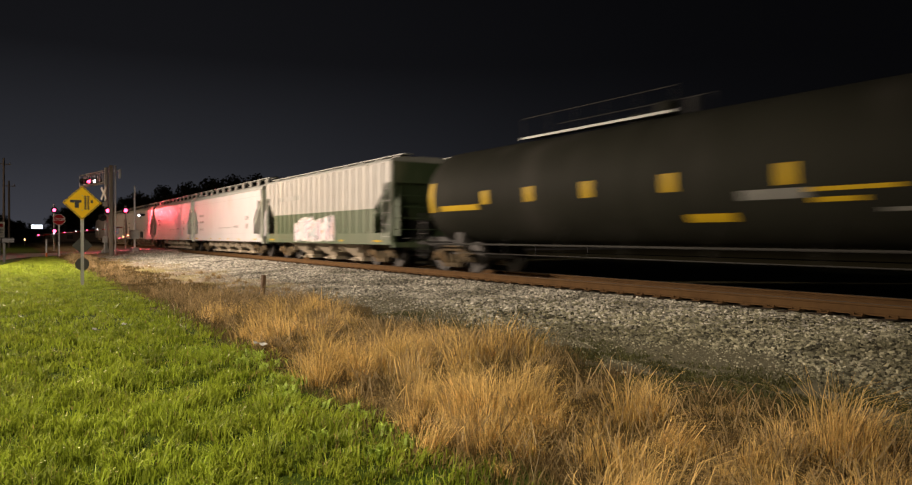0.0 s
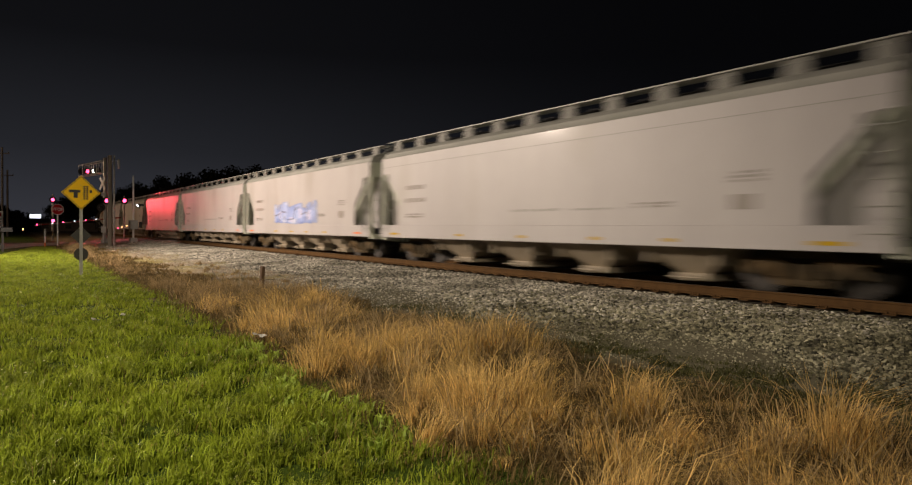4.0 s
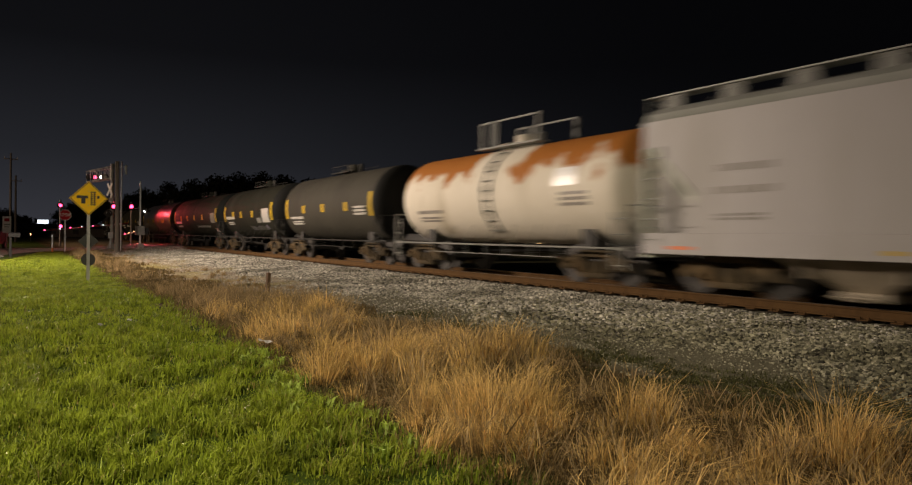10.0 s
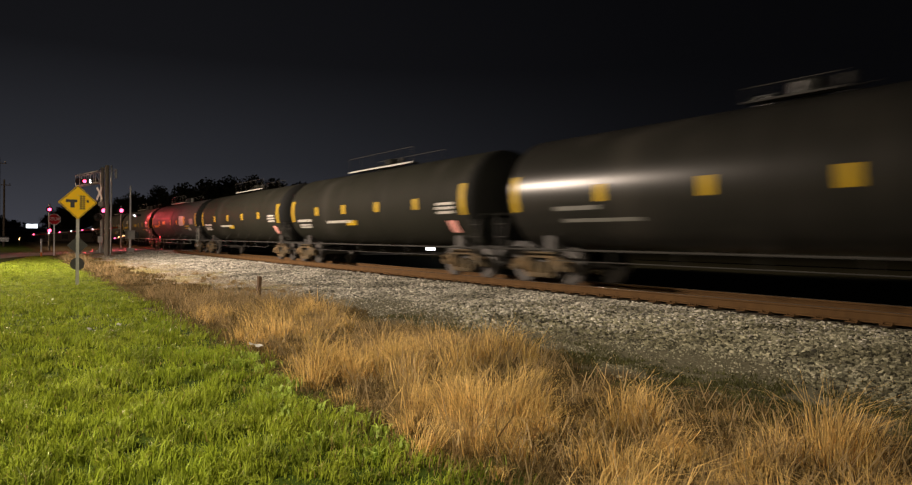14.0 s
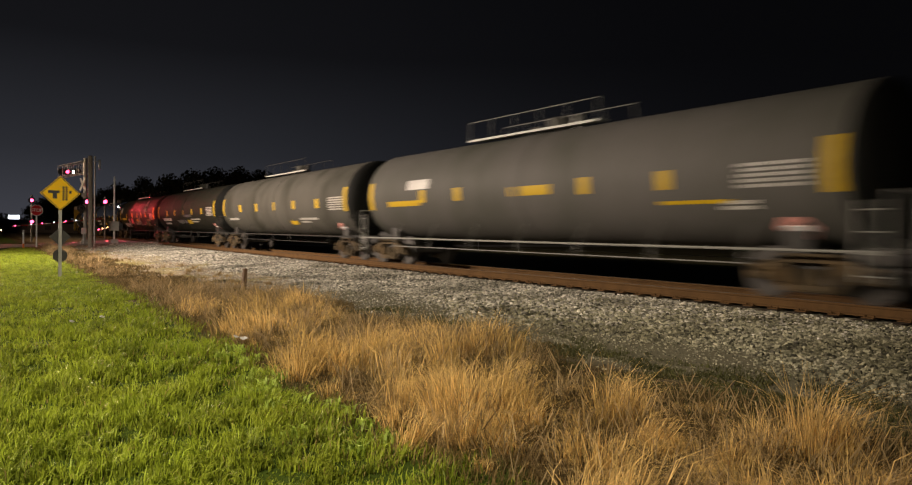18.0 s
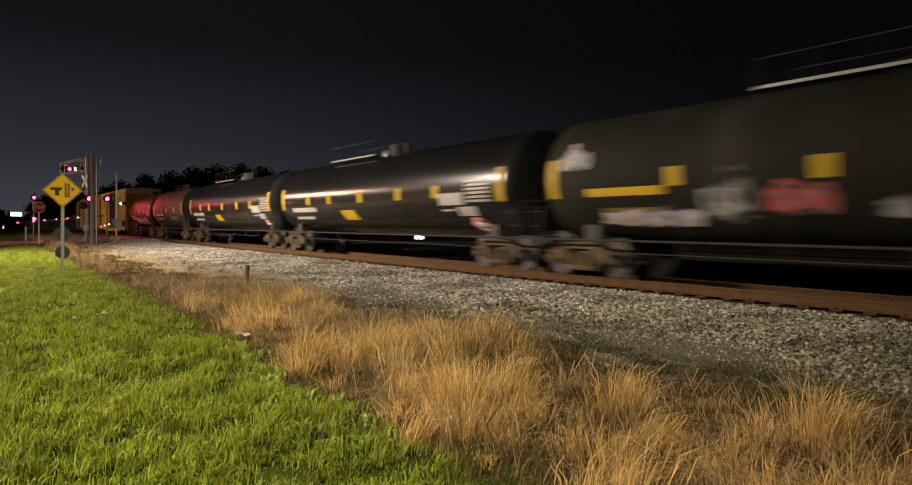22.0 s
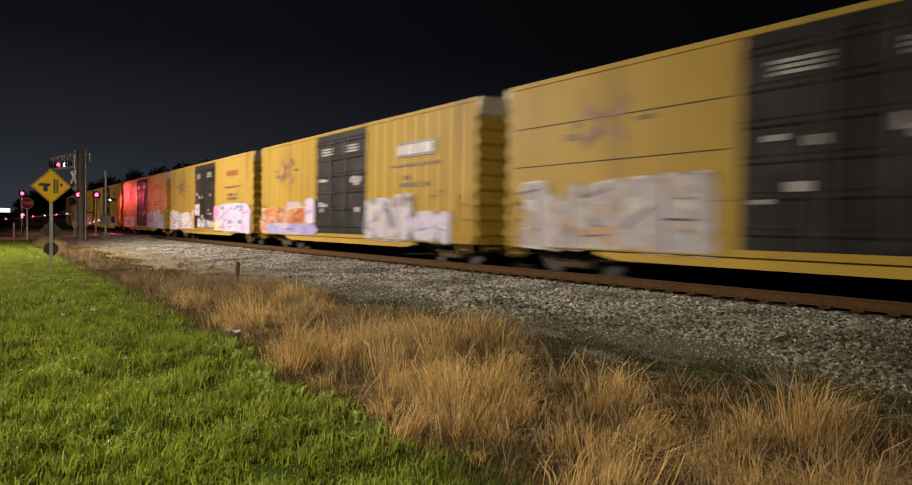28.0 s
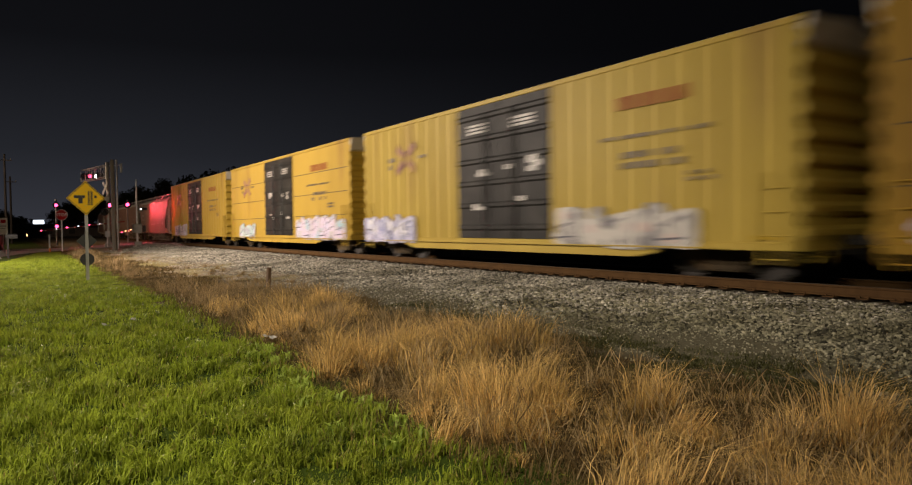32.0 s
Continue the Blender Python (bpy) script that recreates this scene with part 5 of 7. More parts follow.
# -- tank car --
def tank(strip, radius, paint, rng, label, squares=5, style="plain", cz=2.35, marks=None, walk_at=0.0):
    """strip: distance between the marks at the two ends of the barrel."""
    car = thing("tank_car", label, "tank car", "cars of the freight train")
    h, r = strip / 2 + 0.2, radius
    rail_paint = M_BRACKET if paint in (M_TGREY, M_TGREYDARK, M_TRUSTED) else M_RAILDARK

    bowl = [(-h - 0.62 * math.cos(math.pi / 2 * i / 8), max(0.02, r * math.sin(math.pi / 2 * i / 8) ** 0.8)) for i in range(9)]

    def barrel():
        k = max(4, int(strip / 2.6))
        rings = [(-h, r)]
        for i in range(1, k):
            y = -h + 2 * h * i / k
            rings += [(y - 0.012, r), (y - 0.01, r + 0.004), (y + 0.01, r + 0.004), (y + 0.012, r)]
        return Shape().turn(rings + [(h, r)], 56, cz=cz).mesh("barrel", paint, True)
    part("barrel", shared(("barrel", round(strip, 2), r, paint.name, cz), barrel), None, car)
    # all but the cream tank get near-black ends, whatever the barrel's colour
    for d in (-1, 1):
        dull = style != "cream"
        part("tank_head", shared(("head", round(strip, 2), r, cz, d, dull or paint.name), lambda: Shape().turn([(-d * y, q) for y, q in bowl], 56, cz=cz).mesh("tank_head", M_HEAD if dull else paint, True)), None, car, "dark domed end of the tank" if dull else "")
    if marks and strip > 12 and style != "shine":
        part("stiffening_ring", shared(("ring", r, paint.name, cz), lambda: Shape().turn([(-0.16, r - 0.05), (-0.15, r + 0.014), (0.15, r + 0.014), (0.16, r - 0.05)], 56, cz=cz).mesh("stiffening_ring", paint, True)), None, car)
        at(car.children[-1], 0, 3.75, 0)
    fh = h + 0.62

    def sill(d):
        s = Shape()
        if d:
            s.box(-0.3, 0.3, d * fh - 1.35, d * fh + 1.35, 0.62, cz - r + 0.25, 0.02)
            s.box(-1.4, 1.4, d * fh - 0.25, d * fh + 0.25, 0.86, 0.94, 0.01)
            s.prism([(d * (h - 1.25), 0.75), (d * (h - 0.85), 0.75), (d * (h - 0.85), cz - r * 0.72), (d * (h - 1.25), cz - r * 0.72)], "x", -1.0, 1.0)
        return s.mesh("stub_sill", M_UNDER)
    for d in (-1, 1):
        part("stub_sill", shared(("stub", round(strip, 2), r, d), lambda: sill(d)), None, car)
    for sx in (-1, 1):
        def walkrail():
            s = Shape().tube((sx * 1.42, -fh, 0.88), (sx * 1.42, fh, 0.88), 0.028, 8).tube((sx * 1.42, -fh + 2.4, 0.62), (sx * 1.42, fh - 2.4, 0.62), 0.014, 6)
            for i in range(7):
                y = -fh + 2.4 + (2 * fh - 4.8) * i / 6
                s.tube((sx * 1.42, y, 0.62), (sx * 1.42, y, 0.92), 0.018, 6).tube((sx * 1.42, y, 0.92), (sx * 1.1, y, cz - r * 0.62), 0.009, 6)
            return s.mesh("side_rail", rail_paint)
        part("side_rail", shared(("siderail", round(strip, 2), sx, rail_paint.name), walkrail), None, car, "handrail along the underframe")
    for d in (-1, 1):
        add_truck(car, d * (h - 0.75))
        add_coupler(car, d * (fh + 0.2), 0.35)
        add_ladders(car, -1.46, d * (fh - 0.2), 0.4, 1.7, rail_paint, "grey end ladder", 0, 0.4, 0.35)

        def end_rail():
            s = Shape()
            for sx in (-1, 1):
                s.tube((sx * 1.42, d * (fh + 0.05), 0.9), (sx * 1.42, d * (fh + 0.05), 1.85), 0.02, 6)
            s.tube((-1.42, d * (fh + 0.05), 1.85), (1.42, d * (fh + 0.05), 1.85), 0.02, 6)
            return s.mesh("end_rail", rail_paint)
        part("end_rail", shared(("endrail", round(strip, 2), d, rail_paint.name), end_rail), None, car)
    # top fittings: walkway, rails, dome and valves
    top = cz + r
    wl_ = 2.6 if style == "long" else 1.9 if style == "shine" else 0.9
    rise = 0.28 if style == "plain" else 0.55

    def walkway(sx):
        s = Shape()
        if sx:
            s.box(sx * 0.52 - 0.16, sx * 0.52 + 0.16, -wl_, wl_, top - 0.02, top + 0.02)
            for y in np.linspace(-wl_, wl_, 6):
                s.tube((sx * 0.66, y, top), (sx * 0.66, y, top + rise), 0.011, 6)
            s.tube((sx * 0.66, -wl_, top + rise), (sx * 0.66, wl_, top + rise), 0.011, 6)
        return s.mesh("top_walkway", rail_paint)

    def cage(sx):
        s = Shape()
        if sx:
            s.box(sx * 0.6 - 0.2, sx * 0.6 + 0.2, -1.5, 1.35, top - 0.02, top + 0.03)
            for y0, y1 in ((-1.45, 0.55), (0.7, 1.3)):
                s.box(sx * 0.7 - 0.03, sx * 0.7 + 0.03, y0, y0 + 0.07, top, top + 0.8).box(sx * 0.7 - 0.03, sx * 0.7 + 0.03, y1 - 0.07, y1, top, top + 0.8)
                s.box(sx * 0.7 - 0.03, sx * 0.7 + 0.03, y0, y1, top + 0.75, top + 0.8)
        return s.mesh("top_walkway", M_BRACKET)
    if style == "cream":
        walkway = cage
    for sx in (-1, 1):
        at(part("top_walkway", shared(("walkway", wl_, top, rail_paint.name, style, sx), lambda: walkway(sx)), None, car, "grey steel top walkway with rails"), 0, walk_at, 0)

    if style in ("long", "shine"):
        at(part("walkway_edge", shared(("wedge", wl_, top, style), lambda: Shape().box(-0.70, -0.685, -wl_, wl_, top - 0.03, top + 0.03).mesh("walkway_edge", M_GREYROOF if style == "long" else M_BRACKET)), None, car, "pale edge strip of the walkway"), 0, walk_at, 0)

    def dome():
        s = Shape().turn([(top - 0.12, 0.30), (top + 0.32, 0.30), (top + 0.36, 0.27), (top + 0.4, 0.1)], 20, "z")
        return s.mesh("dome", paint if style != "shine" else M_TGREYDARK, True)
    part("dome", shared(("dome", top, paint.name), dome), None, car, "round manway dome")
    part("valve", shared(("valve", top, paint.name), lambda: Shape().turn([(top - 0.1, 0.2), (top + 0.2, 0.2), (top + 0.22, 0.12)], 14, "z", 0, 0.85).mesh("valve", paint, True)), None, car)
    part("valve", shared(("valve2", top, rail_paint.name), lambda: Shape().turn([(top - 0.1, 0.11), (top + 0.36, 0.11), (top + 0.38, 0.06)], 10, "z", 0.0, -0.7).mesh("valve", rail_paint, True)), None, car)
    if style == "cream":
        for sx in (-1,):
            s = Shape().patch(-0.24, -0.2, cz - r * 0.75, cz + r * 0.85, r, cz, t=0.07).patch(0.2, 0.24, cz - r * 0.75, cz + r * 0.85, r, cz, t=0.07)
            for i in range(9):
                z = cz - r * 0.75 + i * r * 1.6 / 8
                e = math.sqrt(max(0.02, r * r - (z - cz) ** 2)) + 0.06
                s.tube((sx * e, -0.22, z), (sx * e, 0.22, z), 0.013, 6)
            part("side_ladder", shared(("sl", r, cz), lambda: s.mesh("side_ladder", M_BRACKET)), None, car)
    # reflectors: tall strips at the ends, squares between
    if style == "cream":
        part("data_panel", Shape().patch(-strip / 2 + 0.9, -strip / 2 + 1.7, cz + 0.05, cz + 0.5, r, cz), M_SIGNW, car, "white data panel")
    for d in (-1, 1) if style != "cream" else ():
        s = Shape().patch(d * strip / 2 - 0.13, d * strip / 2 + 0.13, cz - 0.5, cz + 0.42, r, cz)
        part("reflector", s, M_MARK, car, "tall yellow end reflector")
    for i in range(0 if marks else squares):
        y = -strip / 2 + strip * (i + 1) / (squares + 1) + rng.uniform(-0.15, 0.15)
        part("reflector", Shape().patch(y - 0.14, y + 0.14, cz - 0.27, cz + 0.08, r, cz), M_MARK, car, "yellow reflector square")
    # lettering at both ends and a placard
    y1 = strip / 2
    if marks:
        for y in marks["squares"]:
            part("reflector", Shape().patch(y - 0.15, y + 0.15, cz - 0.33, cz + 0.05, r, cz), M_MARK, car, "yellow reflector square")
        for a, b, z0, z1, m, words, *lean in marks["bars"]:
            part("panel", Shape().patch(b, a, z0, z1, r, cz, lean=lean[0] if lean else 0.0), m, car, words)
        for a, b, z0, z1, rows, m in marks.get("text", ()):
            part("lettering", curved_bars(rng, b, a, z0, z1, rows, r, cz), m, car, "stencilled lettering too worn to read")
        for y, z in marks.get("placards", ()):
            p = part("placard", curved_poly(Shape(), [(y - 0.34, z), (y - 0.17, z - 0.19), (y + 0.17, z - 0.19), (y + 0.34, z), (y + 0.17, z + 0.19), (y - 0.17, z + 0.19)], r, cz, 0.012), M_PLACARD, car, "pale red and white hazard placard")
            part("band", Shape().patch(y - 0.22, y + 0.22, z - 0.045, z + 0.045, r, cz, t=0.016), M_SIGNW, p, "white band of the placard")
        for a, b, z0, z1, face, rim in marks.get("tags", ()):
            own = random.Random(round(a * 100))
            s = Shape()
            for k in range(4):
                u = b + (a - b) * k / 4
                curved_poly(s, blob(own, u, u + (a - b) * 0.36, z0 + own.uniform(0, 0.25) * (z1 - z0), z1 - own.uniform(0, 0.3) * (z1 - z0), 14, 0.35), r, cz, 0.008 + 0.001 * k)
            part("graffiti", s, spray(*face), car, "faded spray-painted tag")
            s = Shape()
            for k in range(5):
                u, v = own.uniform(b, a - 0.3), own.uniform(z0, z1 - 0.15)
                curved_poly(s, [(u, v), (u + 0.09, v), (u + 0.25, v + 0.6 * (z1 - z0)), (u + 0.17, v + 0.6 * (z1 - z0))] if v + 0.6 * (z1 - z0) < cz + 1.3 else [(u, v), (u + 0.3, v), (u + 0.3, v + 0.06), (u, v + 0.06)], r, cz, 0.015)
            part("graffiti", s, spray(*rim), car, "strokes of the faded tag")
        return car
    s = curved_bars(rng, y1 - 2.1, y1 - 0.5, cz - 0.52, cz - 0.34, 1, r, cz)
    v = curved_bars(rng, y1 - 1.9, y1 - 0.6, cz - 0.78, cz - 0.58, 2, r, cz)
    w = curved_bars(rng, -y1 + 0.5, -y1 + 1.5, cz - 0.45, cz - 0.05, 3, r, cz)
    part("lettering", s.add(v.v, v.f).add(w.v, w.f), M_DTEXT if paint is M_TRUSTED else M_TEXT, car, "faded stencilled lettering")
    if style == "long" or style == "shine":
        part("lettering", curved_bars(rng, 0.8, 3.2, cz - 0.62, cz - 0.45, 1, r, cz), M_TEXT, car)
        s = Shape().patch(-y1 + 0.55, -y1 + 0.95, cz - 1.02, cz - 0.66, r, cz)
        part("placard", s, M_PLACARD, car, "pale red and white hazard placard")
        part("reflector", Shape().patch(0.5, 1.35, cz - 0.68 if style == "shine" else cz - 0.72, cz - 0.38 if style == "shine" else cz - 0.54, r, cz, lean=-0.12), M_MARK, car, "yellow panel")
    return car


# -- boxcar --
def boxcar(L, rng, spec, label):
    car = thing("boxcar", label, "boxcar", "cars of the freight train")
    h, W, B, E = L / 2, 1.6, 0.60, 4.53
    dw, dx = 2.06, 0.0
    ribs = spec.get("ribs", False)
    coat = spec.get("coat", M_BOX)

    def wall(y0, y1):
        # one sheet with pressed upright ribs
        n = max(2, int((y1 - y0) / (0.62 if ribs else 1.1)))
        d, k = (0.045, 0.06) if ribs else (0.008, 0.02)
        out = [(-W, y0)]
        for i in range(n):
            y = y0 + (y1 - y0) * (i + 0.5) / n
            out += [(-W, y - 2 * k), (-W - d, y - k), (-W - d, y + k), (-W, y + 2 * k)]
        out += [(-W, y1), (-W + 0.06, y1), (-W + 0.06, y0)]
        return Shape().prism(out, "z", B + 0.12, E)
    for sx in (1, -1):
        for y0, y1 in ((-h, dx - dw), (dx + dw, h)):
            p = part("side_panel", shared(("bwall", coat.name, round(L, 2), ribs, y0 < 0), lambda: wall(y0, y1).mesh("side_panel", coat)), None, car)
            if sx < 0:
                at(p, 0, 0, 0, 0, 0, 180)
            if not ribs:
                for z in (1.62, 2.56, 3.5):
                    seam = part("panel_seam", shared(("bseam", round(L, 2), y0 < 0, z), lambda: Shape().box(-W - 0.014, -W + 0.01, y0 + 0.25, y1 - 0.25, z, z + 0.022).mesh("panel_seam", M_UNDER)), None, p)
        for k in (-1, 1):
            def leaf(paint=M_DOORGLOSS if spec.get("gloss") else M_DOOR):
                a, b = (dx - dw, dx - 0.02) if k < 0 else (dx + 0.02, dx + dw)
                # one pressed sheet with level ribs
                z0, z1 = B + 0.16, E - 0.04
                out = [(-W - 0.03, z0)]
                for z in np.linspace(z0 + 0.3, z1 - 0.3, 6):
                    out += [(-W - 0.03, z - 0.09), (-W - 0.055, z - 0.04), (-W - 0.055, z + 0.04), (-W - 0.03, z + 0.09)]
                out += [(-W - 0.03, z1), (-W + 0.05, z1), (-W + 0.05, z0)]
                return Shape().prism(out, "y", a, b).mesh("door", paint)
            d = part("door", shared(("bdoor", k, bool(spec.get("gloss"))), leaf), None, car, "black ribbed plug door")
            if sx < 0:
                at(d, 0, 0, 0, 0, 0, 180)
            part("lock_bar", shared(("lock", k), lambda: Shape().tube((-W - 0.08, dx + k * 0.5, B + 0.2), (-W - 0.08, dx + k * 0.5, E - 0.25), 0.022, 8).tube((-W - 0.08, dx + k * 0.72, B + 0.2), (-W - 0.08, dx + k * 0.72, E - 0.25), 0.022, 8).mesh("lock_bar", M_DARKMETAL)), None, d)
        sill = part("side_sill", shared(("bsill", coat.name, round(L, 2)), lambda: Shape().box(-W - 0.03, -W + 0.12, -h, h, B, B + 0.15, 0.012).box(-W - 0.1, -W, -h + 1.6, h - 1.6, B + 0.02, B + 0.05).mesh("side_sill", coat)), None, car)
        skirt = part("side_skirt", shared(("bskirt", coat.name, round(L, 2)), lambda: Shape().prism([(-h + 3.1, B + 0.004), (h - 3.1, B + 0.004), (h - 3.1, B - 0.08), (h - 3.7, B - 0.19), (-h + 3.7, B - 0.19), (-h + 3.1, B - 0.08)], "x", -W - 0.02, -W + 0.06).mesh("side_skirt", coat)), None, car, "deep yellow sill between the trucks")
        eave = part("top_plate", shared(("beave", coat.name, round(L, 2)), lambda: Shape().box(-W - 0.035, -W + 0.1, -h - 0.02, h + 0.02, E - 0.03, E + 0.09, 0.015).mesh("top_plate", coat)), None, car)
        if sx < 0:
            at(sill, 0, 0, 0, 0, 0, 180), at(eave, 0, 0, 0, 0, 0, 180), at(skirt, 0, 0, 0, 0, 0, 180)
    for d in (-1, 1):
        def end():
            out = [(d * (h - 0.04), B), (d * h, B)]
            for i in range(9):
                z = B + 0.32 + i * 0.42
                out += [(d * h, z - 0.13), (d * (h + 0.08), z - 0.05), (d * (h + 0.08), z + 0.05), (d * h, z + 0.13)]
            out += [(d * h, E + 0.06), (d * (h - 0.04), E + 0.06)]
            return Shape().prism(out, "x", -W, W).mesh("end_wall", coat)
        part("end_wall", shared(("bend", coat.name, round(L, 2), d), end), None, car, "yellow corrugated end wall")
        part("end_fascia", shared(("bfascia", round(L, 2), d), lambda: Shape().prism([(d * h, E - 0.42), (d * (h + 0.09), E - 0.36), (d * (h + 0.14), E + 0.07), (d * h, E + 0.07)], "x", -W + 0.02, W - 0.02).mesh("end_fascia", M_BOXROOF)), None, car, "pale plain panel under the roof end")
        add_truck(car, d * (h - 1.9))
        add_coupler(car, d * h, 0.65)
        add_ladders(car, -W - 0.06, d * (h - 0.42), 0.35, 2.0, coat, "yellow grab ladder")
        add_ladders(car, -W + 0.5, d * (h + 0.09), 0.4, 2.0, coat, "yellow end ladder", 90)

    def roof():
        s = Shape().prism([(-W - 0.02, E + 0.06), (W + 0.02, E + 0.06), (W, E + 0.1), (0, E + 0.24), (-W, E + 0.1)], "y", -h, h)
        return s.mesh("roof", M_BOXROOF)
    part("roof", shared(("broof", round(L, 2)), roof), None, car, "pale galvanised roof")
    part("centre_sill", shared(("bcs", round(L, 2)), lambda: Shape().box(-0.35, 0.35, -h, h, 0.5, 0.8).box(-W + 0.1, W - 0.1, -h + 0.05, h - 0.05, B, B + 0.08).mesh("centre_sill", M_UNDER)), None, car)
    # markings
    x = -W - (0.045 if ribs else 0.014)
    # crossed-arms emblem on the rear panel, plain shapes
    yc, zc = dx + dw + (h - dw) * 0.5, 3.38
    s = Shape()
    for a in (35, -35):
        m = pose(0, yc, zc, a, 0, 0)
        s.box(x - 0.004, x + 0.01, -0.75, -0.16, -0.14, 0.14, 0, m).box(x - 0.004, x + 0.01, 0.16, 0.75, -0.14, 0.14, 0, m)
    part("emblem", s, spray((0.19, 0.09, 0.09), (0.26, 0.145, 0.085), (0.34, 0.21, 0.04)), car, "faded crossed emblem")
    lt = bars(rng, yc - 1.3, yc - 0.8, zc - 0.05, zc + 0.1, 1, x)
    v = bars(rng, yc + 0.75, yc + 1.2, zc - 0.3, zc + 0.2, 2, x, 0.4)
    part("lettering", lt.add(v.v, v.f), M_FADETEXT, car)
    yf = dx - dw - (h - dw) * 0.5
    if spec.get("plate"):
        p = part("name_plate", Shape().box(x - 0.006, x + 0.01, yf - 1.2, yf + 1.0, 3.24, 3.70), M_BLACK, car, "black panel with white lettering")
        part("lettering", bars(rng, yf - 1.08, yf + 0.9, 3.32, 3.80, 1, x - 0.006, 0.7), M_TEXT, p)
    else:
        lt = Shape()
        for i in range(6):
            lt.box(x - 0.004, x + 0.01, yf - 0.95 + i * 0.32, yf - 0.95 + i * 0.32 + 0.28, 3.58, 3.86)
        part("lettering", lt, M_REDTEXT, car, "faded red lettering")
    lt = bars(rng, yf - 1.4, yf + 1.4, 2.95, 3.08, 1, x, 0.6)
    v = bars(rng, yf - 0.8, yf + 0.8, 2.3, 2.75, 2, x, 0.4)
    w = bars(rng, yf + 1.0 - h * 0.3, yf + 1.6 - h * 0.3, 1.95, 2.2, 2, x, 0.5)
    part("lettering", lt.add(v.v, v.f).add(w.v, w.f), M_FADETEXT, car)
    for k in (-1, 1):
        y0 = dx + k * dw / 2
        t = bars(rng, y0 - 0.45, y0 + 0.45, 3.72, 4.02, 3, -W - 0.062, 0.95)
        v, w = Shape(), Shape()
        for i in range(5):
            p, q = y0 + rng.uniform(-0.75, 0.5), rng.choice((1.55, 1.75, 2.5, 2.62, 2.72))
            (v if i % 2 else w).box(-W - 0.066, -W - 0.05, p, p + rng.uniform(0.16, 0.32), q, q + rng.uniform(0.08, 0.2))
        part("lettering", t.add(v.v, v.f).add(w.v, w.f), M_TEXT, car, "white stencilled notices on the door")
    for a, b, z1, n, face, rim, *extra in spec.get("tags", ()):
        graffiti(car, rng, x - 0.03, a * h, b * h, B + 0.01, z1, spray(*face), spray(*rim), n, accent=spray(*extra[0]) if extra else None)
    own = random.Random(17)
    for a, b, z0, z1, n, face, rim, other in spec.get("door_tags", ()):
        graffiti(car, own, -W - 0.066, a, b, z0, z1, spray(*face), spray(*rim), n, accent=spray(*other))
    for a, b, z0, z1, lift, colour in spec.get("fields", ()):
        s = Shape().prism(blob(own, a * h, b * h, z0, z1, 28, 0.05), "x", x - lift, x - 0.01)
        part("graffiti_field", s, spray(*colour), car, "sprayed background of the graffiti")
    for i in range(6):
        y = -h + 0.6 + i * (L - 1.2) / 5
        if abs(y) > dw + 0.2:
            part("reflector", Shape().box(x - 0.006, x, y - 0.22, y + 0.22, B + 0.2, B + 0.28), M_MARK, car, "yellow reflector strip")
    return car


# ---- things at the crossing ----
def octagon(r, cz):
    return [(r * math.cos(math.pi / 8 + k * math.pi / 4) / math.cos(math.pi / 8), cz + r * math.sin(math.pi / 8 + k * math.pi / 4) / math.cos(math.pi / 8)) for k in range(8)]


def u_post(z1, w=0.045):
    """A galvanised channel post with its row of holes as small studs."""
    s = Shape().box(-w, w, -0.004, 0.004, -0.3, z1).box(-w, -w + 0.008, -0.035, 0.004, -0.3, z1).box(w - 0.008, w, -0.035, 0.004, -0.3, z1)
    return s


def text(name, body, size, material, parent, where, label=""):
    c = bpy.data.curves.new(name, "FONT")
    c.body, c.size, c.extrude, c.align_x, c.align_y = body, size, 0.003, "CENTER", "CENTER"
    ob = new(name, c)
    dg = bpy.context.evaluated_depsgraph_get()
    me = bpy.data.meshes.new_from_object(ob.evaluated_get(dg))
    bpy.data.objects.remove(ob)
    me.materials.clear()
    me.materials.append(material)
    o = new(name, me)
    o.parent = parent
    o.matrix_basis = where
    if label:
        o["label"] = label
    return o


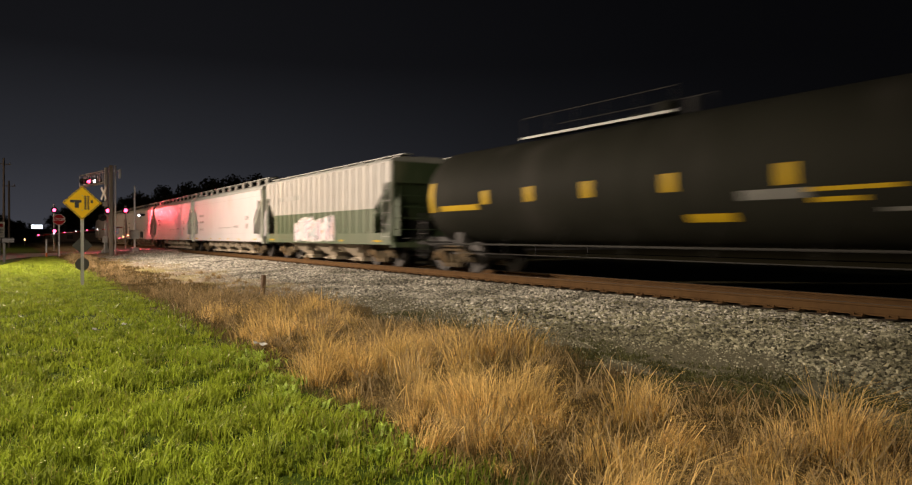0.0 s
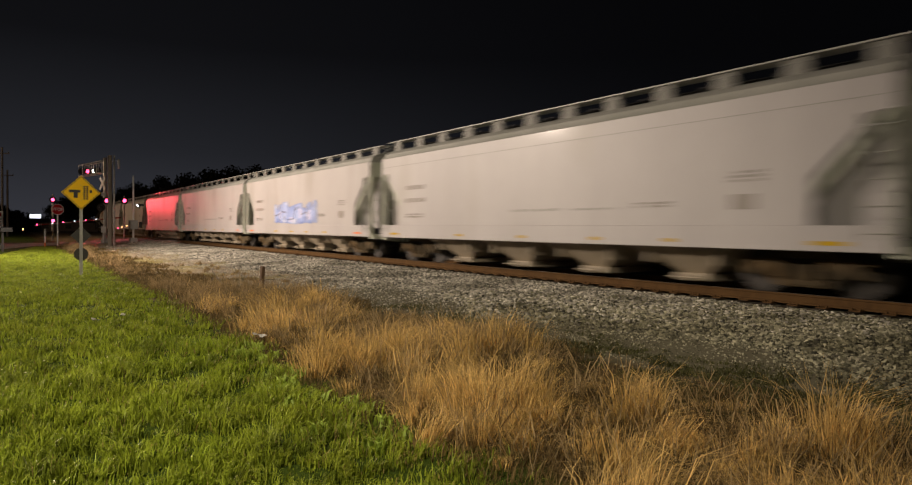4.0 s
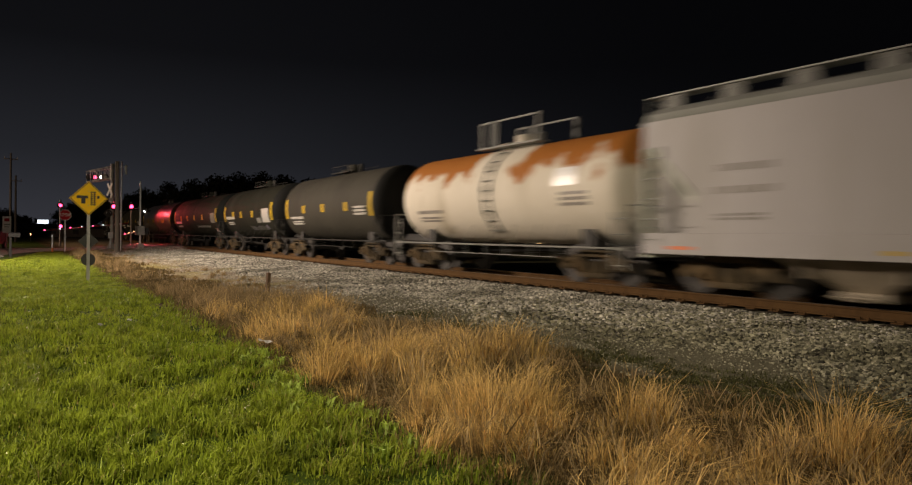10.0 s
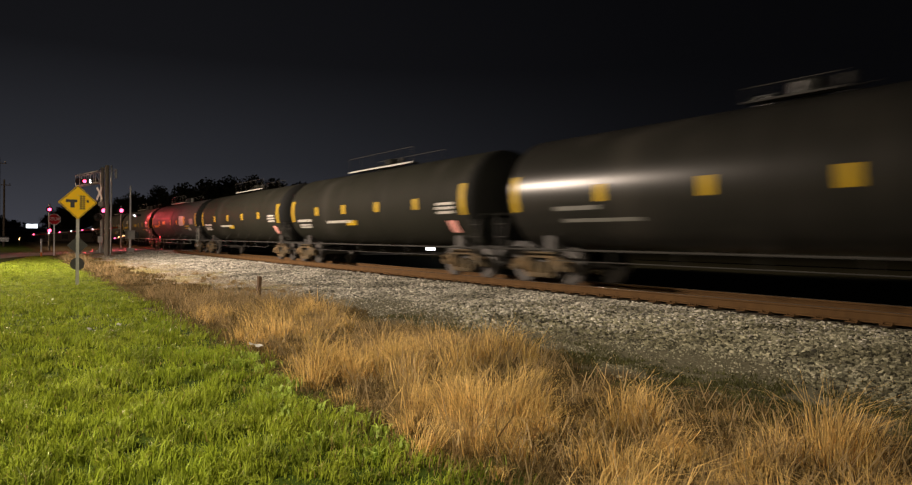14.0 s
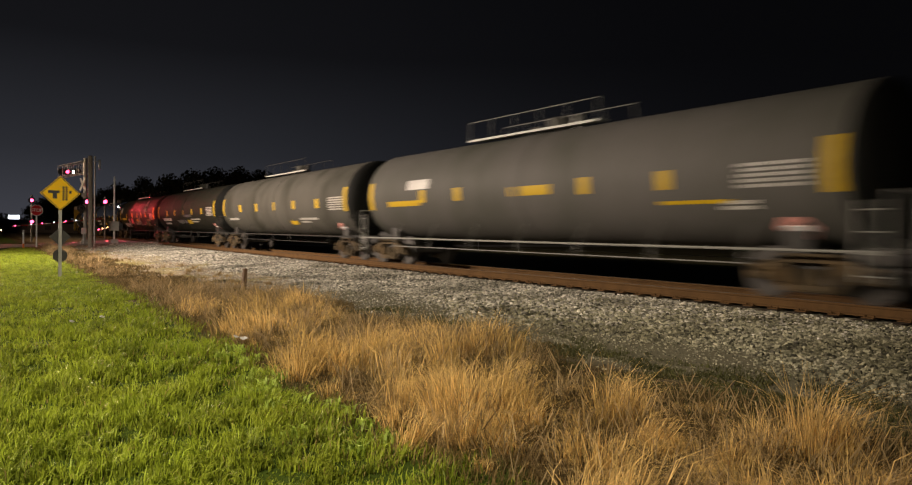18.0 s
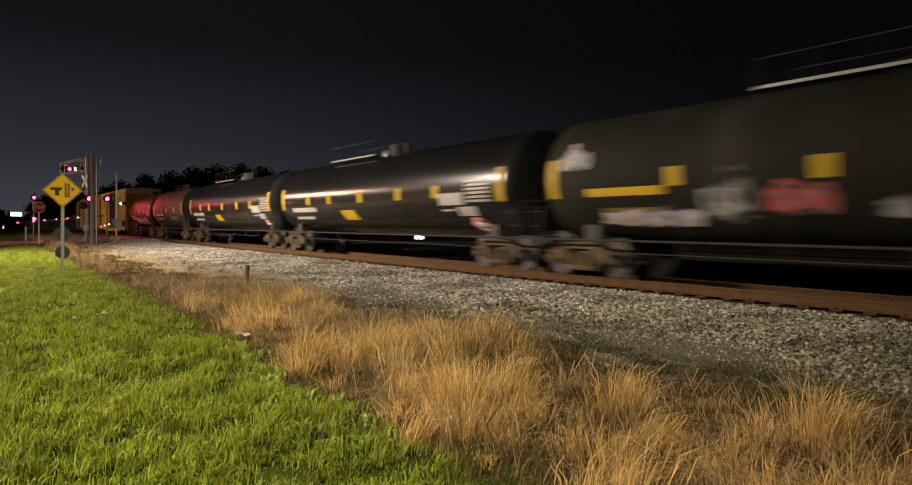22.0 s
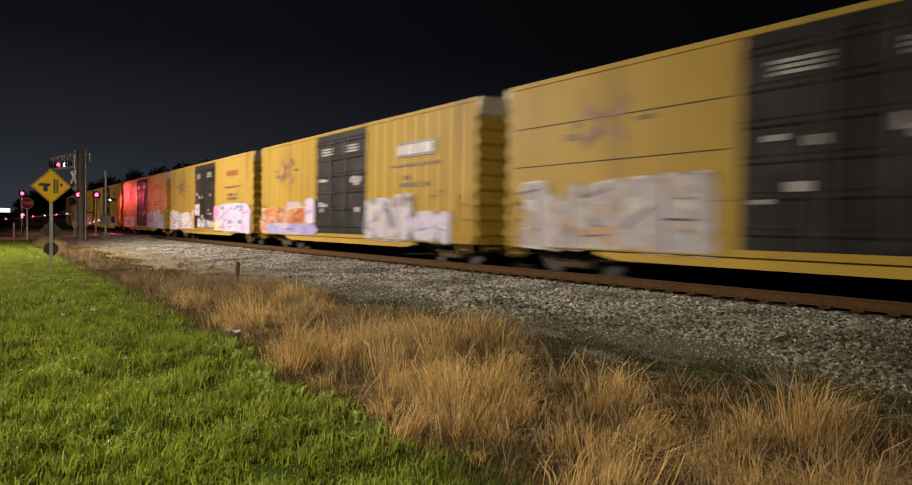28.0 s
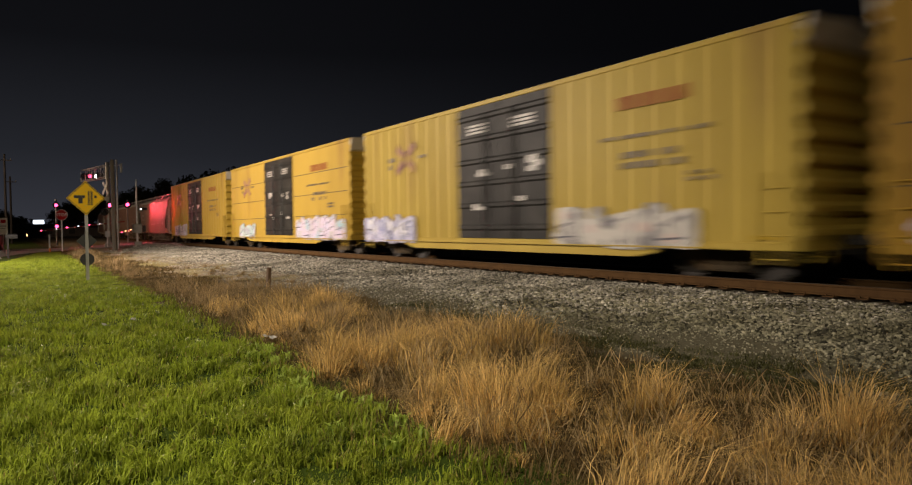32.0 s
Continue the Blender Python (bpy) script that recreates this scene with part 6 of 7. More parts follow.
def build_warning_sign():
    root = thing("warning_sign", "yellow diamond warning sign with road and railway symbols", "road sign", where=(1.97, 24.4, 0, 0, 0, -2))
    part("post", u_post(2.9), M_GALV, root, "galvanised steel channel post")
    d, cz = 0.539, 2.58
    dia = lambda k: [(-k, cz), (0, cz - k), (k, cz), (0, cz + k)]
    plate = part("plate", Shape().prism(dia(d), "y", -0.045, -0.037), M_SIGNY, root, "yellow reflective plate")
    ring = Shape()
    o, i = dia(d - 0.022), dia(d - 0.048)
    for k in range(4):
        ring.prism([o[k], o[(k + 1) % 4], i[(k + 1) % 4], i[k]], "y", -0.049, -0.045)
    part("border", ring, M_BLACK, plate)
    sym = Shape().box(-0.33, -0.02, -0.049, -0.045, cz + 0.0, cz + 0.085)
    sym.box(-0.205, -0.09, -0.049, -0.045, cz - 0.165, cz + 0.0)
    part("road_end_symbol", Shape().box(0.235, 0.30, -0.049, -0.045, cz - 0.0, cz + 0.085), M_BLACK, plate)
    part("road_symbol", sym, M_BLACK, plate, "black road junction symbol")
    for u in (0.085, 0.165):
        part("track_symbol", Shape().box(u - 0.012, u + 0.012, -0.050, -0.045, cz - 0.22, cz + 0.22), M_BLACK, plate, "black rail of the track symbol")
    for k in range(7):
        z = cz - 0.19 + k * 0.0633
        part("tie_symbol", Shape().box(0.045, 0.205, -0.049, -0.045, z - 0.013, z + 0.013), M_BLACK, plate)
    for z in (2.35, 2.8):
        part("bolt", Shape().tube((0, -0.053, z), (0, -0.045, z), 0.012, 8), M_GALV, plate)
    k = 0.29
    part("back_plate", Shape().prism([(-k, 1.24), (0, 1.24 - k), (k, 1.24), (0, 1.24 + k)], "y", 0.012, 0.018), M_BACK, root, "dark back of a small diamond plate")
    part("back_plate", Shape().tube((0, 0.012, 0.66), (0, 0.018, 0.66), 0.20, 24), M_BACK, root, "dark back of a small round plate")


def build_stop_sign():
    root = thing("stop_sign", "red octagonal stop sign with white letters on a white post", "stop sign", where=(3.12, 57.0, 0, 0, 0, -1))
    part("post", u_post(3.05), M_SIGNW, root, "white painted post")
    rim = part("plate", Shape().prism(octagon(0.381, 2.70), "y", -0.045, -0.038), M_SIGNW, root, "white rimmed plate")
    part("face", Shape().prism(octagon(0.355, 2.70), "y", -0.049, -0.045), M_SIGNR, rim, "red octagon face")
    text("word", "STOP", 0.30, M_SIGNW, rim, pose(0, -0.051, 2.70, 90, 0, 0), "white word STOP")


def flasher(parent, x, y, z, turn=180, lit=G_RED, r=0.15):
    """A round crossing signal: hood, black disc and lens. turn: the way it faces, 0 is +y, 180 is -y."""
    m = pose(x, y, z, 0, 0, turn)

    def put(s):
        q = Shape()
        return q.add(s.v, s.f, m)
    disc = part("backing_disc", put(Shape().tube((0, 0, 0), (0, 0.02, 0), r * 2.0, 24)), M_BLACK, parent, "black round backing disc")
    hood = Shape()
    n = 12
    for k in range(n):
        a, b = radians(-20 + 220 * k / n), radians(-20 + 220 * (k + 1) / n)
        v = [(r * 1.1 * math.cos(t), yy, r * 1.1 * math.sin(t)) for yy in (0.02, 0.32) for t in (a, b)]
        w = [(r * 1.05 * math.cos(t), yy, r * 1.05 * math.sin(t)) for yy in (0.02, 0.32) for t in (a, b)]
        hood.add(v + w, [(0, 1, 3, 2), (4, 6, 7, 5), (2, 3, 7, 6)])
    part("hood", put(hood), M_BLACK, disc)
    part("lens", put(Shape().turn([(0.02, r), (0.05, r * 0.85), (0.065, r * 0.4)], 20)), lit, disc, "glowing red lens" if lit is G_RED else "lit signal lens")
    part("housing", put(Shape().tube((0, 0, 0), (0, -0.16, 0), r * 0.95, 16, r * 0.7)), M_DARKMETAL, disc)


def truss(s, p0, p1, w, hgt, n):
    """A box truss between two points at its lower edge."""
    p0, p1 = Vector(p0), Vector(p1)
    d = (p1 - p0).normalized()
    sx = d.cross(Vector((0, 0, 1))) * w / 2
    up = Vector((0, 0, hgt))
    for o in (sx, -sx, sx + up, -sx + up):
        s.tube(p0 + o, p1 + o, 0.04, 8)
    for k in range(n + 1):
        q = p0 + (p1 - p0) * (k / n)
        for a, b in ((sx, -sx), (sx + up, -sx + up), (sx, sx + up), (-sx, -sx + up)):
            s.tube(q + a, q + b, 0.025, 6)
        if k < n:
            q2 = p0 + (p1 - p0) * ((k + 1) / n)
            if k % 2:
                s.tube(q + sx, q2 + sx + up, 0.018, 6)
    return s


def build_cantilever():
    x0, y0 = 6.72, 62.0
    root = thing("cantilever_signal", "galvanised cantilever crossing signal with truss arm and red flashers", "crossing signal", where=(0, 0, 0))
    part("mast", Shape().tube((x0, y0, 0.1), (x0, y0, 6.95), 0.14, 16).tube((x0, y0, 6.95), (x0, y0, 7.05), 0.16, 16), M_GALV, root)
    part("base", Shape().box(x0 - 0.35, x0 + 0.35, y0 - 0.35, y0 + 0.35, -0.05, 0.42, 0.03).tube((x0, y0, 0.4), (x0, y0, 0.55), 0.28, 16), M_CONC, root, "concrete foot")
    part("arm", truss(Shape(), (x0, y0, 5.85), (5.75, 70.6, 6.0), 0.5, 0.95, 5), M_GALV, root, "open box truss arm")
    for x, y, z, lit in ((6.15, 69.7, 6.42, G_RED), (6.42, 67.2, 6.28, G_WHITE), (6.65, 66.8, 6.28, M_BLACK), (5.72, 70.0, 6.42, M_BLACK)):
        flasher(root, x, y, z, 180, lit)
    flasher(root, 6.78, 61.55, 3.57, 180)
    flasher(root, 6.38, 61.5, 3.02, 180, M_BLACK)
    part("flasher_arm", Shape().tube((6.35, 61.8, 3.3), (7.05, 61.8, 3.3), 0.035, 8), M_GALV, root)
    xb = part("crossbuck", Shape().box(-0.61, 0.61, -0.012, 0, -0.11, 0.11, 0, pose(6.52, 61.75, 4.95, 0, 0, -66) @ pose(0, 0, 0, 0, 52, 0)), M_SIGNW, root, "white crossed crossing boards")
    part("crossbuck_board", Shape().box(-0.61, 0.61, -0.012, 0, -0.11, 0.11, 0, pose(6.50, 61.745, 4.95, 0, 0, -66) @ pose(0, 0, 0, 0, -52, 0)), M_SIGNW, xb)
    part("track_plate", Shape().box(6.42, 6.74, 61.74, 61.75, 3.95, 4.25), M_SIGNW, root, "small white plate")
    part("conduit", Shape().tube((6.55, 61.6, 0.1), (6.55, 61.6, 1.5), 0.05, 8).tube((6.98, 61.6, 0.1), (6.98, 61.6, 1.2), 0.04, 8).box(6.4, 6.75, 61.45, 61.7, 1.0, 1.5, 0.02), M_SIGNW, root, "white conduit and box")


def gate_arm(parent, a, b, n, lights):
    """A lowered crossing gate arm with red and white stripes and small lamps."""
    a, b = Vector(a), Vector(b)
    for k in range(n):
        p, q = a.lerp(b, k / n), a.lerp(b, (k + 1) / n)
        bar = part("gate_arm" if k % 2 else "gate_stripe", Shape().tube(p, q, 0.055 - 0.02 * k / n, 8), M_SIGNW if k % 2 else M_GATERED, parent, "white gate arm piece" if k % 2 else "red gate arm stripe")
        for u, g in lights:
            if k / n <= u < (k + 1) / n:
                c = a.lerp(b, u)
                part("gate_lamp", Shape().tube(c + Vector((0, -0.05, 0.06)), c + Vector((0, 0.05, 0.06)), 0.06, 10), g, bar, "small lit gate lamp")


def build_signal_mast():
    x0, y0 = 8.56, 60.2
    root = thing("crossing_mast", "white crossing mast with grey box and side flasher", "crossing signal", where=(0, 0, 0))
    part("mast", Shape().tube((x0, y0, 0.0), (x0, y0, 5.45), 0.075, 12, 0.06).tube((x0, y0, 5.45), (x0, y0, 5.6), 0.03, 8), M_SIGNW, root, "thin white mast")
    part("base", Shape().box(x0 - 0.28, x0 + 0.28, y0 - 0.28, y0 + 0.28, 0.0, 0.62, 0.03), M_GALV, root)
    box = part("control_box", Shape().box(x0 - 0.35, x0 + 0.32, y0 - 0.22, y0 + 0.22, 1.3, 1.98, 0.02), M_GALV, root, "grey gate mechanism box")
    part("lid", Shape().box(x0 - 0.38, x0 + 0.35, y0 - 0.25, y0 + 0.25, 1.985, 2.03, 0.01), M_GALV, box)
    part("counterweight", Shape().box(x0 + 0.40, x0 + 0.62, y0 - 0.1, y0 + 0.1, 1.4, 1.9, 0.03), M_DARKMETAL, root)
    part("flasher_arm", Shape().tube((x0 - 0.1, y0, 3.25), (x0 + 0.3, y0, 3.25), 0.03, 8), M_GALV, root)
    flasher(root, x0 + 0.42, y0 - 0.02, 3.2, -90, G_RED, 0.13)
    gate_arm(root, (x0 - 0.02, y0 + 0.5, 1.62), (8.42, 68.2, 1.28), 8, ((0.35, G_AMBER), (0.68, G_AMBER), (0.98, G_RED)))
    flasher(root, x0 + 0.30, y0 - 0.2, 3.2, 160, G_WHITE, 0.07)


def build_far_signal():
    x0, y0 = 3.96, 80.0
    root = thing("far_crossing_signal", "far crossing signal mast with red flashers", "crossing signal", where=(0, 0, 0))
    part("mast", Shape().tube((x0, y0, 0), (x0, y0, 4.7), 0.09, 12), M_GALV, root)
    flasher(root, x0, y0 - 0.1, 4.13, 180, G_RED, 0.155)
    flasher(root, x0 + 0.02, y0 - 0.1, 2.02, 180, G_RED, 0.155)
    r2 = thing("opposite_signal", "crossing signal with a red flasher across the tracks", "crossing signal", where=(0, 0, 0))
    part("mast", Shape().tube((17.8, 72.0, 0), (17.8, 72.0, 4.6), 0.08, 12), M_GALV, r2)
    flasher(r2, 9.45, 72.0, 3.97, 180, G_RED, 0.17)
    gate_arm(r2, (9.2, 72.3, 2.36), (2.15, 72.5, 1.52), 12, ((0.12, G_RED), (0.3, G_PANEL), (0.42, G_RED), (0.55, G_PANEL), (0.68, G_RED), (0.8, G_PANEL), (0.97, G_RED)))
    part("mast", Shape().tube((9.45, 72.12, 0.2), (9.45, 72.12, 4.4), 0.07, 12), M_GALV, r2)


def build_poles():
    s = Shape().tube((6.58, 57.5, -0.3), (6.55, 57.5, 6.85), 0.17, 14, 0.145)
    root = thing("utility_pole", "weathered grey wooden pole with lamp bracket", "utility pole", where=(0, 0, 0))
    part("pole", s, M_POLEWOOD, root, smooth=True)
    part("bracket", Shape().tube((6.6, 57.5, 6.4), (7.15, 57.5, 6.5), 0.03, 8).box(7.08, 7.22, 57.35, 57.6, 5.9, 6.6, 0.03), M_GALV, root, "small fixture on a bracket")
    root = thing("metal_pole", "thin grey metal pole beside the wooden pole", "pole", where=(0, 0, 0))
    part("pole", Shape().tube((6.96, 58.5, -0.2), (6.97, 58.5, 6.95), 0.065, 10), M_GALV, root)
    for x, y, z in ((-0.32, 95, 10.5), (0.2, 105, 8.6)):
        root = thing("utility_pole", "tall dark wooden utility pole with a cross-arm", "utility pole", "far utility poles", (x, y, 0))
        part("pole", Shape().tube((0, 0, -0.3), (0, 0, z), 0.15, 12, 0.10), M_POLEOLD, root)
        part("cross_arm", Shape().box(-0.7, 0.7, -0.06, 0.06, z - 0.75, z - 0.65), M_POLEOLD, root)
        for k in (-0.6, 0.6):
            part("insulator", Shape().tube((k, 0, z - 0.65), (k, 0, z - 0.45), 0.04, 8), M_DARKMETAL, root)
    # stub post in the dry grass
    root = thing("wooden_stub_post", "short weathered wooden post stub in the dry grass", "post", where=(5.34, 17.0, 0.0, 2, 3, 20))
    part("post", Shape().box(-0.05, 0.05, -0.045, 0.045, -0.2, 0.58, 0.012), mat("old_post_wood", (0.13, 0.075, 0.038), (0.085, 0.05, 0.026), 0.85, bump=0.4), root)
    # a broken stalk that leans out of the dry grass near it
    root = thing("dead_stalk", "dry broken stalk leaning out of the grass", "stalk", where=(4.45, 17.0, 0.0))
    part("stem", Shape().tube((0.14, 0, -0.05), (-0.16, 0.05, 0.30), 0.022, 6, 0.016).tube((-0.16, 0.05, 0.30), (-0.30, 0.05, 0.52), 0.016, 6, 0.008), M_POLEWOOD, root)
    part("twig", Shape().tube((-0.10, 0.03, 0.23), (-0.02, -0.06, 0.40), 0.009, 6, 0.004), M_POLEWOOD, root)
    root = thing("roadside_marker", "white roadside marker post with an orange foot", "marker post", where=(2.34, 57.0, 0))
    part("post", Shape().tube((0, 0, 0.3), (0, 0, 1.28), 0.055, 12), M_SIGNW, root)
    part("foot", Shape().tube((0, 0, -0.05), (0, 0, 0.32), 0.062, 12), M_ORANGE, root, "orange foot")
    root = thing("notice_sign", "small white notice sign with a red mark on a post", "road sign", where=(-0.42, 60.0, 0))
    part("post", Shape().tube((0, 0, -0.1), (0, 0, 2.3), 0.035, 8), M_GALV, root)
    p = part("plate", Shape().box(-0.27, 0.27, -0.05, -0.04, 1.35, 2.55), M_SIGNW, root)
    part("mark", Shape().box(-0.16, 0.16, -0.055, -0.05, 2.18, 2.42), M_SIGNR, p, "small red mark")
    part("lettering", Shape().box(-0.18, 0.18, -0.055, -0.05, 1.92, 2.0).box(-0.18, 0.14, -0.055, -0.05, 1.76, 1.82), M_GREYROOF, p)
    root = thing("mailbox", "dark mailbox on a dark wooden post", "mailbox", where=(-0.15, 47.7, 0))
    part("post", Shape().box(-0.06, 0.06, -0.06, 0.06, -0.2, 1.15, 0.01), M_DARKMETAL, root)
    arc = [(0.14 * math.cos(t), 1.30 + 0.12 * math.sin(t)) for t in np.linspace(0, math.pi, 9)]
    part("box", Shape().prism([(0.14, 1.15)] + arc + [(-0.14, 1.15)], "x", -0.1, 0.48), M_DARKMETAL, root, "rounded dark letter box")


M_PAPER = mat("dull_paper", (0.58, 0.56, 0.54), (0.46, 0.44, 0.42), 0.8, bump=0.1)


def build_litter():
    rng = random.Random(8)
    for name, x, y, w, l, label in (("paper_scrap", 2.76, 8.87, 0.06, 0.19, "crumpled white paper scrap in the grass"), ("litter", 1.55, 12.0, 0.04, 0.07, "small pale litter in the lawn"),
                                    ("litter", 1.1, 11.6, 0.04, 0.06, "small pale litter in the lawn")):
        s = Shape()
        k = 6
        v = [((i / k - 0.5) * l, (j - 0.5) * w + rng.uniform(-0.01, 0.01), 0.05 + rng.uniform(0, 0.035)) for i in range(k + 1) for j in (0, 1)]
        s.add(v + [(a, b, c - 0.004) for a, b, c in v], [f for i in range(k) for f in ((2 * i, 2 * i + 1, 2 * i + 3, 2 * i + 2), (2 * i + 14, 2 * i + 16, 2 * i + 17, 2 * i + 15))])
        ob = solid(name, s, M_PAPER, label, "litter")
        ob.matrix_world = pose(x, y, 0.085, 0, 8, -50 + rng.uniform(-10, 10))


def build_assumed_lamps():
    # unseen poles and heads, added to go with the assumed street lights
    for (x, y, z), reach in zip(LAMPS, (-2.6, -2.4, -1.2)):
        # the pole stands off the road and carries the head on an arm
        root = thing("street_lamp", "assumed grey metal street lamp beside the road, out of view", "street lamp", "street lamps", (x, y, 0))
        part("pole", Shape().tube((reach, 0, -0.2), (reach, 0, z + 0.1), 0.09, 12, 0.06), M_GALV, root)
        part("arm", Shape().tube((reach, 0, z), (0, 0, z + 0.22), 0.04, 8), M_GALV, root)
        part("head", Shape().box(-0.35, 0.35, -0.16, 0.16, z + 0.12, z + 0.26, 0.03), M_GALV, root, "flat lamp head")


def build_tree(x, y, hgt, seed, wide=1.0):
    rng = np.random.default_rng(seed)
    root = thing("tree", "dark broad tree silhouette behind the tracks", "tree", "far trees", (x, y, 0))
    tr = Shape().tube((0, 0, -0.3), (0.1, 0, hgt * 0.5), hgt * 0.03, 8, hgt * 0.018)
    n = 7
    ends = []
    for k in range(n):
        a = 2 * math.pi * k / n + rng.uniform(-0.3, 0.3)
        e = (math.cos(a) * hgt * 0.26 * wide, math.sin(a) * hgt * 0.26 * wide, hgt * rng.uniform(0.55, 0.82))
        ends.append(e)
        tr.tube((0, 0, hgt * rng.uniform(0.25, 0.48)), e, hgt * 0.012, 6, hgt * 0.004)
    part("trunk", tr, M_BARK, root)
    cl = np.array(ends + [(0, 0, hgt * 0.86), (hgt * 0.1, 0, hgt * 0.75), (-hgt * 0.14, 0.2, hgt * 0.68)])
    cl = np.concatenate([cl, cl * [1.25, 1.25, 0.82] + rng.normal(0, hgt * 0.04, cl.shape)])
    m = 12000
    g = rng.integers(0, len(cl), m)
    d = rng.normal(0, 1, (m, 3))
    d /= np.linalg.norm(d, axis=1)[:, None]
    c = cl[g] + d * (hgt * 0.19 * rng.uniform(0.1, 1.0, m))[:, None] * [1, 1, 0.8]
    a, b = rng.normal(0, 1, (m, 3)), rng.normal(0, 1, (m, 3))
    a /= np.linalg.norm(a, axis=1)[:, None]
    b -= a * (a * b).sum(1)[:, None]
    b /= np.linalg.norm(b, axis=1)[:, None]
    s = (hgt * 0.021 * rng.uniform(0.6, 1.5, m))[:, None]
    v = np.stack([c - a * s, c - b * s * 0.6, c + a * s, c + b * s * 0.6], 1).reshape(-1, 3)
    k = np.arange(m)[:, None] * 4
    ob = new("crown", raw("crown", v, k + np.arange(4)[None], M_LEAF))
    ob.parent = root


def build_far():
    rng = random.Random(12)
    for x, y, h, w in ((22, 150, 10.4, 1.1), (26, 146, 11.6, 1.1), (30, 143, 12.2, 1.2), (34, 141, 13.2, 1.1), (38, 140, 13.8, 1.2), (42, 138, 14.0, 1.2), (46, 136, 13.6, 1.2), (51, 134, 13, 1.2),
                       (57, 132, 12.5, 1.3), (64, 130, 12, 1.3), (72, 128, 12.5, 1.3), (18, 170, 9.5, 1.2), (12, 190, 8.5, 1.2), (-3.6, 150, 6.8, 1.4), (-7, 140, 6.2, 1.4), (1.0, 230, 6.0, 1.5), (16, 210, 10, 1.2)):
        build_tree(x, y, h, rng.randrange(9999), w)
    # far hedge line that closes the view
    r2 = np.random.default_rng(3)
    n = 40000
    a = r2.uniform(-0.6, 1.9, n)
    d = r2.uniform(255, 300, n)
    z = r2.uniform(0, 1, n) ** 0.8 * (4.2 + 1.2 * np.sin(a * 23) + 0.9 * np.sin(a * 61 + 1) + 0.7 * np.sin(a * 140)) + 0.2
    c = np.stack([d * np.sin(a), d * np.cos(a), z], -1)
    u = r2.normal(0, 1, (n, 3))
    w = r2.normal(0, 1, (n, 3))
    v = np.stack([c - u * 0.32, c - w * 0.25, c + u * 0.32, c + w * 0.25], 1).reshape(-1, 3)
    ob = new("far_woods", raw("far_woods", v, np.arange(n * 4).reshape(n, 4), M_LEAF))
    tagged(ob, "dark woods along the horizon", "woods", kind="stuff")
    root = thing("lit_sign", "far white illuminated roadside sign", "sign", where=(7.7, 250, 0))
    part("panel", Shape().box(-1.5, 1.5, -0.2, 0.2, 3.7, 4.95, 0.05), G_PANEL, root, "glowing white panel")
    part("leg", Shape().tube((-1.2, 0, 0), (-1.2, 0, 3.75), 0.12, 8), M_DARKMETAL, root)
    part("leg", Shape().tube((1.2, 0, 0), (1.2, 0, 3.75), 0.12, 8), M_DARKMETAL, root)
    # low dark building with small lit openings behind the road
    root = thing("low_building", "low dark roadside building with small lights", "building", where=(6.0, 180, 0))
    part("wall", Shape().box(-14, 12, 0, 9, 0, 2.2, 0.05), mat("dark_wall", (0.2, 0.18, 0.165), None, 0.85, scale=1.0), root)
    part("roof", Shape().prism([(-0.6, 2.2), (9.6, 2.2), (4.5, 3.1)], "x", -14.6, 12.6), mat("dark_roof", (0.05, 0.05, 0.055), None, 0.8), root)
    for x in (-9, -4.5, 1.5, 6.0):
        w = part("window", Shape().box(x - 0.6, x + 0.6, -0.06, 0.02, 0.8, 1.8), M_DARKMETAL, root)
        part("pane", Shape().box(x - 0.5, x + 0.5, -0.075, -0.06, 0.9, 1.7), M_BLACK, w)
    for x, y, z, g, name, label in ((2.14, 120, 0.95, G_AMBER, "ground_light", "small amber light low on a post"), (34.0, 46.0, 1.25, G_PANEL, "wall_lamp", "white lamp on a post beyond the tracks"), (28.05, 46.0, 0.85, G_LAMP, "wall_lamp", "white lamp on a post beyond the tracks"), (44.5, 46.0, 1.6, G_PANEL, "wall_lamp", "white lamp on a post beyond the tracks"), (37.5, 45.0, 1.15, G_AMBER, "wall_lamp", "small lamp on a post beyond the tracks")):
        root = thing(name, label, "lamp", where=(x, y, 0))
        k = 0.42 if name == "wall_lamp" else 0.07
        part("lens", Shape().box(-k, k, -0.06, 0.06, z - 0.14, z + 0.14, 0.03), g, root)
        part("stem", Shape().tube((0, 0.02, 0), (0, 0.02, z - 0.14), 0.03, 8), M_DARKMETAL, root)


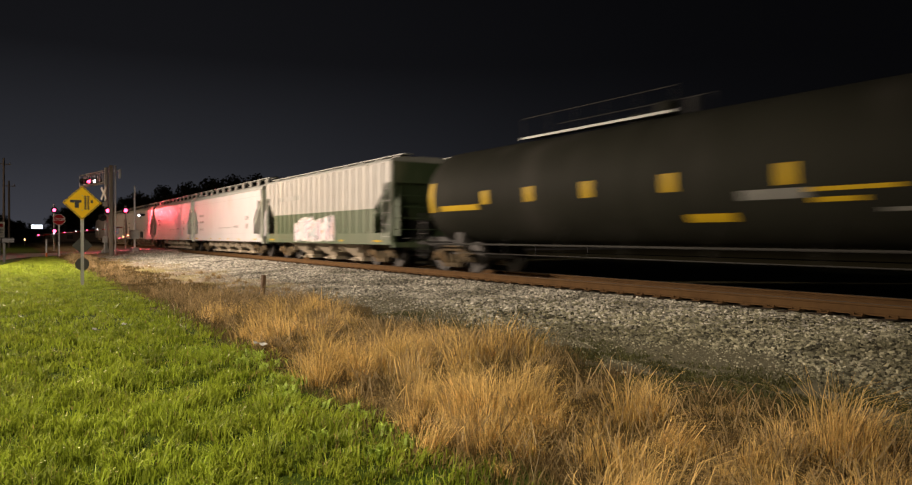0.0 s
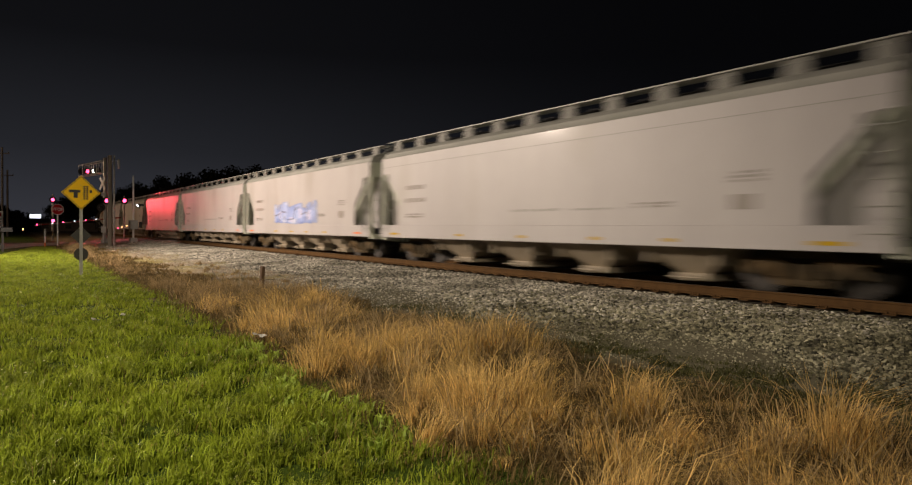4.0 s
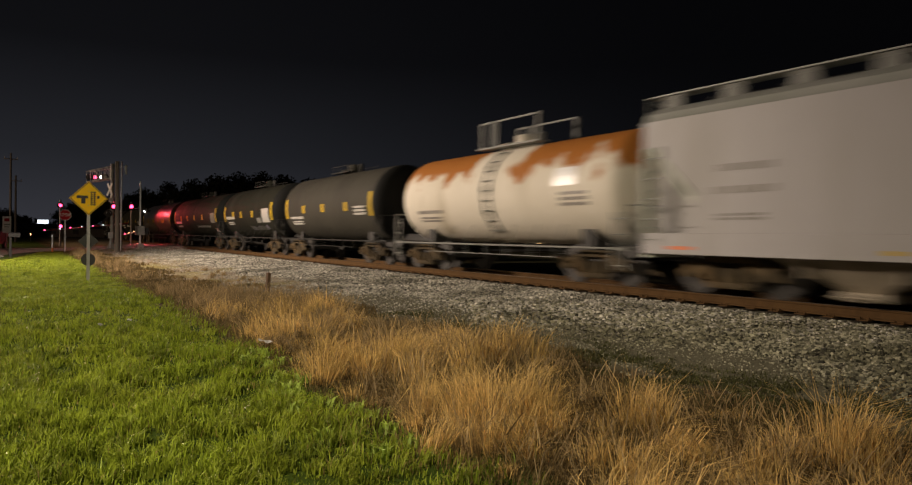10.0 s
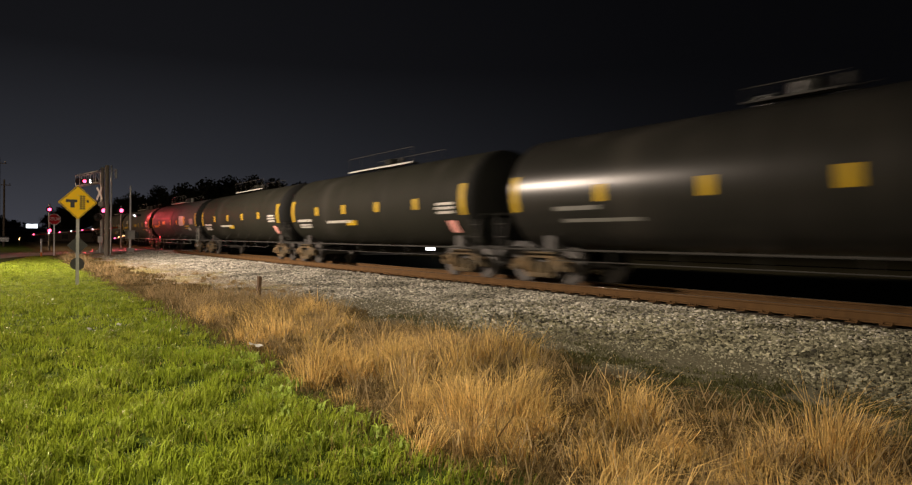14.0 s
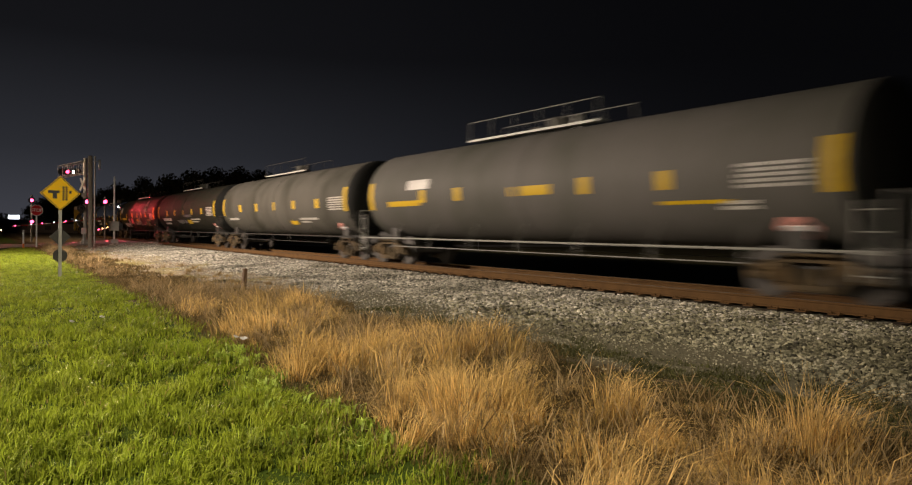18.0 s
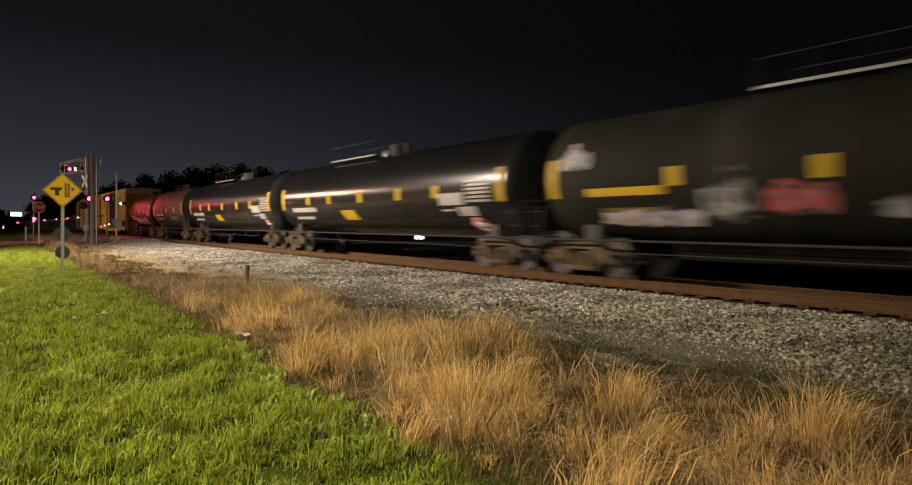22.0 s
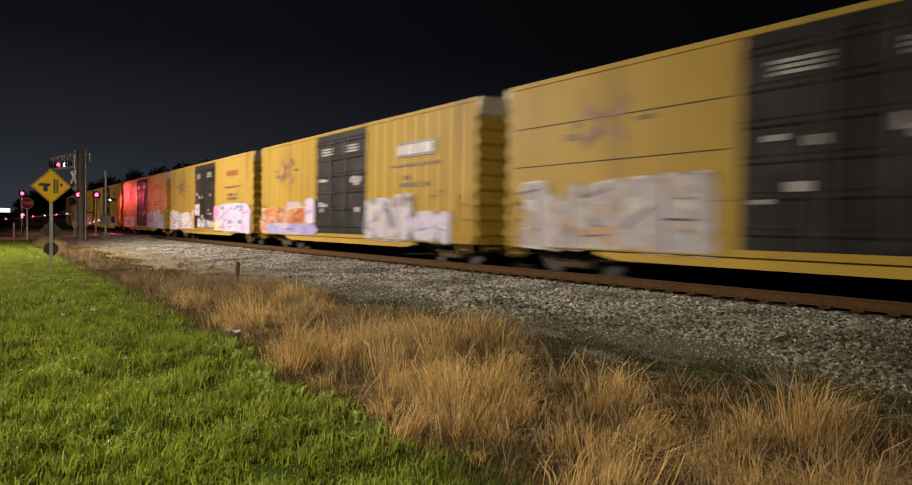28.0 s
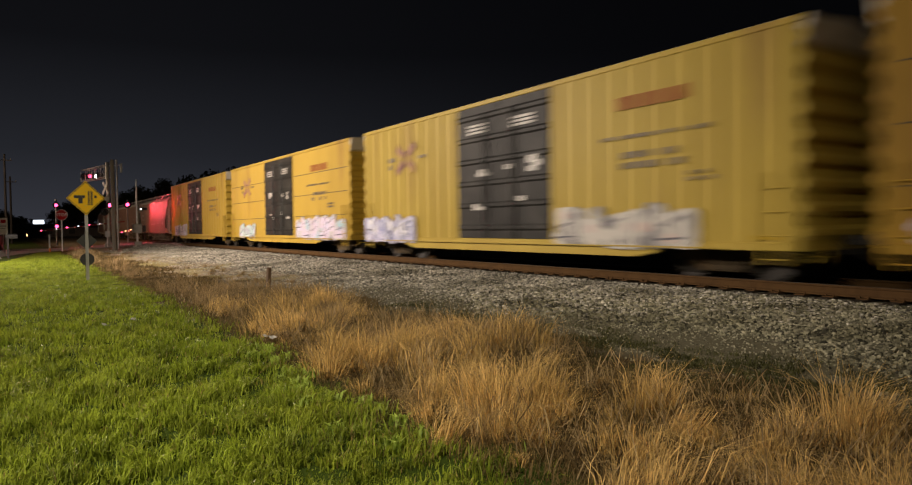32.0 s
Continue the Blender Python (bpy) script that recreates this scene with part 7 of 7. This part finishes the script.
def build_car():
    """A waiting car with its headlights on, far down the road."""
    root = thing("car", "dark car with bright headlights waiting on the road", "car", where=(-1.75, 68.2, 0.012, 0, 0, 168))
    body = [(-2.2, 0.35), (-2.25, 0.75), (-1.3, 0.9), (-0.6, 1.38), (0.9, 1.42), (1.6, 0.98), (2.2, 0.9), (2.25, 0.4)]
    part("body", Shape().prism([(-u, w) for u, w in body], "x", -0.88, 0.88), M_DARKMETAL, root)
    part("windscreen", Shape().prism([(1.24, 0.94), (0.64, 1.34), (0.66, 1.36), (1.27, 0.96)], "x", -0.7, 0.7), M_BLACK, root)
    for x in (-0.62, 0.62):
        part("headlight", Shape().box(x - 0.27, x + 0.27, 2.22, 2.30, 0.55, 0.85, 0.05), glow("headlight_glow", (1.0, 0.96, 0.9), 30) if x < 0 else bpy.data.materials["headlight_glow"], root, "bright white headlight")
    for x in (-0.8, 0.8):
        for y in (-1.4, 1.4):
            w = part("wheel", Shape().tube((x - 0.1, y, 0.32), (x + 0.1, y, 0.32), 0.32, 20), M_BLACK, root)
            part("rim", Shape().tube((x - 0.105, y, 0.32), (x + 0.105, y, 0.32), 0.19, 14), M_GALV, w)


build_ground()
build_roads()
build_track()
build_warning_sign()
build_stop_sign()
build_cantilever()
build_signal_mast()
build_far_signal()
build_poles()
build_litter()
build_assumed_lamps()
build_far()
build_car()

# ---- the train: each car by the stretch of track, counted from the rear of the first, that its body fills at 0 s ----
PLAIN = "white smooth-sided covered hopper car with grey roof"
train = []


def couple(ob, a, b):
    train.append((ob, (a + b) / 2))
    return ob


rg = random.Random(77)
PINK = ((0.60, 0.55, 0.66), (0.52, 0.44, 0.56), (0.30, 0.45, 0.52))
BLUE = ((0.20, 0.22, 0.42), (0.45, 0.46, 0.60), (0.70, 0.70, 0.72))
ORNG = ((0.55, 0.22, 0.07), (0.62, 0.45, 0.25), (0.30, 0.28, 0.34))
GREY = ((0.32, 0.31, 0.31), (0.50, 0.48, 0.45), (0.14, 0.14, 0.15))
TEAL = ((0.30, 0.48, 0.48), (0.55, 0.60, 0.58), (0.35, 0.35, 0.4))
LIME = ((0.52, 0.55, 0.12), (0.52, 0.52, 0.26), (0.5, 0.48, 0.36))
PEACH = ((0.52, 0.34, 0.27), (0.5, 0.42, 0.4), (0.42, 0.3, 0.16))
RUST = ((0.33, 0.07, 0.025), (0.42, 0.19, 0.05), (0.40, 0.29, 0.27))
VIOLET = ((0.22, 0.21, 0.44), (0.33, 0.29, 0.46), (0.42, 0.37, 0.48))
CANDY = ((0.56, 0.56, 0.64), (0.46, 0.36, 0.54), (0.40, 0.46, 0.56))
HOTPINK = ((0.55, 0.12, 0.28), (0.60, 0.24, 0.38), (0.55, 0.36, 0.45))
SEA = ((0.10, 0.20, 0.28), (0.16, 0.26, 0.36), (0.28, 0.32, 0.42))
FADE = ((0.42, 0.40, 0.41), (0.33, 0.30, 0.31), (0.40, 0.27, 0.14))
DARK = ((0.06, 0.06, 0.07), (0.12, 0.10, 0.14), (0.2, 0.2, 0.22))

CHALK = ((0.34, 0.33, 0.32), (0.20, 0.20, 0.19), (0.08, 0.08, 0.075))
ASHEN = ((0.15, 0.15, 0.135), (0.09, 0.09, 0.08), (0.03, 0.03, 0.027))
SOOTY = ((0.05, 0.05, 0.043), (0.035, 0.035, 0.03), (0.012, 0.012, 0.01))
CORAL = ((0.42, 0.09, 0.08), (0.30, 0.08, 0.07), (0.12, 0.05, 0.05))
MOSSY = ((0.20, 0.18, 0.06), (0.14, 0.13, 0.06), (0.05, 0.05, 0.03))
M_PALE = mat("pale_paint_patch", (0.36, 0.35, 0.32), (0.26, 0.25, 0.23), 0.5, scale=2, fine=9, bump=0)
M_FADEYELLOW = mat("faded_yellow_spray", (0.20, 0.14, 0.025), (0.10, 0.075, 0.02), 0.6, scale=3, fine=9, bump=0)
M_FADED = mat("faded_pale_paint", (0.16, 0.16, 0.145), (0.10, 0.10, 0.09), 0.6, scale=2, fine=9, bump=0)
DARK_MARKS = {"squares": (5.21, 3.27, 1.13, -1.23, -3.77),
              "bars": ((7.6, 5.6, 1.88, 2.04, M_MARK, "wide yellow panel"), (-1.55, -2.6, 1.40, 1.56, M_MARK, "low yellow panel"), (-2.85, -4.1, 1.78, 1.96, M_FADED, "faded white panel"),
                       (-4.15, -5.6, 1.88, 1.95, M_MARK, "thin yellow line"), (-4.2, -5.0, 1.70, 1.78, M_MARK, "thin yellow line"), (-5.3, -6.2, 1.52, 1.58, M_FADED, "thin pale line"))}
GREY_MARKS = {"squares": (5.0, 0.29, -2.0),
              "bars": ((7.2, 5.3, 1.90, 2.06, M_MARK, "wide yellow panel"), (3.5, 2.4, 2.12, 2.36, M_MARK, "bright yellow panel"), (-2.85, -4.25, 1.94, 2.66, M_PALE, "pale repainted patch"),
                        (-4.25, -4.75, 2.0, 2.6, M_MARK, "yellow end of the repainted patch"), (-4.8, -6.1, 1.86, 1.93, M_MARK, "thin yellow line"), (-4.6, -5.5, 1.70, 1.76, M_MARK, "thin yellow line"),
                       (-5.6, -6.3, 1.58, 1.78, M_PALE, "small pale panel"), (-6.35, -7.4, 2.0, 2.4, M_FADED, "faded white panel"))}
PATCH_MARKS = {"squares": (4.6, 2.69, -2.41, -4.65),
               "bars": ((6.8, 4.75, 1.93, 2.1, M_MARK, "wide yellow panel"), (5.5, 4.25, 2.44, 2.74, M_PALE, "pale repainted patch"), (0.3, -1.25, 2.06, 2.3, M_MARK, "bright yellow panel"),
                        (-4.5, -6.1, 1.72, 1.79, M_MARK, "thin yellow line")), "text": ((-6.3, -7.6, 1.98, 2.46, 5, M_PALE), (-5.9, -6.6, 1.60, 1.80, 2, M_TEXT)), "placards": ((-7.2, 1.26),)}
PANEL_MARKS = {"squares": (4.9, 2.3, -0.17, -2.7, -5.3),
               "bars": ((-1.8, -2.6, 1.36, 1.52, M_MARK, "low yellow panel"), (-3.1, -5.0, 1.56, 1.64, M_PALE, "white stencilled line"), (-3.1, -4.1, 1.44, 1.50, M_PALE, "white stencilled line"),
                        (7.2, 5.6, 1.62, 1.72, M_PALE, "white stencilled line")),
               "text": ((-6.4, -7.7, 1.92, 2.46, 6, M_PALE),), "placards": ((-6.9, 1.22),)}
SHORT_MARKS = {"squares": (4.0, 1.18, -1.5, -4.27),
               "bars": ((-3.07, -4.02, 1.93, 2.2, M_MARK, "bright yellow panel"), (-5.75, -6.65, 1.92, 2.2, M_FADED, "faded data panel"),
                        (5.6, 4.1, 1.84, 1.94, M_FADED, "faded stencilled line"), (5.4, 2.9, 1.56, 1.64, M_FADED, "faded stencilled line"), (-4.4, -5.4, 1.48, 1.56, M_FADED, "faded stencilled line")), "placards": ((-6.4, 1.2),)}
SMALL_MARKS = {"squares": (1.69, 0.15, -2.43),
               "bars": ((3.8, 1.2, 1.83, 1.97, M_PALE, "white stencilled line"), (3.8, 1.4, 1.57, 1.65, M_PALE, "white stencilled line"), (-0.85, -2.9, 1.50, 1.76, M_FADEYELLOW, "faded yellow spray-painted tag"))}
TAG_MARKS = {"squares": (4.48, 1.49, -0.87, -2.83, -4.75),
             "bars": ((6.88, 4.75, 1.86, 2.04, M_MARK, "wide yellow panel"), (-0.1, -1.18, 1.60, 1.88, M_MARK, "low yellow panel"), (-4.88, -6.3, 1.66, 1.84, M_FADEYELLOW, "faded yellow panel"),
                      (-2.24, -3.5, 1.36, 1.45, M_FADED, "faded stencilled line")),
             "text": ((-6.3, -7.5, 1.82, 2.36, 6, M_PALE), (6.6, 4.9, 1.52, 1.66, 1, M_FADEYELLOW),), "placards": ((-7.1, 1.26),),
             "tags": ((7.66, 6.8, 2.45, 3.0, CHALK, FADE), (6.4, 3.9, 1.17, 1.6, FADE, DARK), (3.8, 2.85, 1.22, 2.2, CHALK, DARK), (2.45, 1.4, 1.38, 2.02, CORAL, DARK), (0.45, -2.1, 1.24, 1.88, CHALK, FADE),
                      (-4.1, -5.2, 2.35, 3.4, CHALK, GREY), (-4.2, -5.5, 1.25, 1.62, MOSSY, FADE))}
FADED_MARKS = {"squares": (4.75, 2.32, -0.1, -2.53, -4.95),
               "bars": ((-0.93, -1.93, 1.44, 1.68, M_MARK, "low yellow panel"), (-1.95, -4.2, 1.68, 1.76, M_PALE, "white stencilled line"), (-1.95, -3.6, 1.53, 1.60, M_PALE, "white stencilled line")),
               "text": ((-6.1, -7.4, 1.92, 2.46, 6, M_PALE), (6.5, 3.9, 1.66, 1.98, 1, M_TEXT), (6.2, 4.4, 1.42, 1.60, 1, M_TEXT)), "placards": ((-6.9, 1.24),),
               "tags": ((1.7, -0.7, 1.42, 1.74, ASHEN, DARK), (-0.3, -2.2, 1.84, 2.1, SOOTY, DARK))}
GLOSS_MARKS = {"squares": (5.1, 3.0, 0.25, -2.57, -4.86),
               "bars": ((1.85, 0.75, 1.40, 1.76, M_MARK, "tilted yellow panel", 0.22), (-5.04, -6.3, 1.80, 2.15, M_PALE, "white repainted block"), (-5.94, -6.8, 1.48, 1.74, M_PALE, "small pale panel")),
               "text": ((7.0, 4.5, 1.74, 2.04, 1, M_TEXT), (6.8, 5.0, 1.44, 1.62, 1, M_TEXT), (-6.45, -7.55, 1.86, 2.54, 6, M_PALE), (-5.1, -5.7, 1.62, 1.72, 1, M_TEXT)), "placards": ((-6.64, 1.24),), "tags": ()}
WORN_MARKS = {"squares": (4.28, 1.95, -0.45, -2.95),
              "bars": ((-5.4, -6.5, 1.80, 2.46, M_FADED, "faded data panel"),),
              "text": ((6.4, 4.2, 1.82, 2.10, 1, M_TEXT), (6.0, 4.4, 1.56, 1.74, 1, M_TEXT), (-0.9, -4.6, 1.50, 1.72, 1, M_FADED)), "placards": ((-6.0, 1.26),), "tags": ()}
STUB_MARKS = {"squares": (2.65, 1.0, -1.27),
              "bars": ((-2.0, -2.75, 1.70, 1.98, M_FADED, "small faded panel"), (-3.0, -4.2, 1.72, 2.46, M_PALE, "pale repainted patch")),
              "text": ((4.2, 2.5, 1.96, 2.24, 1, M_TEXT), (4.0, 2.9, 1.64, 1.84, 2, M_TEXT)), "placards": (), "tags": ((-0.6, -3.6, 1.28, 1.58, SOOTY, DARK),)}
couple(tank(16.2, 1.5, M_TDARK, rg, "dark grey tank car with yellow panels and reflectors", 5, "long", 2.35, DARK_MARKS, 1.9), 2.5, 18.7)
c = couple(hopper(13.7, "ribbed", rg, M_RIBWHITE, "ribbed covered hopper car, cream above and green below"), 21.3, 35.0)
graffiti(c, rg, -1.65, -2.0, 2.5, 0.9, 1.95, spray((0.55, 0.50, 0.54), (0.42, 0.34, 0.36), (0.30, 0.36, 0.36)), spray(*GREY), 6, accent=spray((0.45, 0.28, 0.22), (0.5, 0.38, 0.36), (0.3, 0.33, 0.33)))
for a, b in ((35.9, 51.5), (52.3, 67.3), (68.2, 85.1), (86.1, 101.5), (102.2, 118.5), (119.5, 134.4), (135.3, 150.5), (151.6, 168.1)):
    paint = M_WHITE if a < 86 else M_WHITERUST if a == 135.3 else M_WHITEDULL
    c = couple(hopper(round(b - a, 1), "smooth", rg, paint, PLAIN + (", tagged in blue" if a == 86.1 else ", streaked with rust" if a == 135.3 else ""), a == 102.2), a, b)
    if a == 86.1:
        graffiti(c, rg, -1.605, -2.6, 2.8, 1.3, 2.3, spray((0.17, 0.24, 0.50), (0.30, 0.36, 0.58), (0.45, 0.48, 0.58)), spray((0.12, 0.17, 0.40), (0.2, 0.25, 0.45), (0.3, 0.33, 0.45)), 6)
cream = couple(tank(9.2, 1.42, M_TRUSTED, rg, "cream tank car with large orange rust stains", 0, "cream"), 169.5, 178.7)
for a, b in ((181.6, 191.0), (193.5, 202.8)):
    couple(tank(round(b - a, 1), 1.5, M_TBROWN if a < 190 else M_TDARK, rg, "short grimy dark tank car with yellow reflectors", 3, "plain", 2.35, STUB_MARKS if a > 190 else None), a, b)
for a, b in ((205.3, 218.9), (221.3, 235.5), (238.0, 252.1), (254.3, 269.4)):
    couple(tank(round(b - a, 1), 1.5, M_TDARK if a != 221.3 else M_TSATIN, rg, "long dark tank car with yellow reflectors", 4, "plain" if a in (205.3, 221.3) else "long", 2.35, {205.3: WORN_MARKS, 221.3: SHORT_MARKS}.get(a)), a, b)
for a, b, p in ((271.6, 287.9, M_TGREYDARK), (290.1, 306.1, M_TGREY), (308.3, 324.2, M_TMID), (326.3, 341.9, M_TDARK), (344.0, 360.0, M_TDARK)):
    c = couple(tank(round(b - a, 1), 1.5, p, rg, ("long grey" if p in (M_TGREY, M_TGREYDARK, M_TMID) else "long dark") + " tank car with yellow reflectors" + (" and a pale patch" if a < 280 else ""), 5, "long", 2.35, {271.6: GREY_MARKS, 290.1: PATCH_MARKS, 308.3: PANEL_MARKS, 326.3: FADED_MARKS, 344.0: TAG_MARKS}.get(a), 1.3 if a < 280 else 0.6), a, b)
for a, b in ((362.1, 378.2), (380.3, 395.6)):
    couple(tank(round(b - a, 1), 1.5, M_TSHINE, rg, "glossy black tank car with yellow reflectors", 5, "shine", 2.35, GLOSS_MARKS, 2.6), a, b)
couple(tank(9.6, 1.5, M_TBROWN, rg, "short grimy brown tank car with faded yellow tags", 3, "plain", 2.35, SMALL_MARKS), 398.2, 407.9)
c = couple(tank(8.9, 1.42, M_TDARK, rg, "short dark tank car tagged in white", 3, "plain"), 410.2, 419.1)
graffiti(c, rg, 0, -2.6, 2.4, 1.2, 1.75, spray(*GREY), spray(*SOOTY), 6, 1.42, 2.35)
BRIGHT = ((0.80, 0.78, 0.82), (0.70, 0.68, 0.74), (0.50, 0.46, 0.52))
LILAC = ((0.52, 0.52, 0.60), (0.46, 0.38, 0.56), (0.34, 0.42, 0.52))
MAUVE = ((0.46, 0.36, 0.52), (0.52, 0.44, 0.56), (0.56, 0.52, 0.60))
BOXES = ((420.7, 437.6, {"ribs": 1, "tags": ((-0.98, -0.55, 1.7, 4, TEAL, GREY),)}),
         (438.9, 456.0, {"tags": ((-0.9, -0.3, 2.4, 5, GREY, GREY), (0.3, 0.95, 2.2, 5, FADE, GREY, FADE))}),
         (457.4, 474.3, {"plate": 1, "ribs": 1, "tags": ((0.26, 0.99, 2.0, 6, RUST, ORNG, RUST), (-0.62, -0.26, 2.1, 4, GREY, WHITE_SPRAY), (-0.86, -0.66, 1.5, 2, WHITE_SPRAY, GREY)),
                         "fields": ((0.22, 0.90, 0.62, 1.12, 0.052, VIOLET), (0.25, 0.36, 1.1, 2.15, 0.053, LILAC), (0.40, 0.62, 1.2, 2.05, 0.034, FADE), (-0.66, -0.24, 0.62, 1.5, 0.033, WHITE_SPRAY))}),
         (475.6, 492.6, {"ribs": 1, "tags": ((0.28, 0.98, 1.9, 6, BRIGHT, ORNG, BRIGHT), (-0.97, -0.27, 2.05, 7, CANDY, MAUVE, LILAC)),
                         "door_tags": ((0.95, 2.0, 1.5, 2.35, 2, BRIGHT, DARK, BRIGHT), (-0.1, 1.3, 0.78, 1.35, 3, BRIGHT, GREY, BRIGHT), (-2.0, -0.1, 0.78, 1.25, 4, GREY, DARK, GREY), (0.2, 0.6, 1.36, 1.55, 1, LIME, LIME, LIME)),
                         "fields": ((-0.98, -0.33, 0.68, 2.12, 0.032, LILAC), (-0.36, -0.25, 1.2, 2.05, 0.048, HOTPINK), (-0.39, -0.25, 0.68, 1.15, 0.048, LIME), (0.25, 0.31, 0.64, 1.9, 0.05, ORNG), (-0.47, -0.40, 1.8, 2.0, 0.05, SEA), (-0.64, -0.56, 1.05, 1.25, 0.05, SEA), (-0.83, -0.76, 1.05, 1.25, 0.05, SEA), (-0.86, -0.72, 1.85, 2.0, 0.05, SEA))}),
         (494.0, 510.9, {"gloss": 1, "coat": M_BOXWORN, "tags": ((-0.90, -0.27, 1.72, 8, WHITE_SPRAY, PINK, PINK), (0.36, 0.93, 1.62, 5, WHITE_SPRAY, PINK, BLUE)),
                         "fields": ((-0.88, -0.29, 0.62, 1.66, 0.033, WHITE_SPRAY), (0.34, 0.94, 0.64, 1.5, 0.033, WHITE_SPRAY), (-0.37, -0.25, 0.85, 1.72, 0.031, TEAL), (-0.47, -0.36, 1.5, 1.9, 0.030, TEAL), (-0.62, -0.52, 1.5, 1.92, 0.030, TEAL), (-0.78, -0.66, 1.45, 1.98, 0.030, TEAL), (-0.97, -0.84, 0.62, 1.25, 0.031, SEA), (-0.35, -0.30, 1.12, 1.26, 0.06, SEA), (-0.47, -0.41, 1.08, 1.20, 0.06, SEA), (-0.66, -0.60, 1.2, 1.33, 0.06, LILAC), (-0.82, -0.75, 1.12, 1.24, 0.06, SEA))}),
         (512.2, 529.1, {"ribs": 1, "coat": M_BOXPALE, "tags": ((0.55, 0.98, 1.6, 4, BLUE, WHITE_SPRAY), (-0.75, -0.27, 1.5, 5, GREY, GREY, PEACH))}),
         (530.5, 547.6, {"tags": ((-0.95, -0.3, 1.6, 6, PINK, GREY), (0.45, 0.8, 1.4, 3, TEAL, GREY))}),
         (548.9, 565.8, {"ribs": 1, "tags": ((0.3, 0.8, 1.5, 4, GREY, WHITE_SPRAY),)}))
for a, b, spec in BOXES:
    couple(boxcar(round(b - a, 1), rg, spec, "yellow boxcar with black double doors and spray-painted graffiti"), a, b)
M_BROWN = mat("brown_hopper_paint", (0.16, 0.085, 0.05), (0.11, 0.06, 0.04), 0.6, scale=1, bump=0.05)
for a, b in ((567.4, 582.6), (583.8, 599.0), (600.2, 615.4), (616.6, 631.8), (633.0, 648.2)):
    couple(hopper(15.2, "smooth", rg, M_BROWN, "dark brown covered hopper car at the rear of the view"), a, b)

build_lawn()
build_straw()
build_ballast()


def motions():
    """The train rolls past at a steady speed along the track."""
    for ob, u in train:
        rows = []
        for k in range(33):
            x, y, h = track(u - SPEED * k)
            rows.append((float(k), pose(x, y, RAIL_Z, 0, 0, -math.degrees(h))))
        walk(ob, rows)


motions()
